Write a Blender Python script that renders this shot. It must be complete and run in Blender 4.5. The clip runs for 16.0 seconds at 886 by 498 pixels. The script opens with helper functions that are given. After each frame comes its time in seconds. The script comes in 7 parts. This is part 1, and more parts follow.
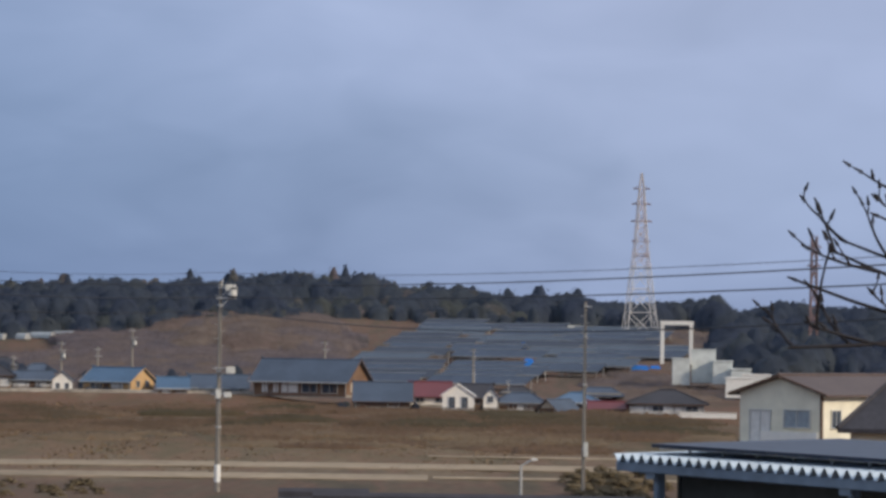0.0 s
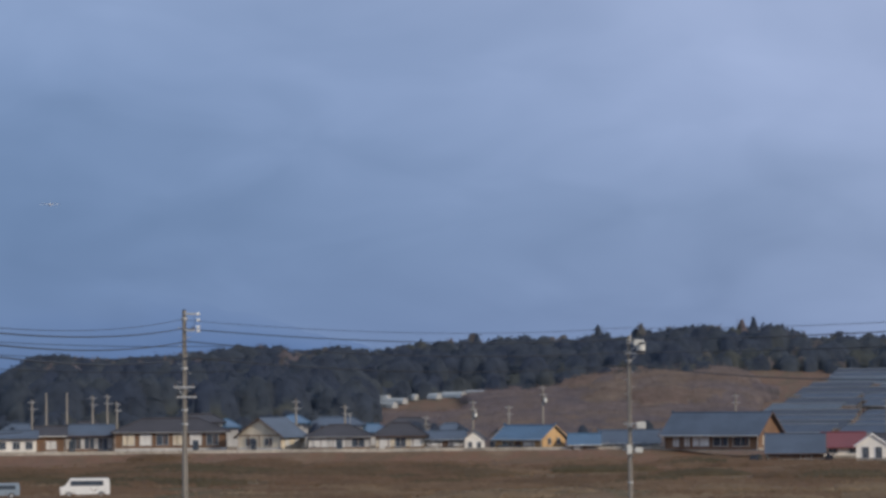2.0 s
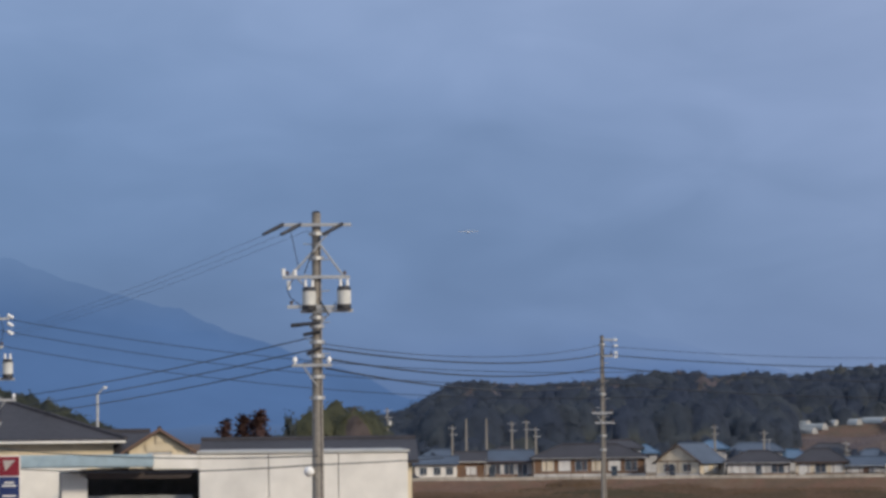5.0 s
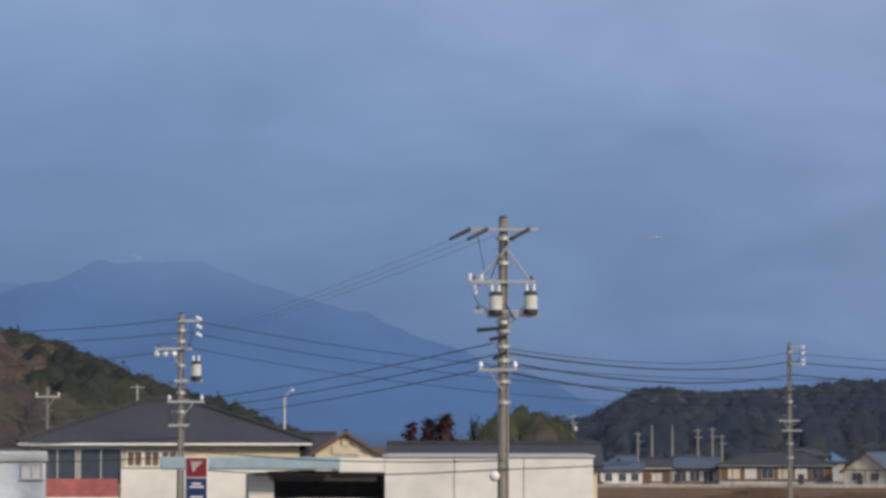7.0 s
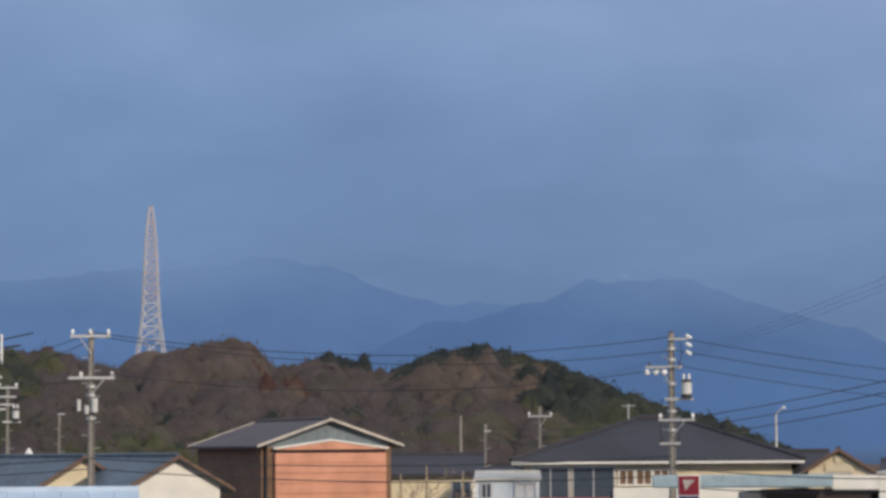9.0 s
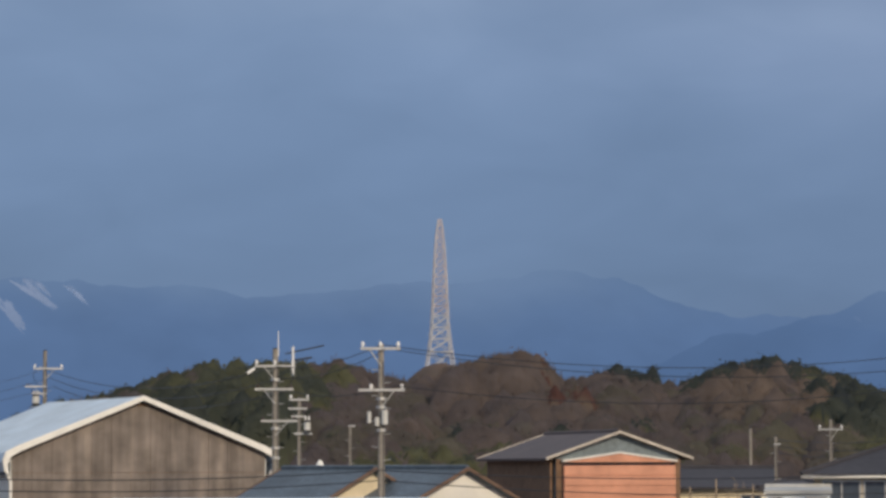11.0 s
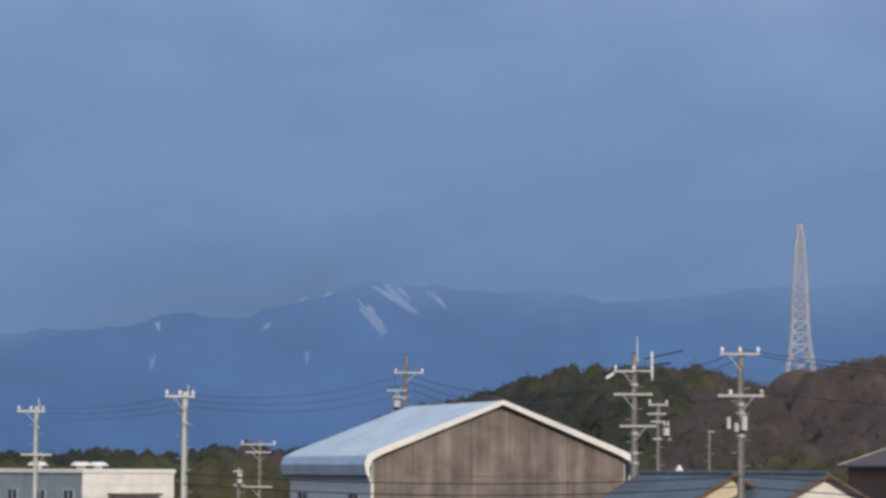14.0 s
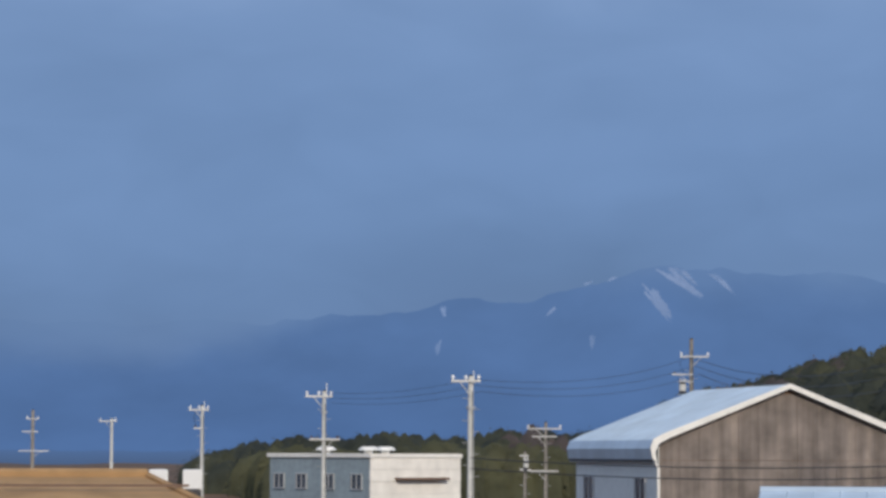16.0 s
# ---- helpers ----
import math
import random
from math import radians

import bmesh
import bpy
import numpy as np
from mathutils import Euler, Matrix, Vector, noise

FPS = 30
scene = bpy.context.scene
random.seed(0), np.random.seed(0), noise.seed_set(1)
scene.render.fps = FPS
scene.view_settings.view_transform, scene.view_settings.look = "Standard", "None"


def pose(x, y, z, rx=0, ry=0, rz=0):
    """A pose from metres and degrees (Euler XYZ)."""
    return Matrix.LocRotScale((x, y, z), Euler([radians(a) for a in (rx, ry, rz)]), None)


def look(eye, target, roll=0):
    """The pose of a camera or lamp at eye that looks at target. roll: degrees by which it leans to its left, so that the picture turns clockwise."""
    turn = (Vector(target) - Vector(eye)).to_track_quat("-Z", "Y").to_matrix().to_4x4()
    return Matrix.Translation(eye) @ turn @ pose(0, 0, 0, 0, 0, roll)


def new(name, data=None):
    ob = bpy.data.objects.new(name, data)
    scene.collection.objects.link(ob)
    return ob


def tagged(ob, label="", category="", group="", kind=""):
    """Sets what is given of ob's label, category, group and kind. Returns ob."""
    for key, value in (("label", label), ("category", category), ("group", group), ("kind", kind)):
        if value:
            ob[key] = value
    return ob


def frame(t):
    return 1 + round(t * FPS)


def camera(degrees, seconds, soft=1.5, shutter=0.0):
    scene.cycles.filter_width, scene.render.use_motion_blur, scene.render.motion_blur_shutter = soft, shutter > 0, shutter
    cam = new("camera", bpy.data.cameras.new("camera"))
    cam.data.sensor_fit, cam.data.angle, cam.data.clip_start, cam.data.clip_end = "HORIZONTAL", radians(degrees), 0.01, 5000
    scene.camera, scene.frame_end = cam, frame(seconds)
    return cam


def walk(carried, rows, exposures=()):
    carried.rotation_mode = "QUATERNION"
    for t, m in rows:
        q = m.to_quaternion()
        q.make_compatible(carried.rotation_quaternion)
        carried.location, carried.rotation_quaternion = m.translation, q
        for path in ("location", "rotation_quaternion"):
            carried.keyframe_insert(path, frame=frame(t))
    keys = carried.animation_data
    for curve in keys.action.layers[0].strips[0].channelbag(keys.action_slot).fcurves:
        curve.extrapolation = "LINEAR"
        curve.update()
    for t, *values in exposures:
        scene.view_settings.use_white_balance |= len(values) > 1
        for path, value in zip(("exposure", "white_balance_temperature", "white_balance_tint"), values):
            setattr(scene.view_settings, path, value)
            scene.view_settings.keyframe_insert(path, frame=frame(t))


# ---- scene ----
cam = camera(17.0, 16.0, soft=3.2)
EYE = 7.5
# seconds, heading to the left of north, upward tilt, lean, all in degrees
PATH = [
    (0.0, 0.271, 1.816, 0.873),
    (0.5, 2.057, 1.915, 0.671),
    (1.0, 4.288, 2.202, 0.355),
    (1.5, 6.453, 2.581, -0.139),
    (2.0, 8.118, 2.852, -0.538),
    (2.5, 9.575, 2.979, -0.751),
    (3.0, 11.246, 3.188, -0.929),
    (3.5, 12.902, 3.355, -1.078),
    (4.0, 14.114, 3.461, -1.048),
    (4.2, 14.585, 3.441, -0.928),
    (6.3, 18.125, 3.449, -0.085),
    (6.5, 18.441, 3.432, 0.025),
    (7.0, 19.785, 3.540, 0.038),
    (7.5, 21.930, 3.693, 0.124),
    (8.0, 24.306, 4.181, 0.145),
    (8.5, 26.651, 4.014, -0.259),
    (9.0, 29.217, 3.917, -0.385),
    (9.5, 31.099, 3.878, -0.364),
    (9.7, 31.750, 3.929, -0.348),
    (11.8, 36.679, 4.262, -0.060),
    (12.0, 37.263, 4.273, -0.039),
    (12.5, 38.599, 4.238, 0.038),
    (13.0, 39.562, 4.298, 0.073),
    (13.5, 40.354, 4.282, 0.129),
    (14.0, 41.744, 4.273, 0.296),
    (14.5, 43.249, 3.967, 0.164),
    (15.0, 44.756, 4.022, 0.129),
    (15.5, 45.990, 3.979, 0.085),
    (16.0, 47.247, 3.947, 0.212),
]
walk(cam, [(t, pose(0, 0, EYE, 90 + up, 0, turn) @ pose(0, 0, 0, 0, 0, lean)) for t, turn, up, lean in PATH],
     exposures=[(0.0, 0.12, 6650, 10), (1.0, 0.08, 6600, 10), (2.0, 0.0, 6400, 10), (4.0, 0.0, 6350, 10), (6.5, 0.03, 6550, 10), (8.0, 0.03, 6450, 10), (9.5, 0.0, 6600, 10),
                (12.0, -0.12, 7050, 10), (12.5, -0.10, 6950, 10), (13.2, -0.06, 6700, 10), (14.0, -0.03, 6350, 10), (16.0, -0.02, 6150, 10)])

# ---- light ----
SUN_BEARING, SUN_HEIGHT = 118.0, 24.0
world = bpy.data.worlds.new("sky")
scene.world = world
world.use_nodes = True
wn, wl = world.node_tree.nodes, world.node_tree.links
wn.clear()


def wnode(kind, **inputs):
    n = wn.new(kind)
    for k, v in inputs.items():
        n.inputs[k.replace("_", " ")].default_value = v
    return n


def ramp(nodes, links, source, stops):
    r = nodes.new("ShaderNodeValToRGB")
    while len(r.color_ramp.elements) < len(stops):
        r.color_ramp.elements.new(0.5)
    for e, (p, c) in zip(r.color_ramp.elements, stops):
        e.position, e.color = p, (*c, 1) if len(c) == 3 else c
    links.new(source, r.inputs[0])
    return r.outputs[0]


coord = wn.new("ShaderNodeTexCoord")
axes = wn.new("ShaderNodeSeparateXYZ")
wl.new(coord.outputs["Generated"], axes.inputs[0])
stretch = wn.new("ShaderNodeMapping")
stretch.inputs["Scale"].default_value = (1.0, 1.0, 2.3)
wl.new(coord.outputs["Generated"], stretch.inputs[0])
cloud_a = wnode("ShaderNodeTexNoise", Scale=7.5, Detail=3.0, Roughness=0.42, Distortion=0.35)
cloud_b = wnode("ShaderNodeTexNoise", Scale=19.0, Detail=3.0, Roughness=0.45, Distortion=0.6)
for c in (cloud_a, cloud_b):
    wl.new(stretch.outputs[0], c.inputs[0])


def wmath(op, a, b):
    m = wn.new("ShaderNodeMath")
    m.operation = op
    for i, v in enumerate((a, b)):
        if isinstance(v, (int, float)):
            m.inputs[i].default_value = v
        else:
            wl.new(v, m.inputs[i])
    return m.outputs[0]


def wmix(fac, a, b):
    m = wn.new("ShaderNodeMix")
    m.data_type = "RGBA"
    for i, v in ((0, fac), (6, a), (7, b)):
        if isinstance(v, (int, float)):
            m.inputs[i].default_value = v
        else:
            wl.new(v, m.inputs[i])
    return m.outputs[2]


puff = wmath("ADD", wmath("MULTIPLY", wmath("SUBTRACT", cloud_a.outputs[0], 0.5), 0.20), wmath("MULTIPLY", wmath("SUBTRACT", cloud_b.outputs[0], 0.5), 0.10))
height = wmath("ADD", wmath("MULTIPLY", axes.outputs[2], 4.2), puff)
deep = ramp(wn, wl, height, [(0.0, (0.090, 0.168, 0.345)), (0.22, (0.113, 0.202, 0.392)), (0.45, (0.154, 0.252, 0.458)), (0.62, (0.182, 0.282, 0.488)), (0.85, (0.27, 0.37, 0.56)), (1.0, (0.44, 0.53, 0.70))])
bright = ramp(wn, wl, height, [(0.0, (0.240, 0.320, 0.530)), (0.22, (0.315, 0.400, 0.618)), (0.45, (0.360, 0.436, 0.656)), (0.62, (0.372, 0.444, 0.652)), (0.85, (0.40, 0.47, 0.65)), (1.0, (0.52, 0.60, 0.76))])
side = wn.new("ShaderNodeMapRange")
side.inputs[1].default_value, side.inputs[2].default_value = -0.62, 0.05
wl.new(wmath("ADD", axes.outputs[0], wmath("MULTIPLY", puff, 0.45)), side.inputs[0])
lift = wmath("SUBTRACT", 3.6, wmath("MULTIPLY", wmath("MINIMUM", wmath("MAXIMUM", height, 0.0), 0.6), 3.5))
toward_sun = wmath("POWER", side.outputs[0], lift)
cloud = wn.new("ShaderNodeBackground")
tint = wn.new("ShaderNodeHueSaturation")
wl.new(wmix(toward_sun, deep, bright), tint.inputs["Color"])
wl.new(wmath("ADD", 1.0, wmath("MULTIPLY", puff, 1.5)), tint.inputs["Value"])
wl.new(tint.outputs[0], cloud.inputs[0])
clear_sky = wn.new("ShaderNodeTexSky")
clear_sky.sky_type, clear_sky.sun_disc = "NISHITA", False
clear_sky.sun_elevation, clear_sky.sun_rotation = radians(SUN_HEIGHT), radians(SUN_BEARING)
clear = wn.new("ShaderNodeBackground")
clear.inputs[1].default_value = 0.08
wl.new(clear_sky.outputs[0], clear.inputs[0])
blend = wn.new("ShaderNodeMixShader")
blend.inputs[0].default_value = 0.92
wl.new(clear.outputs[0], blend.inputs[1])
wl.new(cloud.outputs[0], blend.inputs[2])
wl.new(blend.outputs[0], wn.new("ShaderNodeOutputWorld").inputs[0])

sun = new("sun", bpy.data.lights.new("sun", "SUN"))
sun.data.energy, sun.data.angle, sun.data.color = 2.5, radians(6.0), (1.0, 0.86, 0.68)
sun.matrix_world = look((0, 0, 0), [-v for v in (math.sin(radians(SUN_BEARING)) * math.cos(radians(SUN_HEIGHT)), math.cos(radians(SUN_BEARING)) * math.cos(radians(SUN_HEIGHT)), math.sin(radians(SUN_HEIGHT)))])

# ---- materials ----
MATS = {}


def mat(name, color, rough=0.75, metal=0.0, vary=0.18, grain=3.0, patch=0.25, bump=0.15, tone=None, spec=0.4):
    """A weathered surface: the base colour, varied by large patches and fine grain."""
    if name in MATS:
        return MATS[name]
    m = bpy.data.materials.new(name)
    m.use_nodes = True
    n, l = m.node_tree.nodes, m.node_tree.links
    b = n["Principled BSDF"]
    tc = n.new("ShaderNodeTexCoord")
    big, fine = n.new("ShaderNodeTexNoise"), n.new("ShaderNodeTexNoise")
    big.inputs["Scale"].default_value, big.inputs["Detail"].default_value = patch, 4
    fine.inputs["Scale"].default_value, fine.inputs["Detail"].default_value = grain, 5
    for t in (big, fine):
        l.new(tc.outputs["Object"], t.inputs[0])
    other = tone or tuple(c * 0.6 for c in color)
    mixed = n.new("ShaderNodeMix")
    mixed.data_type = "RGBA"
    mixed.inputs[6].default_value, mixed.inputs[7].default_value = (*color, 1), (*other, 1)
    span = n.new("ShaderNodeMapRange")
    span.inputs[1].default_value, span.inputs[2].default_value = 0.42, 0.68
    span.inputs[4].default_value = min(1.0, vary * 3.2)
    l.new(big.outputs[0], span.inputs[0])
    l.new(span.outputs[0], mixed.inputs[0])
    speck = n.new("ShaderNodeMapRange")
    speck.inputs[1].default_value, speck.inputs[2].default_value = 0.3, 0.7
    speck.inputs[3].default_value, speck.inputs[4].default_value = 1 - vary, 1 + vary
    l.new(fine.outputs[0], speck.inputs[0])
    hsv = n.new("ShaderNodeHueSaturation")
    l.new(mixed.outputs[2], hsv.inputs["Color"])
    l.new(speck.outputs[0], hsv.inputs["Value"])
    l.new(hsv.outputs[0], b.inputs["Base Color"])
    b.inputs["Roughness"].default_value, b.inputs["Metallic"].default_value = rough, metal
    b.inputs["Specular IOR Level"].default_value = spec
    if bump:
        bp = n.new("ShaderNodeBump")
        bp.inputs["Strength"].default_value, bp.inputs["Distance"].default_value = bump, 0.05
        l.new(fine.outputs[0], bp.inputs["Height"])
        l.new(bp.outputs[0], b.inputs["Normal"])
    MATS[name] = m
    return m


def leafmat(name, color, tone):
    """Leaves or twigs: a dull surface that lets part of the light through."""
    m = mat(name, color, 0.85, vary=0.22, grain=0.35, patch=0.045, bump=0, tone=tone, spec=0.1)
    n, l = m.node_tree.nodes, m.node_tree.links
    b = n["Principled BSDF"]
    t, x = n.new("ShaderNodeBsdfTranslucent"), n.new("ShaderNodeMixShader")
    l.new(b.inputs["Base Color"].links[0].from_socket, t.inputs[0])
    x.inputs[0].default_value = 0.45
    l.new(b.outputs[0], x.inputs[1])
    l.new(t.outputs[0], x.inputs[2])
    l.new(x.outputs[0], n["Material Output"].inputs[0])
    return m


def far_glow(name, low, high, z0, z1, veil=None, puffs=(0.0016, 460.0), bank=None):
    """The distance seen through thick air: its haze is painted in as unlit, glowing colour."""
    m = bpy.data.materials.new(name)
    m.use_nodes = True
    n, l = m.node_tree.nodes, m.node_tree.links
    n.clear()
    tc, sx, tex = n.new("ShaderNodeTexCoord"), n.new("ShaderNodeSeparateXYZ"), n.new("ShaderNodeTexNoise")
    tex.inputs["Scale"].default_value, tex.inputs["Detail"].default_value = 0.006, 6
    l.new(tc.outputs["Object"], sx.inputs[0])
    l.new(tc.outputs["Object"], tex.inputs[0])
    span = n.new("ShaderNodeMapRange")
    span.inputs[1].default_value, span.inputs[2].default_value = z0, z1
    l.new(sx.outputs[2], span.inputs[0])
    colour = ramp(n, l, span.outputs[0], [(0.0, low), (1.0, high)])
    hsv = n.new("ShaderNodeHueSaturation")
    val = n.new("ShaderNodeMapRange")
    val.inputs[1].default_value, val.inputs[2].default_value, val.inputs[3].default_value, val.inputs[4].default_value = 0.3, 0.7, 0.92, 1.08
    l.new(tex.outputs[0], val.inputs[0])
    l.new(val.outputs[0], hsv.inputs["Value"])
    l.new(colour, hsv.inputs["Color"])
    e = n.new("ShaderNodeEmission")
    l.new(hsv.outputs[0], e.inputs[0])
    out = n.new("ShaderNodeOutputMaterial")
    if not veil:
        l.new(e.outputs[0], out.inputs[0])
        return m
    # the tops turn see-through in patches, standing in for cloud that hangs over them
    puff = n.new("ShaderNodeTexNoise")
    puff.inputs["Scale"].default_value, puff.inputs["Detail"].default_value = puffs[0], 5
    l.new(tc.outputs["Object"], puff.inputs[0])
    shift = n.new("ShaderNodeMath")
    shift.operation, shift.inputs[1].default_value = "MULTIPLY_ADD", puffs[1]
    l.new(puff.outputs[0], shift.inputs[0])
    l.new(sx.outputs[2], shift.inputs[2])
    hide = n.new("ShaderNodeMapRange")
    hide.interpolation_type = "SMOOTHSTEP"
    hide.inputs[1].default_value, hide.inputs[2].default_value, hide.inputs[4].default_value = veil[0], veil[1], veil[2]
    rise = shift.outputs[0]
    if bank:
        lower, sink = n.new("ShaderNodeMapRange"), n.new("ShaderNodeMath")
        lower.inputs[1].default_value, lower.inputs[2].default_value, lower.inputs[4].default_value = bank
        l.new(sx.outputs[0], lower.inputs[0])
        l.new(lower.outputs[0], sink.inputs[0])
        l.new(rise, sink.inputs[1])
        rise = sink.outputs[0]
    l.new(rise, hide.inputs[0])
    clear_air, mixed = n.new("ShaderNodeBsdfTransparent"), n.new("ShaderNodeMixShader")
    l.new(hide.outputs[0], mixed.inputs[0])
    l.new(e.outputs[0], mixed.inputs[1])
    l.new(clear_air.outputs[0], mixed.inputs[2])
    l.new(mixed.outputs[0], out.inputs[0])
    return m


CONCRETE = mat("pole_concrete", (0.29, 0.265, 0.23), 0.85, vary=0.2, grain=8)
STEEL = mat("galvanised_steel", (0.55, 0.55, 0.53), 0.45, 0.6, vary=0.12, grain=12)
DARKSTEEL = mat("dark_steel", (0.05, 0.05, 0.055), 0.5, 0.4)
PORCELAIN = mat("white_porcelain", (0.85, 0.84, 0.8), 0.2, vary=0.04, bump=0)
TANKGREY = mat("transformer_paint", (0.62, 0.62, 0.58), 0.5, vary=0.08, grain=6)
CABLE = mat("black_cable", (0.022, 0.026, 0.036), 0.6, bump=0)
WHITEWALL = mat("white_render", (0.83, 0.80, 0.73), 0.9, vary=0.08, grain=1.2, patch=0.35)
CREAM = mat("cream_render", (0.74, 0.63, 0.44), 0.9, vary=0.1, grain=1.5)
BROWNWALL = mat("brown_timber_wall", (0.20, 0.12, 0.075), 0.85, vary=0.2)
ORANGEWALL = mat("orange_timber_wall", (0.55, 0.36, 0.18), 0.8, vary=0.15)
GREYWALL = mat("grey_render", (0.46, 0.46, 0.44), 0.85, vary=0.1, grain=1.5)
TERRACOTTA = mat("salmon_metal_siding", (0.66, 0.31, 0.20), 0.7, vary=0.12, grain=1.5, patch=0.5)
VCREAM = mat("weathered_cream_wall", (0.70, 0.62, 0.48), 0.9, vary=0.2, grain=1.0)
VGREY = mat("weathered_grey_wall", (0.56, 0.55, 0.53), 0.9, vary=0.25, grain=1.0)
BLUETILE = mat("blue_grey_roof_tile", (0.066, 0.090, 0.130), 0.55, vary=0.2, grain=4)
TEALTILE = mat("weathered_teal_roof_tile", (0.098, 0.130, 0.158), 0.5, vary=0.25, grain=5, patch=0.6)
BLACKTILE = mat("dark_roof_tile", (0.046, 0.043, 0.05), 0.65, vary=0.22, grain=4)
BROWNTILE = mat("brown_roof_tile", (0.10, 0.07, 0.06), 0.6, vary=0.2, grain=4)
REDROOF = mat("maroon_metal_roof", (0.16, 0.04, 0.045), 0.5, vary=0.15)
BLUEMETAL = mat("blue_metal_roof", (0.075, 0.145, 0.235), 0.4, 0.1, vary=0.15)
PALEBLUE = mat("pale_blue_metal_roof", (0.50, 0.60, 0.70), 0.4, 0.15, vary=0.1, grain=0.8)
OCHRE = mat("ochre_roof", (0.37, 0.225, 0.10), 0.8, vary=0.18, grain=1.2)
GLASS = mat("window_glass", (0.06, 0.08, 0.11), 0.08, vary=0.1, bump=0, spec=0.8)
CURTAIN = mat("curtained_glass", (0.72, 0.71, 0.68), 0.25, vary=0.1, bump=0, spec=0.6)
FRAME = mat("aluminium_frame", (0.6, 0.6, 0.58), 0.4, 0.5, vary=0.05)
DARKFRAME = mat("bronze_frame", (0.10, 0.08, 0.07), 0.5, 0.3, vary=0.05)
TRIM = mat("white_trim", (0.82, 0.80, 0.74), 0.6, vary=0.06)
BROWNTRIM = mat("brown_trim", (0.16, 0.10, 0.07), 0.7, vary=0.1)
SHEET = mat("weathered_brown_siding", (0.228, 0.196, 0.174), 0.85, vary=0.25, grain=1.0, patch=0.6)
m = SHEET
sn, sl = m.node_tree.nodes, m.node_tree.links
streak_map, streak = sn.new("ShaderNodeMapping"), sn.new("ShaderNodeTexNoise")
streak_map.inputs["Scale"].default_value = (2.2, 2.2, 0.16)
streak.inputs["Scale"].default_value, streak.inputs["Detail"].default_value = 1.0, 5
sl.new(sn["Texture Coordinate"].outputs["Object"], streak_map.inputs[0])
sl.new(streak_map.outputs[0], streak.inputs[0])
rain = sn.new("ShaderNodeMix")
rain.data_type, rain.blend_type = "RGBA", "MULTIPLY"
rain.inputs[0].default_value = 1.0
base_in = sn["Principled BSDF"].inputs["Base Color"]
sl.new(base_in.links[0].from_socket, rain.inputs[6])
sl.new(ramp(sn, sl, streak.outputs[0], [(0.32, (0.74, 0.72, 0.70)), (0.5, (0.95, 0.94, 0.93)), (0.66, (1.22, 1.19, 1.14))]), rain.inputs[7])
sl.new(rain.outputs[2], base_in)
DARKIN = mat("dark_interior", (0.20, 0.20, 0.20), 0.9)
BARK = mat("dark_bark", (0.032, 0.028, 0.03), 0.9, vary=0.25, grain=9)
SOLAR = mat("solar_cells", (0.030, 0.048, 0.082), 0.42, 0.0, vary=0.15, grain=0.6, bump=0.03, spec=0.2)
SOLARDARK = mat("solar_cells_dark", (0.014, 0.022, 0.042), 0.40, 0.0, vary=0.15, grain=0.6, bump=0.03, spec=0.2)
SOLARPALE = mat("solar_cells_pale", (0.058, 0.080, 0.110), 0.45, 0.0, vary=0.15, grain=0.6, bump=0.03, spec=0.25)
DARKCONIFER = leafmat("conifer_needles", (0.085, 0.097, 0.092), (0.10, 0.10, 0.09))
RUST = leafmat("rust_red_foliage", (0.150, 0.090, 0.080), (0.115, 0.075, 0.070))
STRAW = mat("dry_grass", (0.18, 0.125, 0.08), 0.95, vary=0.3, grain=0.8, patch=0.05, bump=0, tone=(0.16, 0.11, 0.06), spec=0.1)


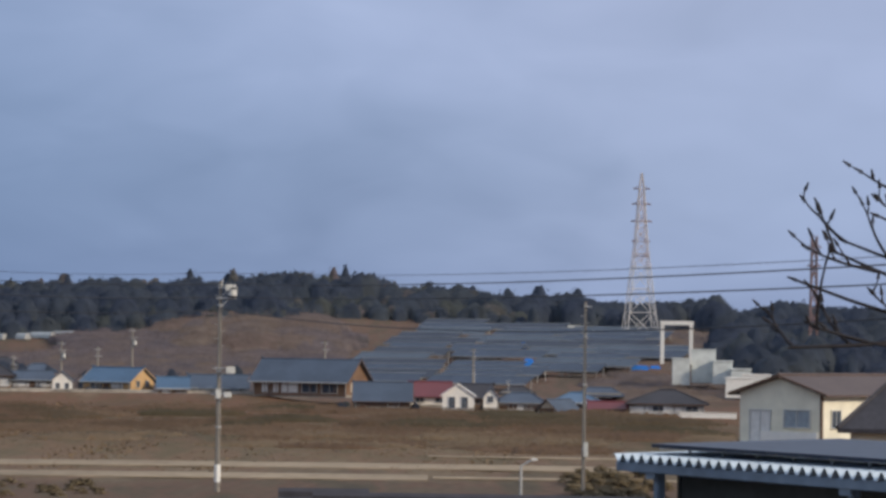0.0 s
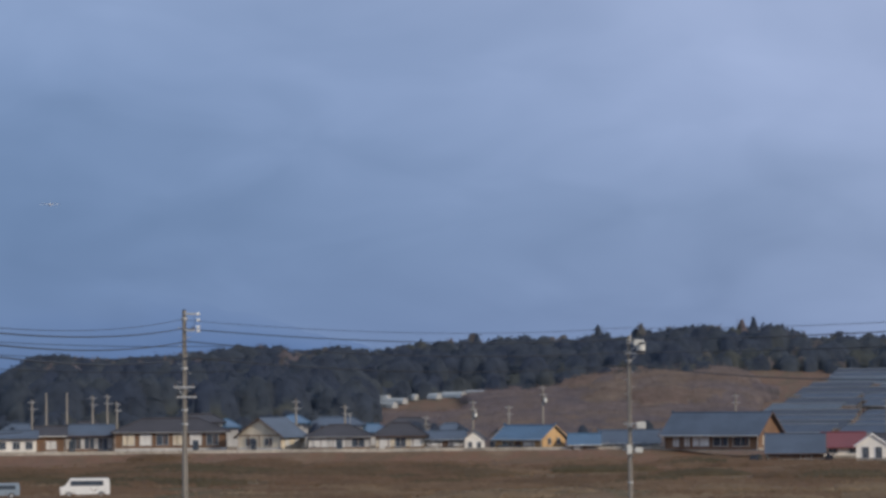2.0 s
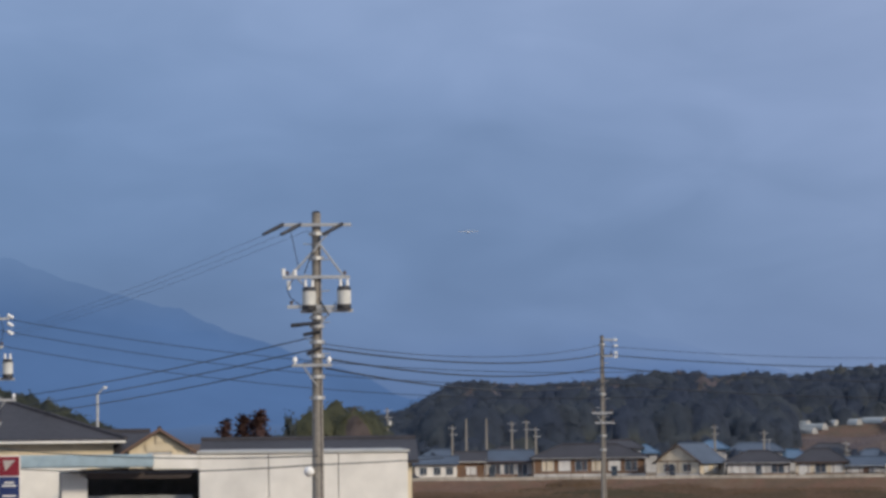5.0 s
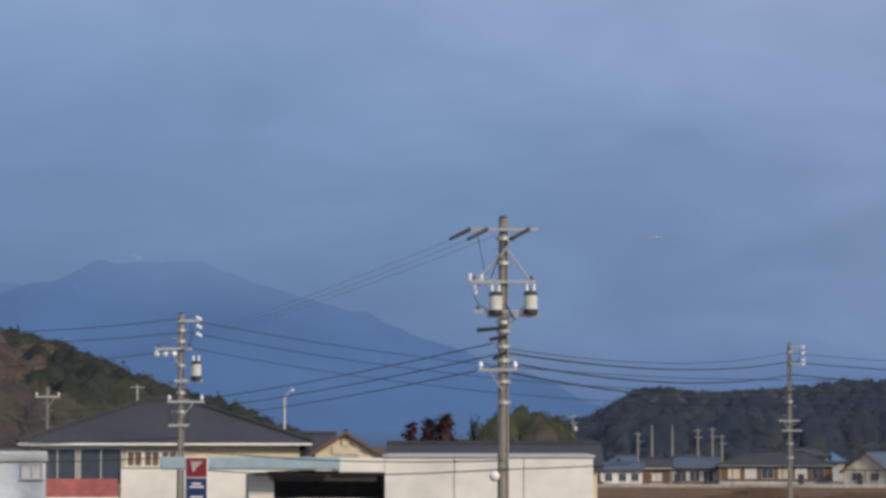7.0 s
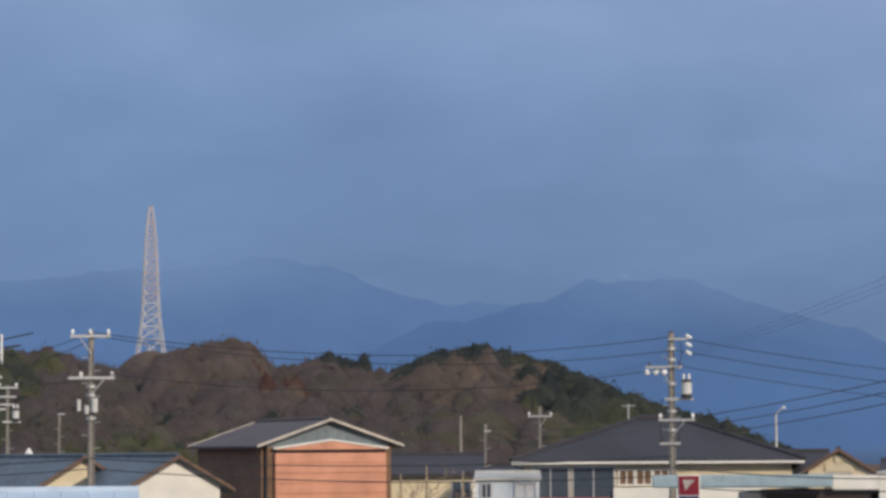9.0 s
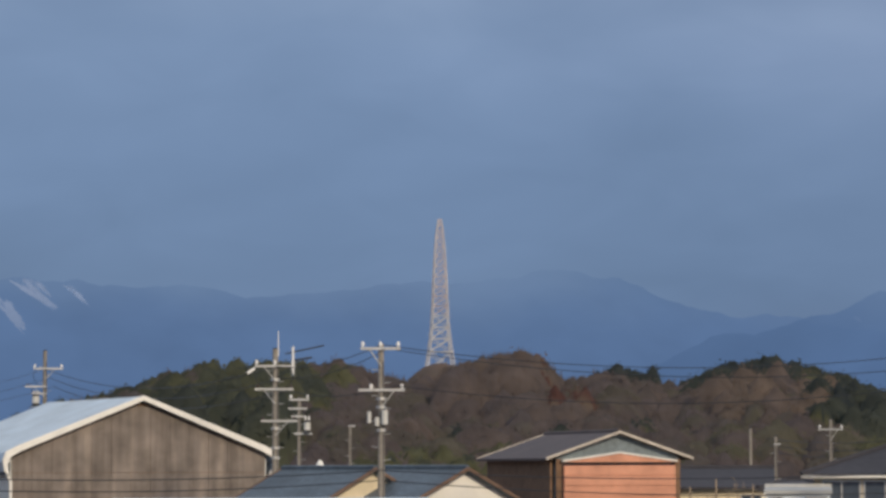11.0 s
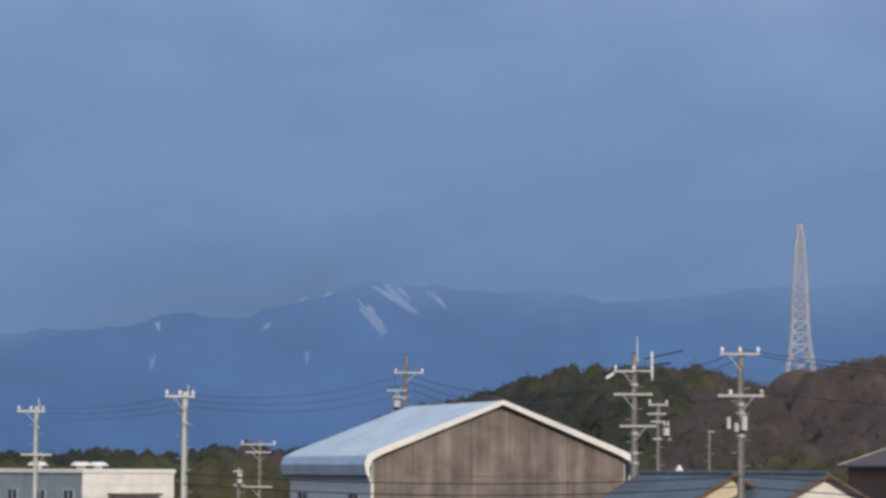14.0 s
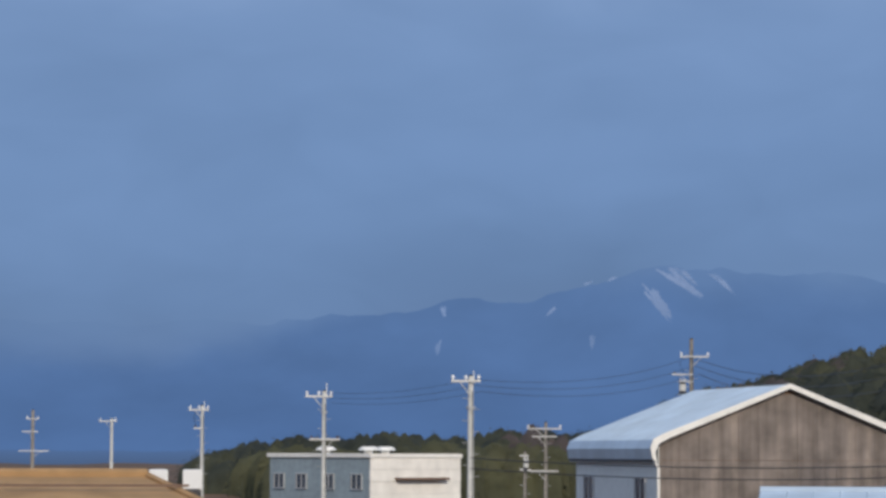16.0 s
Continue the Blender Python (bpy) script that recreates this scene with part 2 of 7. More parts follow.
def soil():
    """Fallow land: rusty earth, dead grass and olive weeds in drifting patches."""
    m = bpy.data.materials.new("fallow_land")
    m.use_nodes = True
    n, l = m.node_tree.nodes, m.node_tree.links
    b = n["Principled BSDF"]
    tc = n.new("ShaderNodeTexCoord")
    tex = [n.new("ShaderNodeTexNoise") for _ in range(3)]
    squash = n.new("ShaderNodeMapping")
    squash.inputs["Scale"].default_value = (0.07, 0.016, 0.05)
    l.new(tc.outputs["Object"], squash.inputs[0])
    for t, (scale, detail) in zip(tex, ((1.1, 5), (4.5, 5), (1.4, 6))):
        t.inputs["Scale"].default_value, t.inputs["Detail"].default_value = scale, detail
        l.new(squash.outputs[0] if t is not tex[2] else tc.outputs["Object"], t.inputs[0])
    add = n.new("ShaderNodeMix")
    add.inputs[0].default_value = 0.42
    l.new(tex[0].outputs[0], add.inputs[2])
    l.new(tex[1].outputs[0], add.inputs[3])
    colour = ramp(n, l, add.outputs[0], [(0.36, (0.073, 0.064, 0.037)), (0.44, (0.119, 0.092, 0.052)), (0.50, (0.182, 0.101, 0.063)), (0.57, (0.149, 0.112, 0.066)), (0.66, (0.264, 0.193, 0.127))])
    # the field lies in strips: turned earth, bleached grass, weeds, rusty stubble
    away, strips, blend = n.new("ShaderNodeVectorMath"), n.new("ShaderNodeMath"), n.new("ShaderNodeMix")
    away.operation = "LENGTH"
    l.new(tc.outputs["Object"], away.inputs[0])
    strips.operation, strips.inputs[1].default_value = "MULTIPLY_ADD", 130.0
    patchy = n.new("ShaderNodeTexNoise")
    patchy.inputs["Scale"].default_value, patchy.inputs["Detail"].default_value = 1.0, 5
    l.new(squash.outputs[0], patchy.inputs[0])
    l.new(patchy.outputs[0], strips.inputs[0])
    l.new(away.outputs["Value"], strips.inputs[2])
    reach = n.new("ShaderNodeMapRange")
    reach.inputs[1].default_value, reach.inputs[2].default_value = 225, 585
    l.new(strips.outputs[0], reach.inputs[0])
    banded = ramp(n, l, reach.outputs[0], [(0.10, (0.094, 0.075, 0.062)), (0.18, (0.193, 0.143, 0.097)), (0.28, (0.171, 0.127, 0.077)), (0.36, (0.077, 0.064, 0.037)), (0.52, (0.086, 0.066, 0.040)), (0.62, (0.165, 0.090, 0.055)), (0.80, (0.154, 0.086, 0.057)), (0.92, (0.127, 0.088, 0.077)), (1.0, (0.116, 0.086, 0.077))])
    blend.data_type = "RGBA"
    blend.inputs[0].default_value = 0.5
    l.new(colour, blend.inputs[6])
    l.new(banded, blend.inputs[7])
    colour = blend.outputs[2]
    hsv, val = n.new("ShaderNodeHueSaturation"), n.new("ShaderNodeMapRange")
    val.inputs[1].default_value, val.inputs[2].default_value, val.inputs[3].default_value, val.inputs[4].default_value = 0.3, 0.7, 0.75, 1.25
    l.new(tex[2].outputs[0], val.inputs[0])
    l.new(val.outputs[0], hsv.inputs["Value"])
    l.new(colour, hsv.inputs["Color"])
    l.new(hsv.outputs[0], b.inputs["Base Color"])
    bp = n.new("ShaderNodeBump")
    bp.inputs["Strength"].default_value, bp.inputs["Distance"].default_value = 0.6, 0.15
    l.new(tex[2].outputs[0], bp.inputs["Height"])
    l.new(bp.outputs[0], b.inputs["Normal"])
    b.inputs["Roughness"].default_value = 0.95
    b.inputs["Specular IOR Level"].default_value = 0.1
    return m


SOIL = soil()
PATHSOIL = mat("pale_path", (0.35, 0.275, 0.19), 0.95, vary=0.2, grain=0.8, patch=0.05, spec=0.1)
PLASTIC = mat("blue_plastic_sheet", (0.04, 0.25, 0.75), 0.4, vary=0.1)


# ---- building helpers ----
def part(name, bm, material, parent, label=""):
    me = bpy.data.meshes.new(name)
    bm.to_mesh(me)
    bm.free()
    me.materials.append(material)
    ob = new(name, me)
    ob.parent = parent
    return tagged(ob, label)


def plan(bearing, far, z=0.0):
    """A place by its bearing to the left of north, in degrees, and its distance from the viewpoint."""
    return Vector((-math.sin(radians(bearing)) * far, math.cos(radians(bearing)) * far, z))


def thing(name, where, turn, label, category, group="", kind=""):
    ob = new(name)
    ob.matrix_world = Matrix.LocRotScale(where, Euler((0, 0, radians(turn))), None)
    return tagged(ob, label, category, group, kind)


def box(bm, c, s, m=None):
    """A box of size s about c."""
    t = Matrix.Translation(c) @ Matrix.Diagonal((*s, 1))
    return bmesh.ops.create_cube(bm, size=1.0, matrix=(m @ t) if m else t)["verts"]


def boxed(c, s, bevel=0.0):
    bm = bmesh.new()
    box(bm, c, s)
    if bevel:
        bmesh.ops.bevel(bm, geom=bm.edges[:], offset=bevel, segments=2, affect="EDGES")
    return bm


def rod(bm, a, b, r0, r1=None, sides=8):
    """A tapered round bar from a to b."""
    a, b = Vector(a), Vector(b)
    m = Matrix.Translation((a + b) / 2) @ (b - a).to_track_quat("Z", "Y").to_matrix().to_4x4()
    bmesh.ops.create_cone(bm, cap_ends=True, segments=sides, radius1=r0, radius2=r0 if r1 is None else r1, depth=(b - a).length, matrix=m)


def rodded(*rods, sides=8):
    bm = bmesh.new()
    for r in rods:
        rod(bm, *r, sides=sides)
    return bm


def pipe(points, r, sides=6):
    """A bent round bar through the given points."""
    pts = [Vector(p) for p in points]
    rings = []
    for i, p in enumerate(pts):
        d = (pts[min(i + 1, len(pts) - 1)] - pts[max(i - 1, 0)]).normalized()
        a = d.cross(Vector((0, 1, 0)) if abs(d.y) < 0.9 else Vector((1, 0, 0))).normalized()
        b = d.cross(a)
        rings.append([p + (a * math.cos(2 * math.pi * k / sides) + b * math.sin(2 * math.pi * k / sides)) * r for k in range(sides)])
    return solid(rings)


def lathe(profile, c=(0, 0, 0), sides=8):
    """A turned body from (radius, height) pairs."""
    return solid([[(c[0] + math.cos(2 * math.pi * k / sides) * r, c[1] + math.sin(2 * math.pi * k / sides) * r, c[2] + z) for k in range(sides)] for r, z in profile])


def bars(name, material, parent, *rods, sides=8):
    """Several bars, each a part of its own."""
    for r in rods:
        part(name, rodded(r, sides=sides), material, parent)


def solid(rings):
    """A closed body through rings of points, equally many in each."""
    bm = bmesh.new()
    vs = [[bm.verts.new(p) for p in ring] for ring in rings]
    for a, b in zip(vs, vs[1:]):
        for i in range(len(a)):
            j = (i + 1) % len(a)
            bm.faces.new((a[i], a[j], b[j], b[i]))
    bm.faces.new(vs[0][::-1])
    bm.faces.new(vs[-1])
    bmesh.ops.recalc_face_normals(bm, faces=bm.faces[:])
    return bm


def slab(corners, thick):
    """A flat sheet with thickness below it."""
    return solid([[Vector(c) for c in corners], [Vector(c) - Vector((0, 0, thick)) for c in corners]])


def window(parent, side, u, z, w, h, half_w, half_d, pane=None, bars=1, frame_mat=None):
    """A framed window on the front F, back B, left L or right R face of a body."""
    m = {"F": pose(u, -half_d, z), "B": pose(-u, half_d, z, 0, 0, 180), "R": pose(half_w, u, z, 0, 0, 90), "L": pose(-half_w, -u, z, 0, 0, -90)}[side]
    bm = bmesh.new()
    t = 0.07
    for c, s in (((0, -0.03, h / 2), (w + t, 0.12, t)), ((0, -0.03, -h / 2), (w + 2 * t, 0.2, t)), ((-w / 2, -0.03, 0), (t, 0.12, h)), ((w / 2, -0.03, 0), (t, 0.12, h))):
        box(bm, c, s, m)
    for k in range(bars):
        box(bm, ((k + 1) / (bars + 1) * w - w / 2, -0.03, 0), (0.05, 0.1, h), m)
    win = part("window", bm, frame_mat or FRAME, parent)
    bm = bmesh.new()
    box(bm, (0, -0.015, 0), (w - 0.02, 0.03, h - 0.02), m)
    part("pane", bm, pane or GLASS, win)


def roof_gable(parent, w, d, eave, ridge, over, material, trim=None, shift=0.0, ribs=0.0):
    """Two slopes that meet in a ridge along x, with bargeboards on both gables."""
    x, y = w / 2 + over * 0.7, d / 2 + over
    drop = (ridge - eave) * over / (d / 2)
    roof = None
    for s in (-1, 1):
        bm = slab([(-x, 0, ridge + 0.02), (x, 0, ridge + 0.02), (x, s * y, eave - drop + 0.02), (-x, s * y, eave - drop + 0.02)], 0.13)
        ob = part("roof", bm, material, parent)
        if ribs:
            bm = bmesh.new()
            for k in range(int(2 * x / ribs) + 1):
                u = -x + k * ribs + 0.04
                rod(bm, (u, 0, ridge + 0.03), (u, s * y, eave - drop + 0.03), 0.03, sides=4)
            part("rib", bm, material, ob)
        roof = ob
        if trim:
            for e in (-1, 1):
                bm = solid([[(e * (x + 0.03) - 0.04, 0, ridge - 0.07), (e * (x + 0.03) + 0.04, 0, ridge - 0.07), (e * (x + 0.03) + 0.04, 0, ridge + 0.06), (e * (x + 0.03) - 0.04, 0, ridge + 0.06)],
                            [(e * (x + 0.03) - 0.04, s * y, eave - drop - 0.07), (e * (x + 0.03) + 0.04, s * y, eave - drop - 0.07), (e * (x + 0.03) + 0.04, s * y, eave - drop + 0.06), (e * (x + 0.03) - 0.04, s * y, eave - drop + 0.06)]])
                part("bargeboard", bm, trim, parent)
    part("ridge_cap", rodded(((-x, 0, ridge + 0.04), (x, 0, ridge + 0.04), 0.1), sides=6), material, parent)


def roof_hip(parent, w, d, eave, ridge, over, material, hip, trim=None):
    x, y = w / 2 + over, d / 2 + over
    rx = max(0.05, w / 2 - hip)
    z = eave - 0.05
    bm = bmesh.new()
    low = [bm.verts.new(p) for p in ((-x, -y, z), (x, -y, z), (x, y, z), (-x, y, z))]
    mid = [bm.verts.new(p) for p in ((-x, -y, z + 0.18), (x, -y, z + 0.18), (x, y, z + 0.18), (-x, y, z + 0.18))]
    a, b = bm.verts.new((-rx, 0, ridge)), bm.verts.new((rx, 0, ridge))
    bm.faces.new(low[::-1])
    for i in range(4):
        bm.faces.new((low[i], low[(i + 1) % 4], mid[(i + 1) % 4], mid[i]))
    bm.faces.new((mid[0], mid[1], b, a)), bm.faces.new((mid[2], mid[3], a, b))
    bm.faces.new((mid[1], mid[2], b)), bm.faces.new((mid[3], mid[0], a))
    bmesh.ops.recalc_face_normals(bm, faces=bm.faces[:])
    part("roof", bm, material, parent)
    part("ridge_cap", rodded(((-rx, 0, ridge + 0.03), (rx, 0, ridge + 0.03), 0.14), sides=6), material, parent)
    for sx, end in ((-1, -rx), (1, rx)):
        for sy in (-1, 1):
            part("hip_cap", rodded(((end, 0, ridge), (sx * x, sy * y, z + 0.2), 0.1), sides=6), material, parent)
    if trim:
        part("gutter", boxed((0, -y - 0.05, z + 0.06), (2 * x, 0.12, 0.10), 0.03), trim, parent)


def house(label, bearing, far, turn, w, d, eave, ridge, wall, roof, hip=None, over=0.6, wins=(), trim=None, pane=None, z0=0.0, name="house", group="", cross=False, frame_mat=None, ribs=0.0):
    """A house with its front face towards the viewpoint, turned by so many degrees; cross: the gable faces the front."""
    back = Matrix.Rotation(radians(bearing + turn), 3, "Z") @ Vector((0, d / 2, 0))
    h = thing(name, plan(bearing, far, z0) + back, bearing + turn, label, name.replace("_", " "), group)
    if cross:
        w, d = d, w
        m = Matrix.Rotation(radians(90), 4, "Z")
    bw, bd = w / 2, d / 2
    if hip is None:
        bm = solid([[(sx * bw, -bd, 0), (sx * bw, bd, 0), (sx * bw, bd, eave), (sx * bw, 0, ridge), (sx * bw, -bd, eave)] for sx in (-1, 1)])
    else:
        bm = boxed((0, 0, eave / 2), (w, d, eave))
    part("wall", bm, wall, h)
    bm = boxed((0, 0, 0.2), (w + 0.06, d + 0.06, 0.4))
    part("plinth", bm, CONCRETE, h)
    if hip is None:
        roof_gable(h, w, d, eave, ridge, over, roof, trim, ribs=ribs)
    else:
        roof_hip(h, w, d, eave, ridge, over, roof, hip, trim)
    if cross:
        for o in h.children_recursive:
            if o.parent is h:
                o.data.transform(m)
            else:
                o.data.transform(m)
        w, d, bw, bd = d, w, bd, bw
    lip = eave - (0.1 if hip is not None else (ridge - eave) * over / ((w if cross else d) / 2) + 0.12)
    for k, (side, u, z, ww, hh, *rest) in enumerate(wins):
        if hip is not None or side in ("LR" if cross else "FB"):
            top, foot = min(z + hh / 2, lip), max(min(z - hh / 2, lip - 0.7), 0.2)
            z, hh = (top + foot) / 2, max(0.3, top - foot)
        window(h, side, u, z, ww, hh, bw, bd, rest[0] if rest else pane, frame_mat=frame_mat)
    if group == "village houses" and wall is not WHITEWALL:
        dress(h, w, d, eave, ridge, lip, over, hip is None, roof, cross)
    return h


village_rng = random.Random(21)


def dress(h, w, d, eave, ridge, lip, over, gabled, roof, front_gable):
    """Timber posts, skirting, gutters, rain pipes, a door and at times an aerial on a village house."""
    y = -d / 2
    timber = village_rng.choice((BROWNWALL, BROWNTRIM, DARKFRAME))
    top = max(0.8, lip) if not front_gable else eave
    part("skirting", boxed((0, y - 0.03, 0.45), (w + 0.02, 0.08, 0.5)), village_rng.choice((BROWNWALL, VGREY, BROWNTRIM)), h)
    n = max(2, round(w / 1.9))
    for k in range(n + 1):
        x = -w / 2 + w * k / n
        part("wall_post", boxed((x, y - 0.02, top / 2), (0.13, 0.1, top)), timber, h)
    part("wall_plate", boxed((0, y - 0.03, top - 0.09), (w, 0.1, 0.16)), timber, h)
    x = (village_rng.randrange(n) + 0.5) * w / n - w / 2
    tall = min(1.85, top - 0.15)
    door = part("door", boxed((x, y - 0.09, tall / 2 + 0.05), (0.95, 0.08, tall), 0.015), village_rng.choice((BROWNTRIM, CURTAIN, GLASS)), h)
    part("door_handle", boxed((x + 0.36, y - 0.15, tall * 0.5), (0.05, 0.05, 0.18)), STEEL, door)
    if not front_gable:
        part("gutter", boxed((0, y - over - 0.05, lip + 0.12), (w + over, 0.11, 0.1), 0.02), village_rng.choice((TRIM, FRAME, BROWNTRIM)), h)
    for e in (-1, 1):
        part("downpipe", rodded(((e * (w / 2 - 0.05), y - 0.12, 0), (e * (w / 2 - 0.05), y - 0.12, top), 0.045), sides=6), FRAME, h)
        if gabled and not front_gable:
            part("ridge_end_tile", boxed((e * (w / 2 + over * 0.66), 0, ridge + 0.16), (0.22, 0.34, 0.42), 0.05), roof, h)
    if village_rng.random() < 0.45:
        x = village_rng.uniform(-0.3, 0.3) * w
        aerial = part("aerial", rodded(((x, 0.6, ridge - 0.6), (x, 0.6, ridge + 1.9), 0.035), sides=6), STEEL, h)
        for k in range(3):
            part("aerial_bar", rodded(((x - 0.5 + 0.1 * k, 0.6, ridge + 1.75 - 0.22 * k), (x + 0.5 - 0.1 * k, 0.6, ridge + 1.75 - 0.22 * k), 0.02), sides=4), STEEL, aerial)


def strand(name, points, sag, label, r=0.02, group="overhead cables"):
    """A hanging cable through the given points."""
    r *= 1.3
    line = []
    for a, b in zip(points, points[1:]):
        a, b = Vector(a), Vector(b)
        line += [a.lerp(b, k / 16) - Vector((0, 0, 4 * sag * (k / 16) * (1 - k / 16))) for k in range(17)]
    run = (line[-1] - line[0]).normalized()
    side, up = run.cross(Vector((0, 0, 1))).normalized() * r, Vector((0, 0, r))
    bm = solid([[p + side, p + up, p - side, p - up] for p in line])
    ob = part(name, bm, CABLE, None, label)
    return tagged(ob, label, "cable", group)


# ---- ground, hills and distance ----
def smooth(v, a, b):
    t = np.clip((np.asarray(v, float) - a) / (b - a), 0, 1)
    return t * t * (3 - 2 * t)


def ground_z(b, d):
    """Height of the land at a bearing and a distance."""
    east = np.interp(b, [-60, -30, -12, -6, -3, 2.5, 5, 9, 13, 16, 17.5, 19], [0, 10, 14, 12, 14, 16.5, 16, 12.5, 13, 12, 7.5, 0])
    west = np.interp(b, [22, 23, 25, 27, 28.5, 30.3, 31.5, 33, 35, 36.8, 38, 39.5, 41.4, 43, 44.5, 60, 75], [0, 1.5, 7.5, 14, 17.3, 13.2, 15.8, 16, 13, 17, 17.5, 17, 12, 6, 2, 2, 0])
    rear = 24.5 * np.exp(-(((np.asarray(b, float) - 34.86) / 1.1) ** 2)) * smooth(d, 560, 880)
    field = -2.0 * smooth(d, 118, 150) * smooth(b, -40, -25) * (1 - smooth(b, 16.5, 19))
    bank = 1.15 * np.exp(-(((d - 458) / 9.0) ** 2)) * smooth(b, 2.5, 4) * (1 - smooth(b, 16.5, 18))
    fall = 1 - smooth(d, 1100, 2200)
    return field * (1 - smooth(d, 1100, 2200)) + bank + (east * smooth(d, 500, 720) + west * smooth(d, 290, 510) + rear) * fall


bearings = np.concatenate([np.arange(-180, -14, 4.0), np.arange(-14, 60, 0.2), np.arange(60, 180, 4.0)])
ranges = np.concatenate([[0.5, 10, 30], np.arange(50, 430, 10.0), np.arange(430, 500, 3.0), np.arange(500, 960, 10.0), np.geomspace(960, 4900, 26)])
B, R = np.meshgrid(np.radians(bearings), ranges, indexing="ij")
Z = ground_z(np.degrees(B), R)
lump = np.sin(R * 0.05 + B * 40) * np.sin(B * 90 + R * 0.013)
Z = Z + lump * np.where(Z > 1.5, 0.9, 0.05 * (R > 120))
verts = np.stack([-np.sin(B) * R, np.cos(B) * R, Z], -1).reshape(-1, 3)
na, nr = B.shape
faces = [(i * nr + j, i * nr + j + 1, ((i + 1) % na) * nr + j + 1, ((i + 1) % na) * nr + j) for i in range(na) for j in range(nr - 1)]
faces.append([i * nr for i in range(na)][::-1])
me = bpy.data.meshes.new("ground")
me.from_pydata(verts.tolist(), [], faces)
me.polygons.foreach_set("use_smooth", [True] * len(me.polygons))
me.materials.append(SOIL)
bmx = bmesh.new()
bmx.from_mesh(me)
bmesh.ops.recalc_face_normals(bmx, faces=bmx.faces[:])
if sum(f.normal.z for f in bmx.faces) < 0:
    bmesh.ops.reverse_faces(bmx, faces=bmx.faces[:])
bmx.to_mesh(me)
bmx.free()
tagged(new("ground", me), "brown winter farmland rising to low hills", "ground", kind="structure")


def range_of_hills(name, far, knots, tops, rough, depth, material, label, foot=-20.0, seed=3.0):
    """A far mountain range: a crest whose height follows the bearing, with spurs running down towards the viewer."""
    bs = np.arange(knots[0], knots[-1] + 0.01, 0.12)
    crest = np.interp(bs, knots, tops)
    rows, steps = [], 16
    for i, b in enumerate(bs):
        jag = sum(noise.noise(Vector((b * f, seed, 0.0))) / f for f in (0.8, 1.9, 4.5)) * rough
        for k in range(steps):
            f = k / (steps - 1)
            spur = noise.noise(Vector((b * 0.9, f * 1.5, seed + 4))) * rough * 1.4 * f * (1 - f) * 4
            z = foot + (crest[i] + jag - foot) * f ** 1.25 + spur
            rows.append(plan(b, far - depth * (1 - f) + spur * 2, z))
    quads = [(i * steps + k, (i + 1) * steps + k, (i + 1) * steps + k + 1, i * steps + k + 1) for i in range(len(bs) - 1) for k in range(steps - 1)]
    m = bpy.data.meshes.new(name)
    m.from_pydata([tuple(v) for v in rows], [], quads)
    m.polygons.foreach_set("use_smooth", [True] * len(quads))
    m.materials.append(material)
    return tagged(new(name, m), label, "mountains", kind="structure")


# blue haze is put into the glow of the ranges and the plain
MOUNT_A = far_glow("mountain_haze", (0.086, 0.160, 0.330), (0.106, 0.186, 0.356), 40, 290, (420, 580, 0.93), bank=(-3300.0, -3700.0, 95.0))
MOUNT_B = far_glow("near_mountain_haze", (0.082, 0.154, 0.318), (0.092, 0.168, 0.332), 40, 270, (370, 560, 0.8))
PLAIN_HAZE = far_glow("plain_haze", (0.074, 0.115, 0.205), (0.090, 0.158, 0.310), 0, 9)
K = 4600 * math.tan(radians(1))
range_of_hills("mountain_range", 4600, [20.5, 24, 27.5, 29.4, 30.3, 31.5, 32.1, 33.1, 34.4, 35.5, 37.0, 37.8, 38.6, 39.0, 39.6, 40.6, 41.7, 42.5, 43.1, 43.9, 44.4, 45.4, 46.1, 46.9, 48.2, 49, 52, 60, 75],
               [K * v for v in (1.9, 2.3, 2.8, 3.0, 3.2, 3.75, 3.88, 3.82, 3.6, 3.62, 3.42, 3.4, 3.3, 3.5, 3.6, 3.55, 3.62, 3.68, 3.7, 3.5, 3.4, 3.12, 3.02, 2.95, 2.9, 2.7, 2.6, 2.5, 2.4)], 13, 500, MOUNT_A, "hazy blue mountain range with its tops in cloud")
FAINT_HAZE = far_glow("faint_mountain_haze", (0.105, 0.180, 0.362), (0.135, 0.220, 0.415), 10, 190, (205, 375, 0.98))
range_of_hills("faint_mountain", 4750, [6, 9, 11, 13, 14.6, 15.5, 16.2, 17.5, 19, 21, 24], [4750 * math.tan(radians(v)) for v in (0.4, 0.9, 1.5, 2.0, 2.35, 2.55, 2.25, 2.1, 1.8, 1.7, 1.5)], 10, 500, FAINT_HAZE, "faint mountain almost lost in rain haze", seed=12.0)
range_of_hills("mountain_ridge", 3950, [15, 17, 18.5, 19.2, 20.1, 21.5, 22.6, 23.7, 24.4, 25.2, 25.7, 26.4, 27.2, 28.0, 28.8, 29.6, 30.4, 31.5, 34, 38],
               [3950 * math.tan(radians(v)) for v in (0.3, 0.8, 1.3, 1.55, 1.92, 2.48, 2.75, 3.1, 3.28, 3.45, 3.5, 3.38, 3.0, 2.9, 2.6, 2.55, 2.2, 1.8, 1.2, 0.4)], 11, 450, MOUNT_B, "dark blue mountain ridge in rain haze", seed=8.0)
range_of_hills("distant_plain", 1500, [14, 16, 18, 22, 30, 50, 56, 70], [9, 9, 9, 8, 7, 8, 8.5, 9], 1.5, 60, PLAIN_HAZE, "low far woods on the hazy plain", seed=5.0)

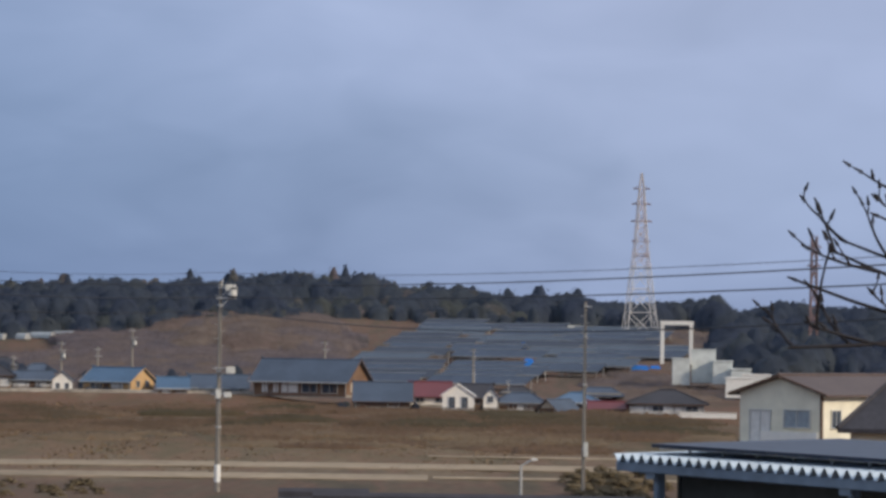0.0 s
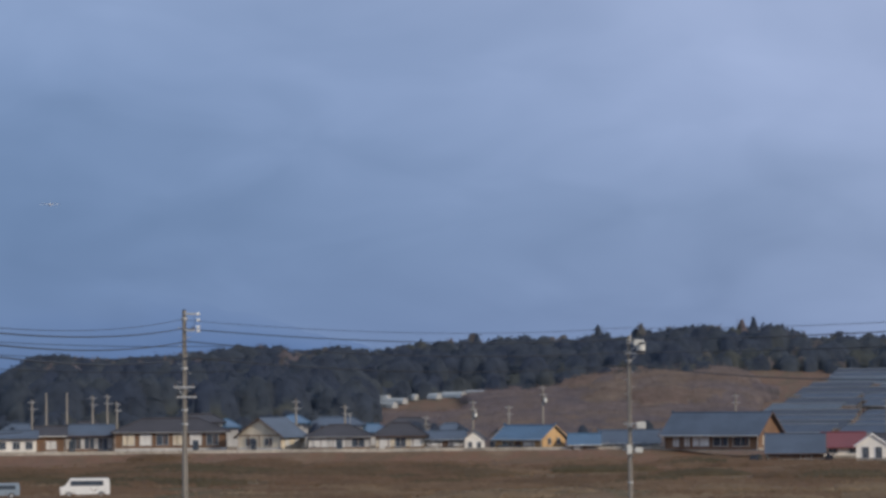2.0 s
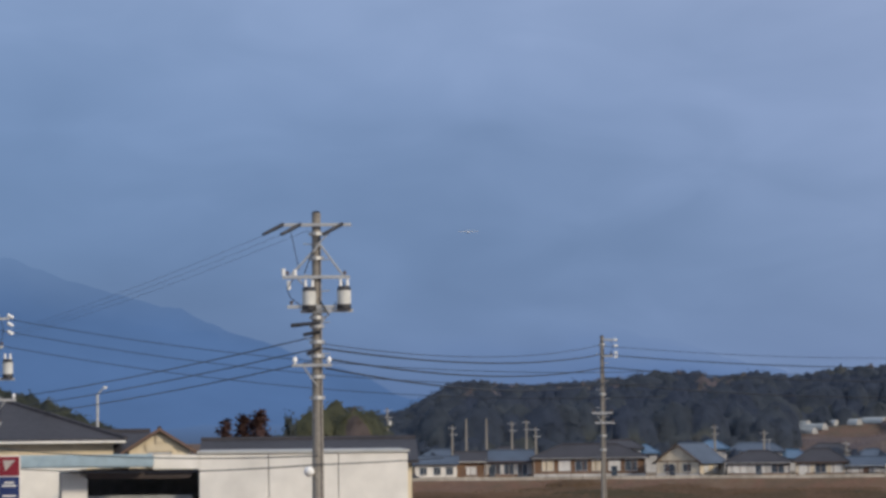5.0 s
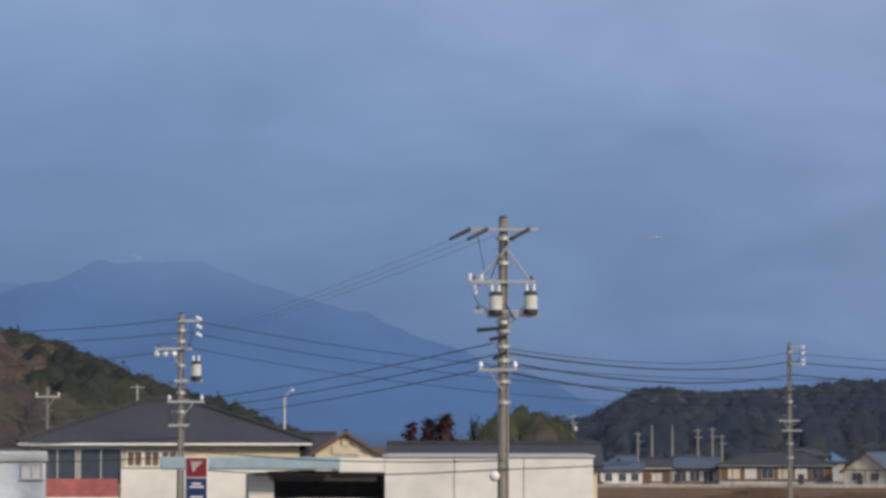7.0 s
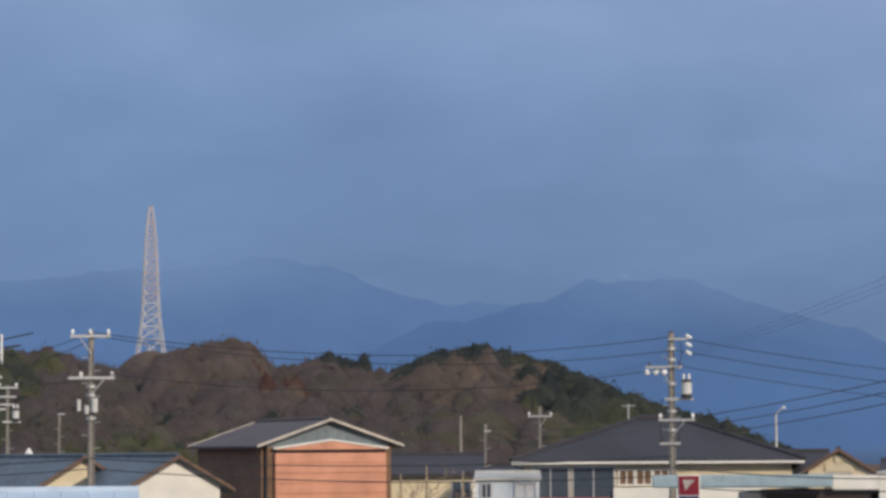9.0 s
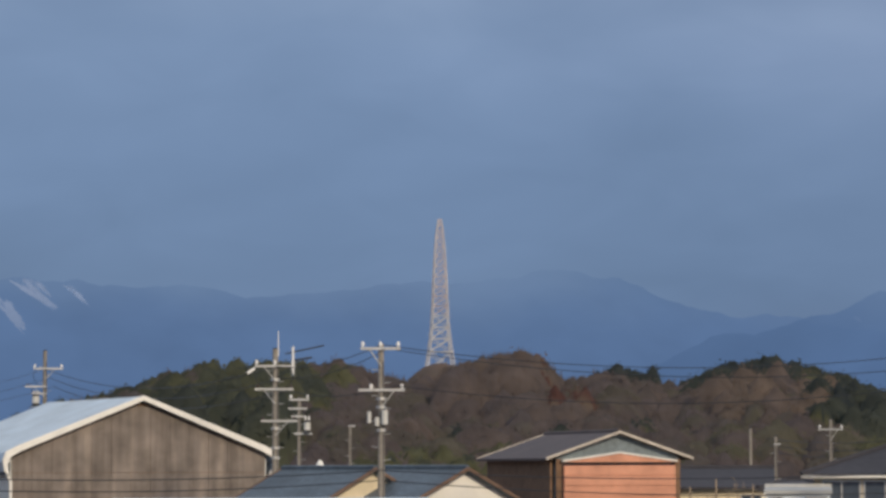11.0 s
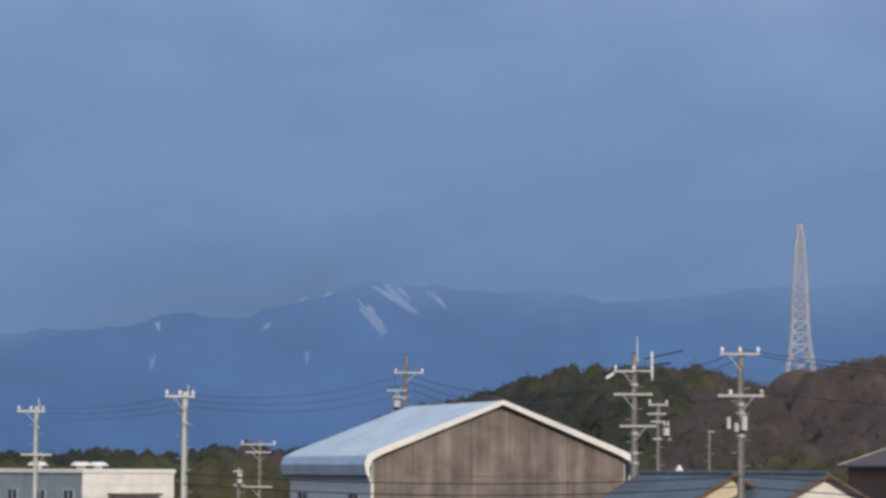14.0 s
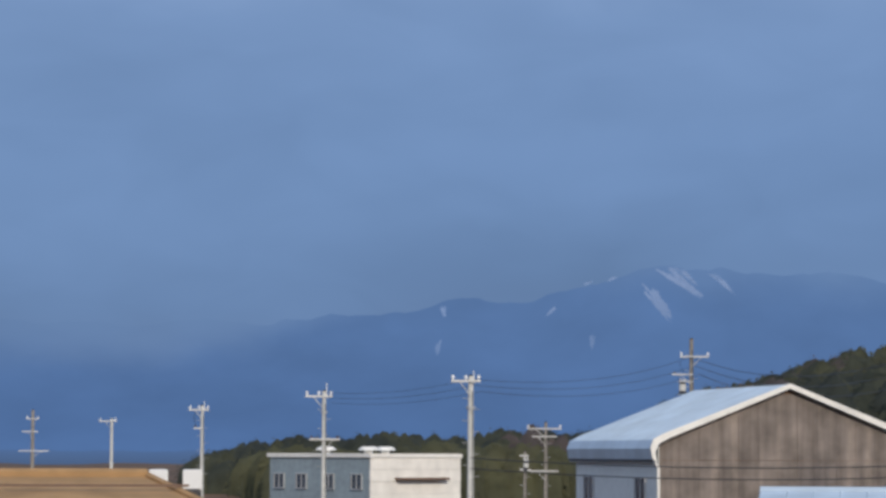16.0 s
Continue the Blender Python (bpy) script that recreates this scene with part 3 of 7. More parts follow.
# the snow glows by itself, dimmed with painted haze blue towards the foot
SNOW_GLOW = far_glow("snow_haze_glow", (0.130, 0.210, 0.385), (0.26, 0.335, 0.505), 110, 290, (400, 640, 0.95), (0.03, 560.0))
snow_rng = random.Random(4)
snowfield = thing("snowfield", plan(43, 3900), 43, "streaks of snow in the mountain gullies", "snow")


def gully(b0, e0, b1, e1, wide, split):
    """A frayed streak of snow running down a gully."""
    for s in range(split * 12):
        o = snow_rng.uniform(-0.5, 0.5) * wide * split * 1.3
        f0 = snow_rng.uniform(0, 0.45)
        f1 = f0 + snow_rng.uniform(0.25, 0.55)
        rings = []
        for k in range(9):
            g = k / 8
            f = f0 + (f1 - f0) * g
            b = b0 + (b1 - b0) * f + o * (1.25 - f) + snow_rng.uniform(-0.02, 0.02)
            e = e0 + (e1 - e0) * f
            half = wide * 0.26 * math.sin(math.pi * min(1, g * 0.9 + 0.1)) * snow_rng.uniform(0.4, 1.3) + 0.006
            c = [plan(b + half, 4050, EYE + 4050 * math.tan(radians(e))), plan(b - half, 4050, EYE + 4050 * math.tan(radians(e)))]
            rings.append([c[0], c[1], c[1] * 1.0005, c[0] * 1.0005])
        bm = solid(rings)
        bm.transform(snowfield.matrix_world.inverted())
        part("snow_streak", bm, SNOW_GLOW, snowfield)


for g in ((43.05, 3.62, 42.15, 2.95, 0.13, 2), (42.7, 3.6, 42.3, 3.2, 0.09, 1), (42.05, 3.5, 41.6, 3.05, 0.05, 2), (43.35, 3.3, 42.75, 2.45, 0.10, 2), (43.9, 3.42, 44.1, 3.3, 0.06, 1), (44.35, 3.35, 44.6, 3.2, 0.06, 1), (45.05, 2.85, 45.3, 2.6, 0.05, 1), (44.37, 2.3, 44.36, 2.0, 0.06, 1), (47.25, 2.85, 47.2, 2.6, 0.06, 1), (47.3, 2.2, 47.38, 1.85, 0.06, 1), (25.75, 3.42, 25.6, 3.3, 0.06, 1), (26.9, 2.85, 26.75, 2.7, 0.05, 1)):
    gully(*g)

# ---- woods ----
rng = np.random.default_rng(7)


def blob():
    """The facets of a small rough ball: a leaf mass seen from far."""
    bm = bmesh.new()
    bmesh.ops.create_icosphere(bm, subdivisions=1, radius=1.0)
    t = np.array([[v.co[:] for v in f.verts] for f in bm.faces])
    bm.free()
    return t


BALL = blob()


def leaf_tris(centres, size, flat=0.7):
    """One small leaf cluster, a bent triangle, at each centre."""
    a = rng.normal(size=(len(centres), 3, 3)) * size
    a[:, :, 2] *= flat
    return centres[:, None, :] + a


def lobed(lobes, radii, leaves, size):
    """Leaf masses round the given lobes, with loose leaves at their skin; also the way each facet faces."""
    tris, ways = [], []
    for c, r in zip(lobes, radii):
        t = BALL * (r * 0.68, r * 0.68, r * 0.64) * rng.uniform(0.8, 1.2, 3) + c
        tris.append(t)
        ways.append(BALL * 0.45 + (0, 0, 0.55) + (c - (0, 0, 0.45)) * 1.2)
    k = rng.integers(0, len(lobes), leaves)
    d = rng.normal(size=(leaves, 3))
    d /= np.linalg.norm(d, axis=1)[:, None]
    tris.append(leaf_tris(lobes[k] + d * (radii[k] * rng.uniform(0.55, 1.2, leaves))[:, None], size))
    ways.append(np.repeat((d * 0.45 + (0, 0, 0.55) + (lobes[k] - (0, 0, 0.45)) * 1.2)[:, None, :], 3, axis=1))
    return np.concatenate(tris), np.concatenate(ways)


def crown(kind):
    """Leaf clusters of a tree of unit height, and the way each faces."""
    if kind == "broad":
        n = 24
        f = rng.uniform(0, 1, n)
        ang = rng.uniform(0, 2 * np.pi, n)
        out = 0.36 * np.sqrt(rng.uniform(0, 1, n)) * (1 - 0.55 * f)
        lobes = np.stack([np.cos(ang) * out, np.sin(ang) * out, 0.14 + 0.68 * f], -1)
        return lobed(lobes, rng.uniform(0.08, 0.15, n), 430, 0.028)
    n = 15
    f = np.linspace(0, 1, n)
    ang = np.arange(n) * 2.4
    out = 0.10 * (1 - f)
    lobes = np.stack([np.cos(ang) * out, np.sin(ang) * out, 0.10 + 0.80 * f], -1)
    return lobed(lobes, 0.045 + 0.12 * (1 - f), 420, 0.026)


def trunk_tris(h, r):
    t = []
    for k in range(5):
        a, b = 2 * np.pi * k / 5, 2 * np.pi * (k + 1) / 5
        p, q = np.array([np.cos(a) * r, np.sin(a) * r, -0.05]), np.array([np.cos(b) * r, np.sin(b) * r, -0.05])
        top = np.array([0, 0, h])
        t.append([p, q, top])
    return np.array(t)


def whole(kind):
    t, w = crown(kind)
    k = trunk_tris(0.62, 0.018)
    return np.concatenate([t, k]), np.concatenate([w, k * (1, 1, 0) + (0, 0, 0.01)])


KINDS = {k: [whole(k) for _ in range(6)] for k in ("broad",)}


def leafy(name, tri, ways, material):
    """A mesh of leaf clusters that takes the light as rounded masses do."""
    n = len(tri)
    m = bpy.data.meshes.new(name)
    m.vertices.add(n), m.loops.add(n), m.polygons.add(n // 3)
    m.vertices.foreach_set("co", tri.astype(np.float32).ravel())
    m.loops.foreach_set("vertex_index", np.arange(n, dtype=np.int32))
    m.polygons.foreach_set("loop_start", np.arange(0, n, 3, dtype=np.int32))
    m.polygons.foreach_set("loop_total", np.full(n // 3, 3, dtype=np.int32))
    m.update()
    m.normals_split_custom_set_from_vertices((ways / (np.linalg.norm(ways, axis=1)[:, None] + 1e-6)).tolist())
    m.materials.append(material)
    return new(name, m)


def wood(name, kind, places, material, label):
    """A wood: trees of one kind at places (x, y, z, height, width)."""
    out, face = [], []
    for x, y, z, h, w in places:
        t, d = KINDS[kind][rng.integers(0, 6)]
        a = rng.uniform(0, 2 * np.pi)
        c, s = np.cos(a), np.sin(a)
        rot = np.array([[c, s, 0], [-s, c, 0], [0, 0, 1]])
        out.append((t @ rot) * (w, w, h) + (x, y, z))
        face.append(d @ rot)
    return tagged(leafy(name, np.concatenate(out).reshape(-1, 3), np.concatenate(face).reshape(-1, 3), material), label, "trees", kind="stuff")


def spread(count, b0, b1, d0, d1, h0, h1, fat, sink=0.0):
    """Places of trees scattered over a stretch of the land."""
    b, d = rng.uniform(b0, b1, count), rng.uniform(d0, d1, count)
    h = rng.uniform(h0, h1, count)
    z = ground_z(b, d) - sink
    w = h * fat * rng.uniform(1.0, 1.55, count)
    return np.stack([-np.sin(np.radians(b)) * d, np.cos(np.radians(b)) * d, z, h, w], -1)


def tintmat(name, stops):
    """Foliage of a mixed wood: each tree has its own kind's colour, broken up by noise."""
    m = bpy.data.materials.new(name)
    m.use_nodes = True
    n, l = m.node_tree.nodes, m.node_tree.links
    b = n["Principled BSDF"]
    kind, tc, tex = n.new("ShaderNodeAttribute"), n.new("ShaderNodeTexCoord"), n.new("ShaderNodeTexNoise")
    kind.attribute_name = "tint"
    tex.inputs["Scale"].default_value, tex.inputs["Detail"].default_value = 0.3, 5
    l.new(tc.outputs["Object"], tex.inputs[0])
    colour = ramp(n, l, kind.outputs["Fac"], stops)
    val, hsv = n.new("ShaderNodeMapRange"), n.new("ShaderNodeHueSaturation")
    val.inputs[1].default_value, val.inputs[2].default_value, val.inputs[3].default_value, val.inputs[4].default_value = 0.3, 0.7, 0.82, 1.18
    l.new(tex.outputs[0], val.inputs[0])
    l.new(val.outputs[0], hsv.inputs["Value"])
    l.new(colour, hsv.inputs["Color"])
    l.new(hsv.outputs[0], b.inputs["Base Color"])
    b.inputs["Roughness"].default_value, b.inputs["Specular IOR Level"].default_value = 0.9, 0.08
    t, x = n.new("ShaderNodeBsdfTranslucent"), n.new("ShaderNodeMixShader")
    l.new(hsv.outputs[0], t.inputs[0])
    x.inputs[0].default_value = 0.4
    l.new(b.outputs[0], x.inputs[1])
    l.new(t.outputs[0], x.inputs[2])
    l.new(x.outputs[0], n["Material Output"].inputs[0])
    return m


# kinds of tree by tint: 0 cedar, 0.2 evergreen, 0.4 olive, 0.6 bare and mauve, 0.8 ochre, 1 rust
# the far ramp mixes distance haze into its foliage colours, hence the extra blue
FAR_HAZE_TINT = tintmat("hazed_far_foliage", [(0.0, (0.062, 0.077, 0.112)), (0.2, (0.076, 0.091, 0.114)), (0.4, (0.105, 0.112, 0.104)), (0.6, (0.200, 0.165, 0.172)), (0.8, (0.260, 0.200, 0.160)), (1.0, (0.17, 0.105, 0.10))])
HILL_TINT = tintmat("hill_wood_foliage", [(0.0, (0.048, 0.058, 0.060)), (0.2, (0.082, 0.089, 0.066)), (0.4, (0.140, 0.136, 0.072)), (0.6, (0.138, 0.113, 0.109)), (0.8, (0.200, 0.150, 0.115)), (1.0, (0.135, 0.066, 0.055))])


def scatter(count, b0, b1, d0, d1, h0, h1, r0, r1, tint, spread=0.06, shape=0.5):
    """Trees over a stretch of land as rows of bearing, distance, height, crown radius, tint and pointedness."""
    u = rng.uniform(size=(6, count))
    return np.stack([b0 + (b1 - b0) * u[0], d0 + (d1 - d0) * u[1], h0 + (h1 - h0) * u[2], r0 + (r1 - r0) * u[3], tint + spread * (u[4] * 2 - 1), shape * (0.6 + 0.8 * u[5])], -1)


def canopy(name, trees, skyline, material, label, db, dd, leaves, size, base=0.30):
    """A closed wood: the crowns of its trees grown into one leafy surface, no crown above the wood's skyline."""
    b0, b1, d0, d1 = trees[:, 0].min() - 0.5, trees[:, 0].max() + 0.5, trees[:, 1].min() - 8, trees[:, 1].max() + 8
    bs, ds = np.arange(b0, b1, db), np.arange(d0, d1, dd)
    z = ground_z(*np.meshgrid(bs, ds, indexing="ij")) - 1.6
    tint, grown = np.full(z.shape, 0.3), np.zeros(z.shape, bool)
    for b, d, h, r, c, shape in trees:
        g = float(ground_z(b, d))
        if skyline is not None:
            over = max(0.0, h - 21)
            h = over + min(h, (EYE + d * math.tan(radians(float(np.interp(b, *skyline)))) - g) * (1 - 0.34 * rng.uniform() ** 1.6))
        if h < 0.2:
            continue
        wb = math.degrees(r * 1.4 / d)
        i0, i1 = np.searchsorted(bs, (b - wb, b + wb))
        j0, j1 = np.searchsorted(ds, (d - r * 1.4, d + r * 1.4))
        if i1 <= i0 or j1 <= j0:
            continue
        x, y = np.meshgrid(np.radians(bs[i0:i1] - b) * d, ds[j0:j1] - d, indexing="ij")
        ang, ph = np.arctan2(y, x), rng.uniform(0, 6.28, 3)
        rho = np.hypot(x, y) / (r * (1 + 0.16 * np.sin(2 * ang + ph[0]) + 0.07 * np.sin(3 * ang + ph[1])))
        dome, cone = np.sqrt(np.clip(1 - rho**2, 0, 1)), 1 - rho
        knobs = 0.05 * np.sin(x * 1.7 + ph[0]) * np.sin(y * 1.5 + ph[1])
        top = g + h * np.where(rho < 1, base + (1 - base) * (dome * (1 - shape) + cone * shape) + knobs * dome, -1)
        here = z[i0:i1, j0:j1]
        higher = (top > here) & (rho < 1)
        here[higher] = top[higher]
        tint[i0:i1, j0:j1][higher] = c
        grown[i0:i1, j0:j1][higher] = True
    z += rng.normal(size=z.shape) * 0.10 * grown
    B_, D_ = np.meshgrid(np.radians(bs), ds, indexing="ij")
    co = np.stack([-np.sin(B_) * D_, np.cos(B_) * D_, z], -1)
    # gently rounded normals: a wood scatters light far more softly than a bare surface
    sb, sd = np.gradient(z, axis=0) / (np.radians(db) * D_), np.gradient(z, axis=1) / dd
    sb, sd = np.tanh(sb * 0.45) * 0.62, np.tanh(sd * 0.45) * 0.62
    left = np.stack([-np.cos(B_), -np.sin(B_), 0 * B_], -1)
    away = np.stack([-np.sin(B_), np.cos(B_), 0 * B_], -1)
    way = -sb[..., None] * left - sd[..., None] * away + (0, 0, 1.0)
    nb, nd = z.shape
    ids = np.arange(nb * nd).reshape(nb, nd)
    keep = grown[:-1, :-1] | grown[1:, :-1] | grown[:-1, 1:] | grown[1:, 1:]
    quads = np.stack([ids[:-1, :-1], ids[:-1, 1:], ids[1:, 1:], ids[1:, :-1]], -1)[keep]
    # loose leaf sprays and twigs over the crowns
    gi, gj = np.nonzero(grown)
    flank = np.clip(z[gi, gj] - z[gi, np.maximum(gj - 1, 0)], 0, 6) + 0.35
    pick = rng.choice(len(gi), leaves, p=flank / flank.sum())
    c, w, tn = co[gi[pick], gj[pick]], way[gi[pick], gj[pick]], tint[gi[pick], gj[pick]]
    drop = np.clip(z[gi[pick], gj[pick]] - z[gi[pick], np.maximum(gj[pick] - 1, 0)], 0, 6)
    c = c + rng.normal(size=c.shape) * (0.5, 0.5, 0.25) - np.stack([0 * drop, 0 * drop, drop * rng.uniform(size=leaves)], -1)
    bare = ((tn > 0.5) & (rng.uniform(size=leaves) < 0.7))[:, None, None]
    wn_ = w - c / np.linalg.norm(c, axis=1)[:, None] * 0.9
    wn_ /= np.linalg.norm(wn_, axis=1)[:, None]
    spray = rng.normal(size=(leaves, 3, 3)) * size
    spray -= np.einsum("ijk,ik->ij", spray, wn_)[..., None] * wn_[:, None, :] * 0.75
    twig = rng.normal(size=(leaves, 3, 3)) * size * 0.25
    twig[:, 2] += rng.normal(size=(leaves, 3)) * size * 0.9 + (0, 0, size * 2.6)
    tri = c[:, None, :] + np.where(bare, twig, spray)
    turned = np.einsum("ij,ij->i", np.cross(tri[:, 1] - tri[:, 0], tri[:, 2] - tri[:, 0]), wn_) < 0
    tri[turned] = tri[turned][:, ::-1]
    tri = tri.reshape(-1, 3)
    verts = np.concatenate([co.reshape(-1, 3), tri])
    ways = np.concatenate([way.reshape(-1, 3), np.repeat(w * rng.uniform(0.6, 1.4, (leaves, 1)) + wn_ * 0.5 + rng.normal(size=w.shape) * 0.15, 3, axis=0)])
    tints = np.concatenate([tint.ravel(), np.repeat(tn, 3)])
    loops = np.concatenate([quads.ravel(), np.arange(nb * nd, len(verts))]).astype(np.int32)
    total = np.concatenate([np.full(len(quads), 4), np.full(leaves, 3)]).astype(np.int32)
    m = bpy.data.meshes.new(name)
    m.vertices.add(len(verts)), m.loops.add(len(loops)), m.polygons.add(len(total))
    m.vertices.foreach_set("co", verts.astype(np.float32).ravel())
    m.loops.foreach_set("vertex_index", loops)
    m.polygons.foreach_set("loop_start", np.concatenate([[0], np.cumsum(total)[:-1]]).astype(np.int32))
    m.polygons.foreach_set("loop_total", total)
    m.update()
    m.attributes.new("tint", "FLOAT", "POINT").data.foreach_set("value", np.clip(tints, 0, 1).astype(np.float32))
    m.normals_split_custom_set_from_vertices((ways / np.linalg.norm(ways, axis=1)[:, None]).tolist())
    m.materials.append(material)
    return tagged(new(name, m), label, "trees", kind="stuff")


EAST_SKY = ([-14, -8.2, -7, -6.3, -5.8, -5.36, -5.04, -4.3, -3.7, -2.65, -2.2, -1, 0.1, 1.2, 1.73, 2.7, 3.15, 4.2, 4.8, 5.2, 5.6, 6.42, 7.1, 8.66, 9.43, 10.1, 11.07, 11.4, 11.9, 13.3, 14.9, 15.7, 15.95, 16.4, 16.7, 17.6],
            [0.8, 0.8, 0.84, 0.94, 0.77, 0.66, 1.01, 0.91, 0.85, 0.9, 1.04, 0.93, 1.12, 1.12, 1.38, 1.25, 1.37, 1.22, 1.1, 1.24, 1.08, 1.2, 1.14, 1.1, 0.92, 1.02, 0.9, 1.08, 1.09, 0.86, 0.8, 0.91, 0.86, 0.6, 0.36, 0.2])
WEST_SKY = ([22.4, 23.1, 23.7, 24.4, 25, 25.9, 26.5, 27.4, 28.1, 28.5, 29.1, 29.6, 30.06, 30.5, 30.8, 31.25, 31.5, 31.8, 32.1, 32.6, 32.85, 33.2, 34.0, 34.4, 34.8, 35.7, 36.3, 36.75, 37.1, 38.7, 39.1, 39.5, 40.1, 40.7, 41.2, 41.7, 42.8, 43.5],
            [0.0, 0.28, 0.61, 0.77, 0.9, 1.27, 1.55, 1.82, 1.99, 2.13, 2.03, 1.89, 1.67, 1.7, 1.92, 1.84, 2.05, 1.84, 1.75, 1.6, 1.97, 2.22, 2.13, 2.02, 1.8, 1.7, 1.82, 2.09, 1.98, 2.12, 2.1, 2.02, 1.86, 1.62, 1.48, 1.37, 1.2, 0.7])
LOW_SKY = ([42.5, 44.7, 45.2, 45.5, 46.06, 47.2, 49.5, 50.4, 51.1, 51.6, 52.3], [0.5, 0.5, 0.6, 0.66, 0.53, 0.44, 0.4, 0.37, 0.21, 0.05, -0.1])
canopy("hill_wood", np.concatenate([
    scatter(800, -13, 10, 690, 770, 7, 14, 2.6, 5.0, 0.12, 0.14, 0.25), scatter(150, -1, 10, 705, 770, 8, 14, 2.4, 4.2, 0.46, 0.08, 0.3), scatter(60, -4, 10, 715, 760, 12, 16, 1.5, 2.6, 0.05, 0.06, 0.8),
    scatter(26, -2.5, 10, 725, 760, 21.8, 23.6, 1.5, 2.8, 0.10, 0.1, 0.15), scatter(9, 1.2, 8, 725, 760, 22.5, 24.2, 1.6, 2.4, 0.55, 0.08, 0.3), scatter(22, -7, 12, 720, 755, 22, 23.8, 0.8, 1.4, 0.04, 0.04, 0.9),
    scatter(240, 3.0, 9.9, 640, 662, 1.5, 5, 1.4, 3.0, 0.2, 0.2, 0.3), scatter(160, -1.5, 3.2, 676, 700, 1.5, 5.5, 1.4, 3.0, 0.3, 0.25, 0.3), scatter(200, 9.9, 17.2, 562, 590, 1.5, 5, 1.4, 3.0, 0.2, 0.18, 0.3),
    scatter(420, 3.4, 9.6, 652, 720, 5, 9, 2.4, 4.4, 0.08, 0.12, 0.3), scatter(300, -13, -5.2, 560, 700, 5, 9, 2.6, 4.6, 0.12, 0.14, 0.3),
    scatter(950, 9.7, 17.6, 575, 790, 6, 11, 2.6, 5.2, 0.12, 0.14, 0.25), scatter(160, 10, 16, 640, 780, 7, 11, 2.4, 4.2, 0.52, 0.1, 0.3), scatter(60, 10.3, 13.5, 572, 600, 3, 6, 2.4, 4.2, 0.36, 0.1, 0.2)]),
    EAST_SKY, FAR_HAZE_TINT, "dense dark cedar and evergreen wood on the hill behind the village", 0.045, 1.5, 210000, 0.34)
canopy("slope_brush", np.concatenate([
    scatter(300, 2.4, 7.2, 512, 652, 0.6, 1.3, 5.0, 9.0, 0.64, 0.07, 0.1), scatter(130, 7.2, 9.8, 512, 605, 0.5, 1.0, 5.0, 9.0, 0.64, 0.07, 0.1), scatter(60, 2.6, 8.5, 510, 590, 0.6, 1.4, 4.0, 8.0, 0.78, 0.06, 0.1), scatter(110, 2.7, 5.1, 605, 650, 2.0, 3.6, 6.0, 10.0, 0.76, 0.12, 0.1),
    scatter(160, -5.2, -2.9, 515, 690, 0.4, 0.9, 4.0, 7.0, 0.72, 0.1, 0.1)]),
    None, FAR_HAZE_TINT, "mauve and ochre winter brush on the open slope", 0.05, 1.5, 90000, 0.20, -0.3)
canopy("wooded_hill", np.concatenate([
    scatter(300, 22.6, 27.8, 385, 520, 6, 12, 2.2, 4.2, 0.16, 0.1, 0.35), scatter(50, 22.8, 27.6, 400, 520, 8, 12, 1.4, 2.4, 0.04, 0.05, 0.85), scatter(60, 24.3, 26.8, 330, 385, 5, 8, 2.2, 3.8, 0.34, 0.08, 0.25),
    scatter(120, 27.2, 30.1, 455, 520, 7, 13, 2.6, 4.6, 0.08, 0.08, 0.2), scatter(150, 27.0, 30.2, 330, 440, 5, 8, 2.4, 4.4, 0.58, 0.12, 0.25), scatter(40, 27.4, 29.6, 400, 450, 7, 10, 2.6, 4.0, 0.74, 0.06, 0.2),
    scatter(26, 30.65, 31.9, 490, 520, 11, 15, 2.2, 3.4, 0.05, 0.04, 0.15), scatter(300, 29.8, 37.6, 340, 460, 4.5, 8, 2.8, 5.2, 0.60, 0.08, 0.25), scatter(90, 32.0, 37.6, 460, 510, 8, 13, 2.8, 5.2, 0.62, 0.06, 0.25), scatter(60, 29.8, 32.4, 455, 485, 6, 8.5, 2.6, 4.6, 0.62, 0.06, 0.25), scatter(50, 33.2, 34.6, 440, 490, 10, 14, 4.0, 6.0, 0.66, 0.05, 0.2),
    scatter(70, 30, 37, 330, 400, 4, 7, 2.0, 3.4, 0.16, 0.1, 0.25), scatter(45, 33.6, 36.6, 318, 350, 5, 8, 1.8, 3.0, 0.38, 0.05, 0.4), scatter(9, 32.85, 33.25, 456, 470, 21.6, 22.6, 1.9, 2.6, 0.98, 0.02, 0.3), scatter(6, 32.0, 32.7, 410, 440, 8, 10, 1.8, 2.6, 0.96, 0.04, 0.6),
    scatter(260, 37.2, 43.2, 380, 520, 6, 13, 2.4, 4.4, 0.20, 0.1, 0.3), scatter(70, 38, 42, 375, 440, 5, 8, 2.4, 4.2, 0.36, 0.06, 0.25), scatter(60, 39.5, 43, 440, 520, 6, 10, 2.4, 4.0, 0.62, 0.06, 0.3), scatter(50, 35.8, 38.2, 440, 515, 8, 13, 2.4, 4.2, 0.3, 0.2, 0.3)]),
    WEST_SKY, HILL_TINT, "wooded hill of bare mauve-brown trees and dark evergreens", 0.05, 1.2, 170000, 0.27)
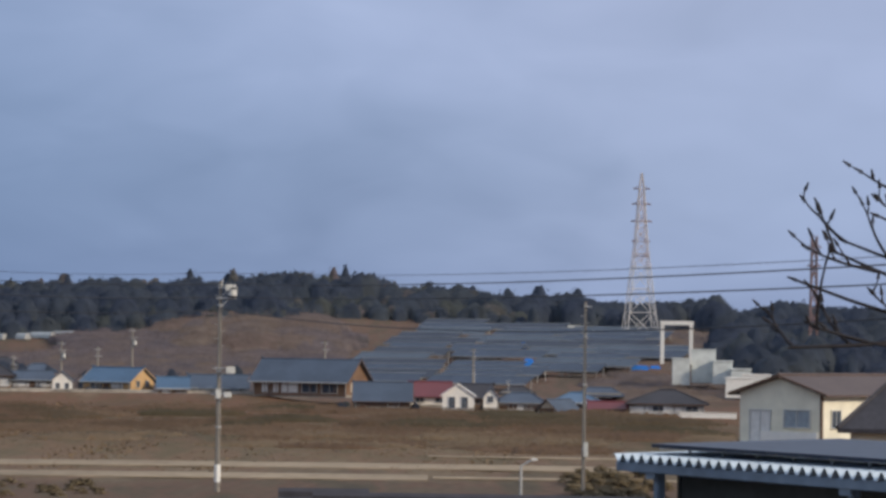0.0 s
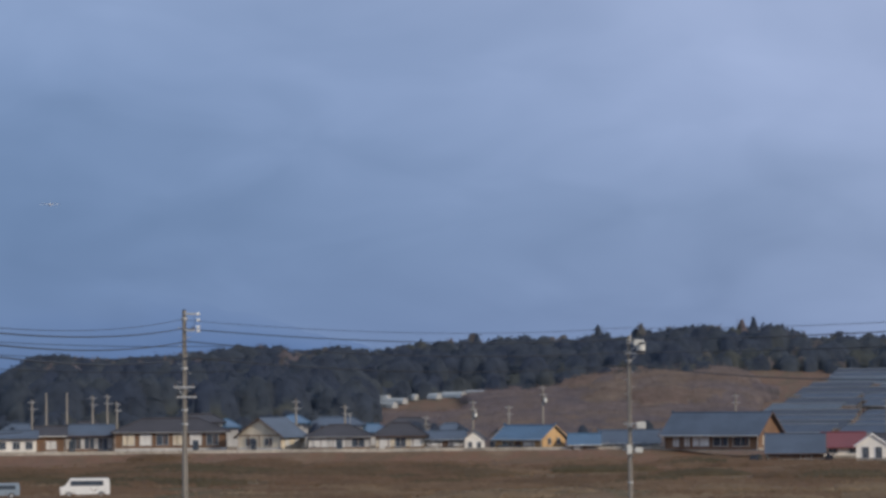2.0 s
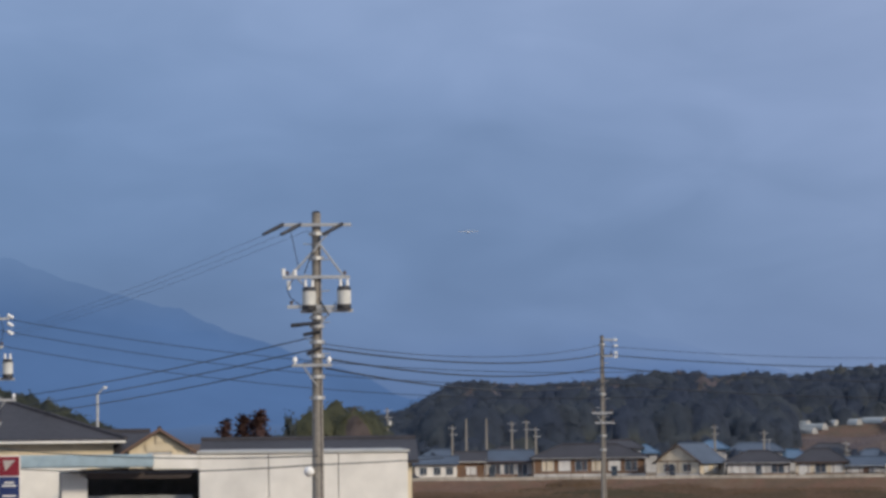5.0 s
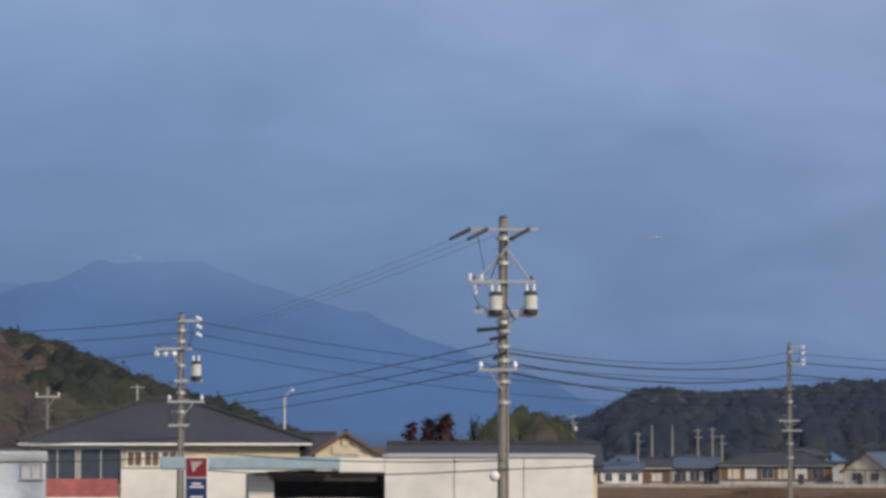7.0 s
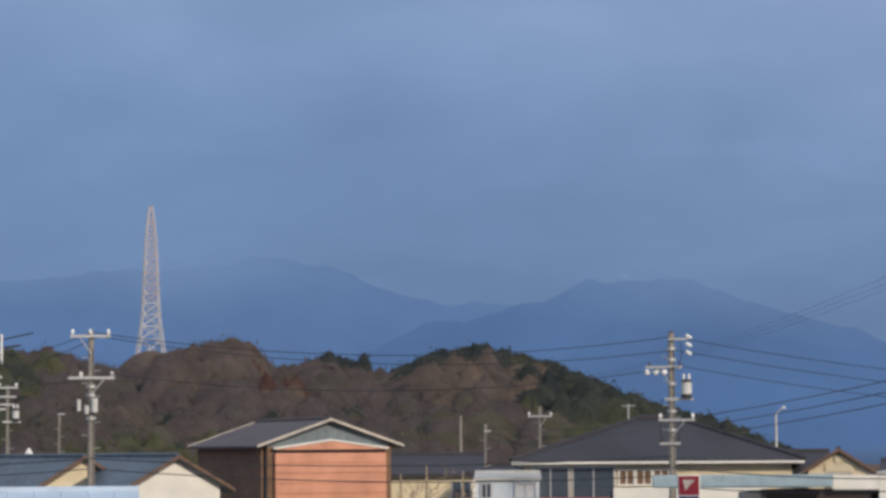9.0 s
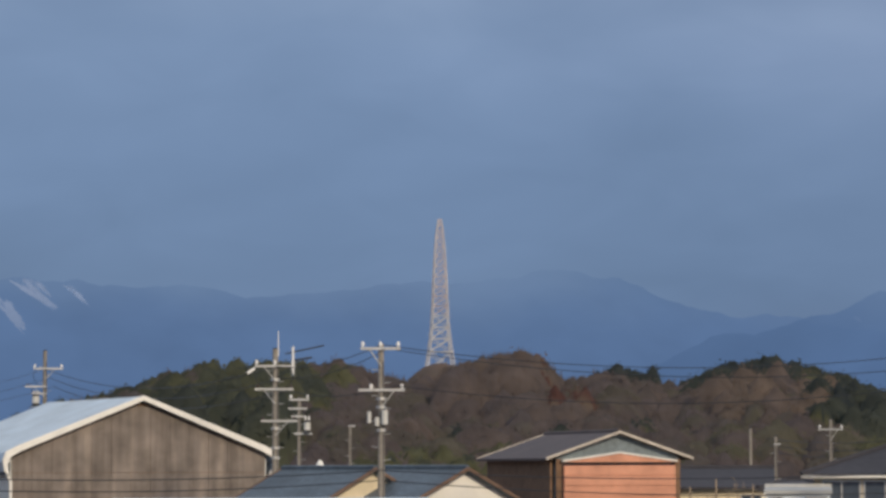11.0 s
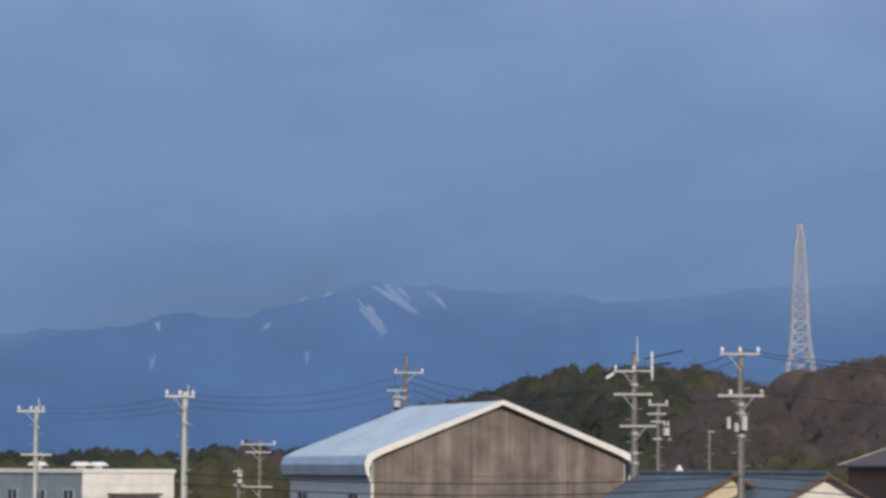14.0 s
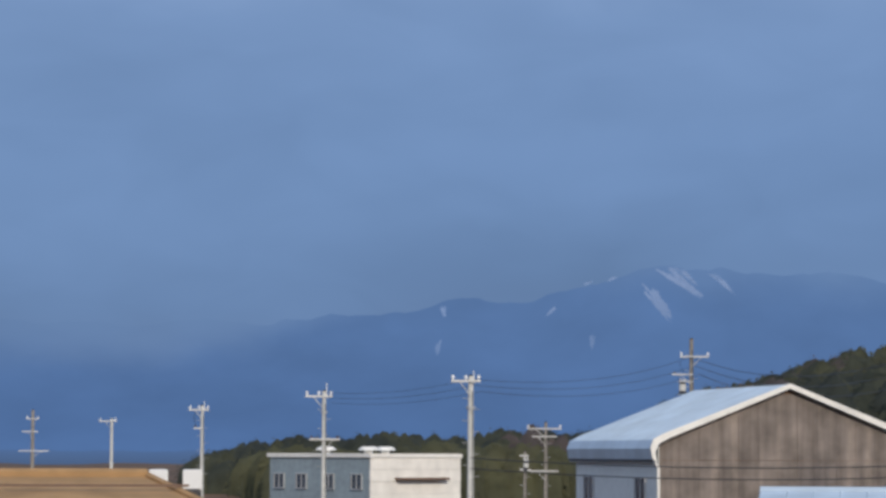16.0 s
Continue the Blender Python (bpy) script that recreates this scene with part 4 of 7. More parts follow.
canopy("low_wood", np.concatenate([
    scatter(230, 43.2, 52.0, 440, 560, 6, 12, 2.4, 4.2, 0.18, 0.1, 0.4), scatter(110, 43.2, 50.8, 400, 440, 4, 8, 2.2, 4.0, 0.36, 0.06, 0.25), scatter(24, 43.5, 46, 430, 480, 8, 10.5, 2.2, 3.6, 0.64, 0.06, 0.3)]),
    LOW_SKY, HILL_TINT, "low mixed wood beyond the village", 0.05, 1.2, 50000, 0.25)
canopy("knoll_trees", np.concatenate([scatter(60, 17.4, 18.8, 345, 385, 8, 13, 2.2, 3.8, 0.24, 0.08, 0.25), scatter(5, 17.8, 18.1, 345, 350, 11, 13, 1.6, 2.2, 0.66, 0.05, 0.5), scatter(30, 18.8, 20.6, 345, 380, 4, 7, 2.0, 3.2, 0.3, 0.1, 0.3)]),
       ([16.9, 17.2, 17.6, 17.95, 18.3, 18.9, 19.4, 20.0, 20.7], [-0.3, -0.05, 0.28, 0.62, 0.56, 0.33, 0.05, -0.05, -0.2]), HILL_TINT, "dense olive-green trees on a small knoll", 0.06, 1.0, 16000, 0.22)
FIELD_TINT = tintmat("field_weeds", [(0.0, (0.092, 0.080, 0.046)), (0.4, (0.128, 0.100, 0.060)), (0.7, (0.205, 0.128, 0.080)), (1.0, (0.280, 0.205, 0.130))])
canopy("field_weeds", np.concatenate([scatter(60, -4, 16.8, 320, 405, 0.4, 0.9, 4.0, 9.0, 0.5, 0.2, 0.1), scatter(70, -4, 16.8, 300, 452, 0.3, 0.7, 4.0, 10.0, 0.7, 0.12, 0.1), scatter(60, -5, 16, 262, 330, 0.2, 0.5, 3.0, 8.0, 0.85, 0.15, 0.1)]),
       None, FIELD_TINT, "clumps of olive and straw weeds over the fallow field", 0.06, 1.5, 60000, 0.11, -0.3)
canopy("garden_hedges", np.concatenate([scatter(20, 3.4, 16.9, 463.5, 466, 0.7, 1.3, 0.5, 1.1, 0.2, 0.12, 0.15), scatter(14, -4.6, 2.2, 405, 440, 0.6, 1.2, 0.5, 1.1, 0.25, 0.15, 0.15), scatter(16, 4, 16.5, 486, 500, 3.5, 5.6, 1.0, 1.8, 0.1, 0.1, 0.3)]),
       None, FAR_HAZE_TINT, "clipped dark hedges and shrubs among the village houses", 0.02, 0.4, 16000, 0.12)
LOWSHRUB = leafmat("olive_shrub_leaves", (0.128, 0.130, 0.076), (0.15, 0.13, 0.08))

# dry grass over the field
n = 26000
b, d = rng.uniform(-12, 19, n), rng.uniform(215, 448, n)
base = np.stack([-np.sin(np.radians(b)) * d, np.cos(np.radians(b)) * d, np.full(n, -2.05)], -1)
hgt = rng.uniform(0.05, 0.16, n) * (0.7 + 0.6 * (np.sin(b * 1.7 + d * 0.06) > 0.3))
side = rng.normal(size=(n, 3)) * 0.12
side[:, 2] = 0
lean = rng.normal(size=(n, 3)) * 0.15
lean[:, 2] = hgt
tri = np.stack([base - side, base + side, base + lean], 1).reshape(-1, 3)
me = bpy.data.meshes.new("dry_grass")
me.from_pydata(tri.tolist(), [], [(k, k + 1, k + 2) for k in range(0, len(tri), 3)])
me.materials.append(STRAW)
tagged(new("dry_grass", me), "tufts of dry straw-coloured grass in the field", "grass", kind="stuff")

# taller dry reeds and low scrub in the field
n = 3200
b, d = rng.uniform(-10, 17, n), 250 + np.abs(rng.normal(size=n)) * 26
base = np.stack([-np.sin(np.radians(b)) * d, np.cos(np.radians(b)) * d, np.full(n, -2.05)], -1)
hgt = rng.uniform(0.06, 0.18, n) * (0.6 + 0.8 * (np.sin(b * 2.3) * np.sin(b * 5.1 + d * 0.05) > 0.25))
side = rng.normal(size=(n, 3)) * 0.10
side[:, 2] = 0
lean = rng.normal(size=(n, 3)) * 0.22
lean[:, 2] = hgt
tri = np.stack([base - side, base + side, base + lean], 1).reshape(-1, 3)
me = bpy.data.meshes.new("reeds")
me.from_pydata(tri.tolist(), [], [(k, k + 1, k + 2) for k in range(0, len(tri), 3)])
me.materials.append(mat("pale_reed", (0.20, 0.15, 0.098), 0.95, vary=0.2, grain=0.6, bump=0, spec=0.1))
tagged(new("reeds", me), "pale dry reeds standing along the field", "reeds", kind="stuff")
wood("field_scrub", "broad", np.concatenate([spread(40, 5.0, 8.6, 330, 420, 0.08, 0.2, 14.0), spread(40, 10.0, 14.5, 330, 410, 0.08, 0.2, 14.0), spread(60, -4, -2.2, 180, 215, 0.4, 1.0, 2.4), spread(24, 6.8, 9.4, 178, 194, 0.3, 0.6, 3.0)]), mat("weedy_scrub", (0.165, 0.13, 0.08), 0.95, vary=0.25, grain=0.5, bump=0, tone=(0.17, 0.13, 0.08), spec=0.1), "low olive-brown scrub in the fallow field")

# ---- the village beyond the field ----
house("long hip-roofed brown timber house with cream window bays", 13.39, 478, 0, 17.9, 8.0, 3.16, 5.41, BROWNWALL, BLACKTILE, z0=-1.0, hip=4.5, wins=[("F", -6.67, 2.00, 1.90, 1.70, VCREAM), ("F", -4.00, 2.00, 1.90, 1.70, CURTAIN), ("F", -1.33, 2.00, 1.90, 1.70, GLASS), ("F", 1.33, 2.00, 1.90, 1.70, VCREAM), ("F", 4.00, 2.00, 1.90, 1.70, CURTAIN), ("F", 6.67, 2.00, 1.90, 1.70, GLASS)], group="village houses", over=0.65)
house("cream and brown gabled house with a blue-grey tiled roof", 11.69, 472, -24, 7.4, 10.0, 2.73, 5.37, VCREAM, BLUETILE, z0=-1.0, cross=True, wins=[("F", -1.5, 1.6, 1.6, 1.2), ("F", 1.6, 1.6, 1.4, 1.2), ("R", -2.5, 1.6, 1.6, 1.6, CURTAIN), ("R", 1.5, 1.6, 2.0, 1.8, CURTAIN)], trim=BROWNTRIM, group="village houses", over=0.65)
house("dark blue hip-roofed house with white sliding windows", 10.15, 470, 0, 9.8, 8.0, 2.27, 4.15, VGREY, BLACKTILE, z0=-1.0, hip=3.2, wins=[("F", -3.00, 1.50, 2.00, 1.60, CURTAIN), ("F", 0.00, 1.50, 2.00, 1.60, CURTAIN), ("F", 3.00, 1.50, 2.00, 1.60, GLASS)], group="village houses", over=0.65)
house("low cream house under a dark tiled roof", 8.97, 470, 0, 7.8, 8.0, 2.27, 4.40, VCREAM, BLACKTILE, z0=-1.0, hip=2.5, wins=[("F", -2.50, 1.50, 1.70, 1.60, CURTAIN), ("F", 0.00, 1.50, 1.70, 1.60, GLASS), ("F", 2.50, 1.50, 1.70, 1.60, CURTAIN)], group="village houses", over=0.65)
house("grey house with a long blue-grey tiled roof", 8.11, 470, 0, 5.9, 6.0, 1.94, 3.09, VGREY, BLUETILE, z0=-1.0, wins=[("F", -1.25, 1.20, 1.80, 1.50, CURTAIN), ("F", 1.25, 1.20, 1.80, 1.50, CURTAIN)], group="village houses", over=0.65)
house("small white house with a pointed gable", 7.54, 462, 0, 3.1, 5.0, 2.05, 3.26, WHITEWALL, BLUETILE, z0=-1.0, cross=True, over=0.4, wins=[("F", -0.7, 1.0, 0.6, 0.9), ("F", 0.7, 1.0, 0.6, 0.9)], group="village houses")
house("orange timber house with a light blue metal roof", 6.70, 465, -34, 8.8, 6.6, 2.01, 3.87, ORANGEWALL, BLUEMETAL, z0=-1.0, trim=ORANGEWALL, ribs=0.6, wins=[("R", -1.2, 1.4, 0.9, 1.0), ("R", 1.4, 1.4, 0.9, 1.0), ("F", -2, 1.3, 2.0, 1.5), ("F", 2, 1.3, 2.0, 1.5, CURTAIN)], group="village houses", over=0.65)
house("low shed with a bright blue metal roof", 5.43, 462, 0, 4.4, 6.0, 1.08, 2.53, VGREY, BLUEMETAL, z0=-1.0, ribs=0.6, wins=[("F", -1, 0.8, 1.4, 0.9), ("F", 1.2, 0.8, 1.4, 0.9, CURTAIN)], group="village houses", over=0.65)
house("low grey house with a blue-grey roof", 4.56, 466, 0, 9.1, 7.0, 1.18, 2.97, VGREY, BLUETILE, z0=-1.0, wins=[("F", -3.00, 1.20, 1.50, 1.30, CURTAIN), ("F", -1.00, 1.20, 1.50, 1.30, GLASS), ("F", 1.00, 1.20, 1.50, 1.30, GLASS), ("F", 3.00, 1.20, 1.50, 1.30, CURTAIN)], group="village houses", over=0.65)
house("large dark timber house with a broad blue-grey tiled roof", 3.00, 452, -22, 15.2, 9.5, 2.75, 5.70, BROWNWALL, BLUETILE, z0=-1.0, over=0.9, trim=BROWNTRIM, wins=[("F", -4.8, 1.6, 2.6, 2.0, CURTAIN), ("F", -1.6, 1.6, 2.6, 2.0, CURTAIN), ("F", 1.6, 1.6, 2.4, 2.0), ("F", 4.9, 1.6, 2.6, 2.0), ("R", -2, 1.5, 1.6, 1.4, VCREAM)], group="village houses")
house("long low shed with a blue-grey corrugated roof", 1.39, 428, 0, 7.9, 8.0, 1.28, 3.67, BROWNWALL, BLUETILE, z0=-2.0, wins=[("F", 1.5, 1.0, 1.6, 1.0)], trim=BROWNTRIM, group="village houses", over=0.65)
house("house with a maroon metal roof behind a white annexe", 0.48, 436, 0, 5.8, 8.0, 1.89, 3.72, WHITEWALL, REDROOF, z0=-2.0, wins=[("F", -1.5, 1.6, 1.3, 1.2), ("F", 1.5, 1.6, 1.3, 1.2)], group="village houses", over=0.65)
house("small bright white gabled house with two dark doors", -0.07, 420, 0, 4.5, 6.0, 2.24, 3.71, WHITEWALL, TRIM, z0=-2.0, cross=True, over=0.35, wins=[("F", -0.9, 1.1, 0.9, 1.6), ("F", 0.9, 1.1, 0.9, 1.6)], group="village houses")
house("dark-tiled house beside the white one", -0.42, 436, 0, 4.2, 8.0, 1.74, 3.49, VGREY, BLACKTILE, z0=-2.0, wins=[("F", 0.5, 1.5, 1.5, 1.2)], group="village houses", over=0.65)
house("narrow pale house with a steep gable", -0.69, 422, 0, 2.0, 5.0, 1.99, 3.17, WHITEWALL, BLUETILE, z0=-2.0, cross=True, over=0.3, wins=[("F", 0, 1.6, 0.8, 0.9)], group="village houses")
house("low house with a blue-grey hipped roof", -1.27, 424, 0, 6.3, 8.0, 1.06, 2.47, VGREY, BLUETILE, z0=-2.0, hip=1.8, wins=[("F", -1, 1.0, 1.5, 1.0), ("F", 1.6, 1.0, 1.5, 1.0, CURTAIN)], group="village houses", over=0.65)
house("timber outbuilding with brown bargeboards", -1.79, 412, -30, 2.7, 6.0, 0.73, 1.88, VCREAM, BLUETILE, z0=-2.0, cross=True, trim=BROWNTRIM, group="village houses", over=0.65)
house("house with a blue metal roof and a white chimney flue", -2.35, 424, 0, 5.9, 8.0, 1.21, 2.62, VGREY, BLUEMETAL, z0=-2.0, hip=2, wins=[("F", 0, 1.1, 1.8, 1.1)], group="village houses", over=0.65)
house("long low shed with a maroon roof", -3.01, 408, 0, 5.6, 6.0, 0.53, 1.74, BROWNWALL, REDROOF, z0=-2.0, wins=[("F", 0, 0.9, 1.4, 0.8)], group="village houses", over=0.65)
house("wide house with a black hipped roof and pale walls", -4.09, 404, 0, 10.0, 9.0, 1.60, 3.58, VGREY, BLACKTILE, z0=-2.0, hip=4, wins=[("F", -3.38, 1.10, 1.70, 1.20, CURTAIN), ("F", -1.12, 1.10, 1.70, 1.20, GLASS), ("F", 1.12, 1.10, 1.70, 1.20, CURTAIN), ("F", 3.38, 1.10, 1.70, 1.20, GLASS)], group="village houses", over=0.65)
house("white single-storey house with a pale flat gable roof", 16.35, 474, 0, 6.6, 7.0, 2.71, 3.70, WHITEWALL, BLUETILE, z0=-1.0, wins=[("F", -2, 1.4, 1.1, 1.2), ("F", 0.2, 1.4, 1.1, 1.2), ("F", 2.2, 1.4, 1.1, 1.2)], group="village houses", over=0.65)
house("dark open-fronted farm building", 15.68, 476, 0, 4.6, 7.0, 3.02, 4.35, BROWNWALL, BLACKTILE, z0=-1.0, wins=[("F", 0, 1.2, 1.8, 1.6, CURTAIN)], group="village houses", over=0.65)
house("house with a glazed grey front and blue-grey roof", 14.94, 480, 0, 7.4, 8.0, 2.97, 4.48, VGREY, BLUETILE, z0=-1.0, wins=[("F", -2.17, 1.50, 1.60, 1.80, GLASS), ("F", 0.00, 1.50, 1.60, 1.80, GLASS), ("F", 2.17, 1.50, 1.60, 1.80, GLASS)], group="village houses", over=0.65)
house("back-row house with a blue-grey hipped roof", 16.25, 505, 0, 6.2, 8.0, 3.12, 4.53, VGREY, BLUETILE, z0=-1.0, hip=1.6, group="houses of the second row")
house("back-row house with a dark hipped roof", 14.95, 505, 0, 6.2, 8.0, 3.39, 4.80, VGREY, BLACKTILE, z0=-1.0, hip=1.6, group="houses of the second row")
house("back-row house with a dark hipped roof", 12.80, 505, 0, 7.1, 8.0, 4.45, 5.86, VGREY, BLACKTILE, z0=-1.0, hip=1.6, group="houses of the second row")
house("back-row shed roofed in bright blue sheet", 12.32, 505, 0, 4.0, 8.0, 3.56, 4.97, VGREY, BLUEMETAL, z0=-1.0, hip=1.6, group="houses of the second row")
house("back-row house with a blue metal roof", 11.03, 505, 0, 4.8, 8.0, 4.18, 5.59, VGREY, BLUEMETAL, z0=-1.0, hip=1.6, group="houses of the second row")
house("back-row house with a long blue-grey roof", 10.20, 505, 0, 8.8, 8.0, 3.74, 5.15, VGREY, BLUETILE, z0=-1.0, hip=1.6, group="houses of the second row")
house("back-row house with a blue metal roof", 9.55, 505, 0, 6.2, 8.0, 2.51, 3.92, VGREY, BLUEMETAL, z0=-1.0, hip=1.6, group="houses of the second row")
house("back-row house with a dark hipped roof", 8.80, 505, 0, 7.1, 8.0, 3.56, 4.97, VGREY, BLACKTILE, z0=-1.0, hip=1.6, group="houses of the second row")
house("back-row house with a blue-grey hipped roof", 8.00, 505, 0, 5.3, 8.0, 2.51, 3.92, VGREY, BLUETILE, z0=-1.0, hip=1.6, group="houses of the second row")
house("back-row house with a dark hipped roof", -1.20, 505, 0, 5.3, 8.0, -0.14, 1.27, VGREY, BLACKTILE, z0=-1.0, hip=1.6, group="houses of the second row")
house("back-row house with a blue-grey hipped roof", -2.80, 505, 0, 7.1, 8.0, -0.14, 1.27, VGREY, BLUETILE, z0=-1.0, hip=1.6, group="houses of the second row")

# ---- near buildings ----


def panel_wall(parent, w, z0, z1, ridge, y, step, material, rows):
    """Upright sheets on a gable wall that faces -y, each a sheet of its own with its top cut to the slope."""
    n = max(1, round(w / step))
    cuts = [z0, *rows, 99]
    for k in range(n):
        a, b = -w / 2 + w * k / n + 0.006, -w / 2 + w * (k + 1) / n - 0.006
        ta, tb = (z1 + (ridge - z1) * (1 - abs(v) / (w / 2)) for v in (a, b))
        tm = ridge if a < 0 < b else None
        for lo, hi in zip(cuts, cuts[1:]):
            ha, hb = min(hi - 0.02, ta - 0.05), min(hi - 0.02, tb - 0.05)
            if max(ha, hb) <= lo + 0.05:
                continue
            ha, hb = max(ha, lo + 0.02), max(hb, lo + 0.02)
            out = 0.03 + 0.02 * ((k * 7 + int(lo * 3)) % 3) / 2
            part("sheet", solid([[(a, y - out, lo), (b, y - out, lo), (b, y - out, hb), (a, y - out, ha)], [(a, y + 0.01, lo), (b, y + 0.01, lo), (b, y + 0.01, hb), (a, y + 0.01, ha)]]), material, parent)


def warehouse():
    w, d, eave, ridge = 12.0, 13.0, 7.9, 10.2
    h = thing("warehouse", plan(40.62, 132.5), 60.6, "gabled warehouse with weathered brown sheet siding and a pale roof", "warehouse")
    part("wall", solid([[(-w / 2, y, 0), (w / 2, y, 0), (w / 2, y, eave), (0, y, ridge), (-w / 2, y, eave)] for y in (0, d)]), mat("light_grey_siding", (0.68, 0.70, 0.68), 0.8, vary=0.06), h, "plain light grey side wall")
    part("backing", solid([[(-w / 2 + 0.06, y, 0), (w / 2 - 0.06, y, 0), (w / 2 - 0.06, y, eave + 0.16), (0, y, ridge + 0.16), (-w / 2 + 0.06, y, eave + 0.16)] for y in (-0.012, -0.004)]), BROWNWALL, h)
    panel_wall(h, w - 0.1, 0.0, eave + 0.16, ridge + 0.2, 0.0, 0.92, SHEET, (3.6, 7.25))
    # roof skin, bent down over the eaves
    prof = [(-w / 2 - 0.32, eave - 0.62), (-w / 2 - 0.40, eave - 0.15), (-w / 2 - 0.25, eave + 0.22), (-w / 2 + 0.25, eave + 0.48), (0, ridge + 0.40)]
    prof = prof + [(-x, z) for x, z in prof[-2::-1]]
    inner = [(x * 0.985, z - 0.16) for x, z in prof]
    ring = lambda y: [(x, y, z) for x, z in prof] + [(x, y, z) for x, z in inner[::-1]]
    roof = part("roof", solid([ring(-0.30), ring(d + 0.3)]), PALEBLUE, h, "pale grey-blue metal roof skin")
    for k in range(1, 26):
        y = -0.3 + k * (d + 0.6) / 26
        bm = bmesh.new()
        for a, b in zip(prof[2:6], prof[3:7]):
            rod(bm, (a[0], y, a[1] + 0.01), (b[0], y, b[1] + 0.01), 0.02, sides=4)
        part("seam", bm, PALEBLUE, roof)
    big = [(x * 1.01, z + 0.05) for x, z in prof]
    small = [(x * 0.975, z - 0.17) for x, z in prof]
    ring = lambda y: [(x, y, z) for x, z in big] + [(x, y, z) for x, z in small[::-1]]
    part("verge_trim", solid([ring(-0.42), ring(-0.28)]), TRIM, h, "white rolled verge trim")
    part("gutter", boxed((-w / 2 - 0.22, d / 2, eave - 0.66), (0.2, d + 0.4, 0.14), 0.03), DARKSTEEL, h)
    for s in (-1, 1):
        bm = pipe([(s * (w / 2 + 0.2), -0.1, eave - 0.6), (s * (w / 2 + 0.2), -0.12, eave - 0.75), (s * (w / 2 + 0.03), -0.16, eave - 1.0), (s * (w / 2 + 0.03), -0.16, 0.1)], 0.075)
        part("downpipe", bm, TRIM, h, "white rain pipe")
    for u in (2.5, 10.7):
        window(h, "L", -u, 5.7, 1.55, 1.5, w / 2, 0, GLASS, 1)
    return h


warehouse()

# hip-roofed house over the shop
h = house("two-storey cream house with a broad dark hipped roof", 25.12, 121.25, 0, 10.9, 9.5, 7.0, 8.85, CREAM, BLACKTILE, hip=4.6, over=0.5, trim=TRIM,
          wins=[("F", -4.35, 6.1, 1.5, 1.5, GLASS), ("F", -2.6, 6.1, 1.7, 1.5, GLASS)], frame_mat=FRAME)
for u in (-1.25, -0.55, 0.15):
    window(h, "F", u, 6.42, 0.62, 0.62, 5.45, 4.75, BROWNWALL, 1, TRIM)
bm = boxed((-3.35, -5.5, 5.25), (2.9, 0.1, 0.75), 0.02)
part("balcony_panel", bm, mat("faded_red_panel", (0.42, 0.13, 0.12), 0.6), h, "faded red balcony panel")
part("balcony_floor", boxed((-3.35, -5.1, 4.82), (3.0, 0.9, 0.14)), TRIM, h)
part("lower_wall", boxed((1.3, -4.85, 3.0), (6.2, 0.18, 6.0), 0.02), WHITEWALL, h, "white rendered lower wall")
bars("antenna", STEEL, h, ((-1.2, 0.5, 8.6), (-1.2, 0.5, 9.5), 0.03), ((-1.5, 0.5, 9.4), (-0.9, 0.5, 9.4), 0.02))

h = house("cream house with a small front gable and dark roof", 21.66, 118, 0, 2.4, 6, 6.75, 7.5, CREAM, BLACKTILE, cross=True, over=0.35, trim=BROWNTRIM, group="neighbouring houses", wins=[("F", 0, 6.3, 0.9, 0.5)])
for k in range(4):
    z = 6.12 + 0.33 * k
    half = 1.2 if z < 6.5 else max(0.15, 1.2 * (7.42 - z - 0.3) / 0.75)
    part("gable_board", boxed((0, -3.03 - 0.012 * (k % 2), z), (2 * half, 0.07, 0.31), 0.012), CREAM, h)
house("long low house with a dark tiled roof", 18.8, 124, 0, 8.6, 6, 6.2, 7.0, CREAM, BLACKTILE, over=0.4, group="neighbouring houses", wins=[("F", -2, 5, 1.2, 1.0), ("F", 2, 5, 1.2, 1.0)])
house("house with a dark roof beside the front gable", 22.55, 123, 0, 2.6, 6, 6.5, 7.4, CREAM, BLACKTILE, over=0.4, group="neighbouring houses", wins=[("F", 0, 5, 1.0, 1.0)])


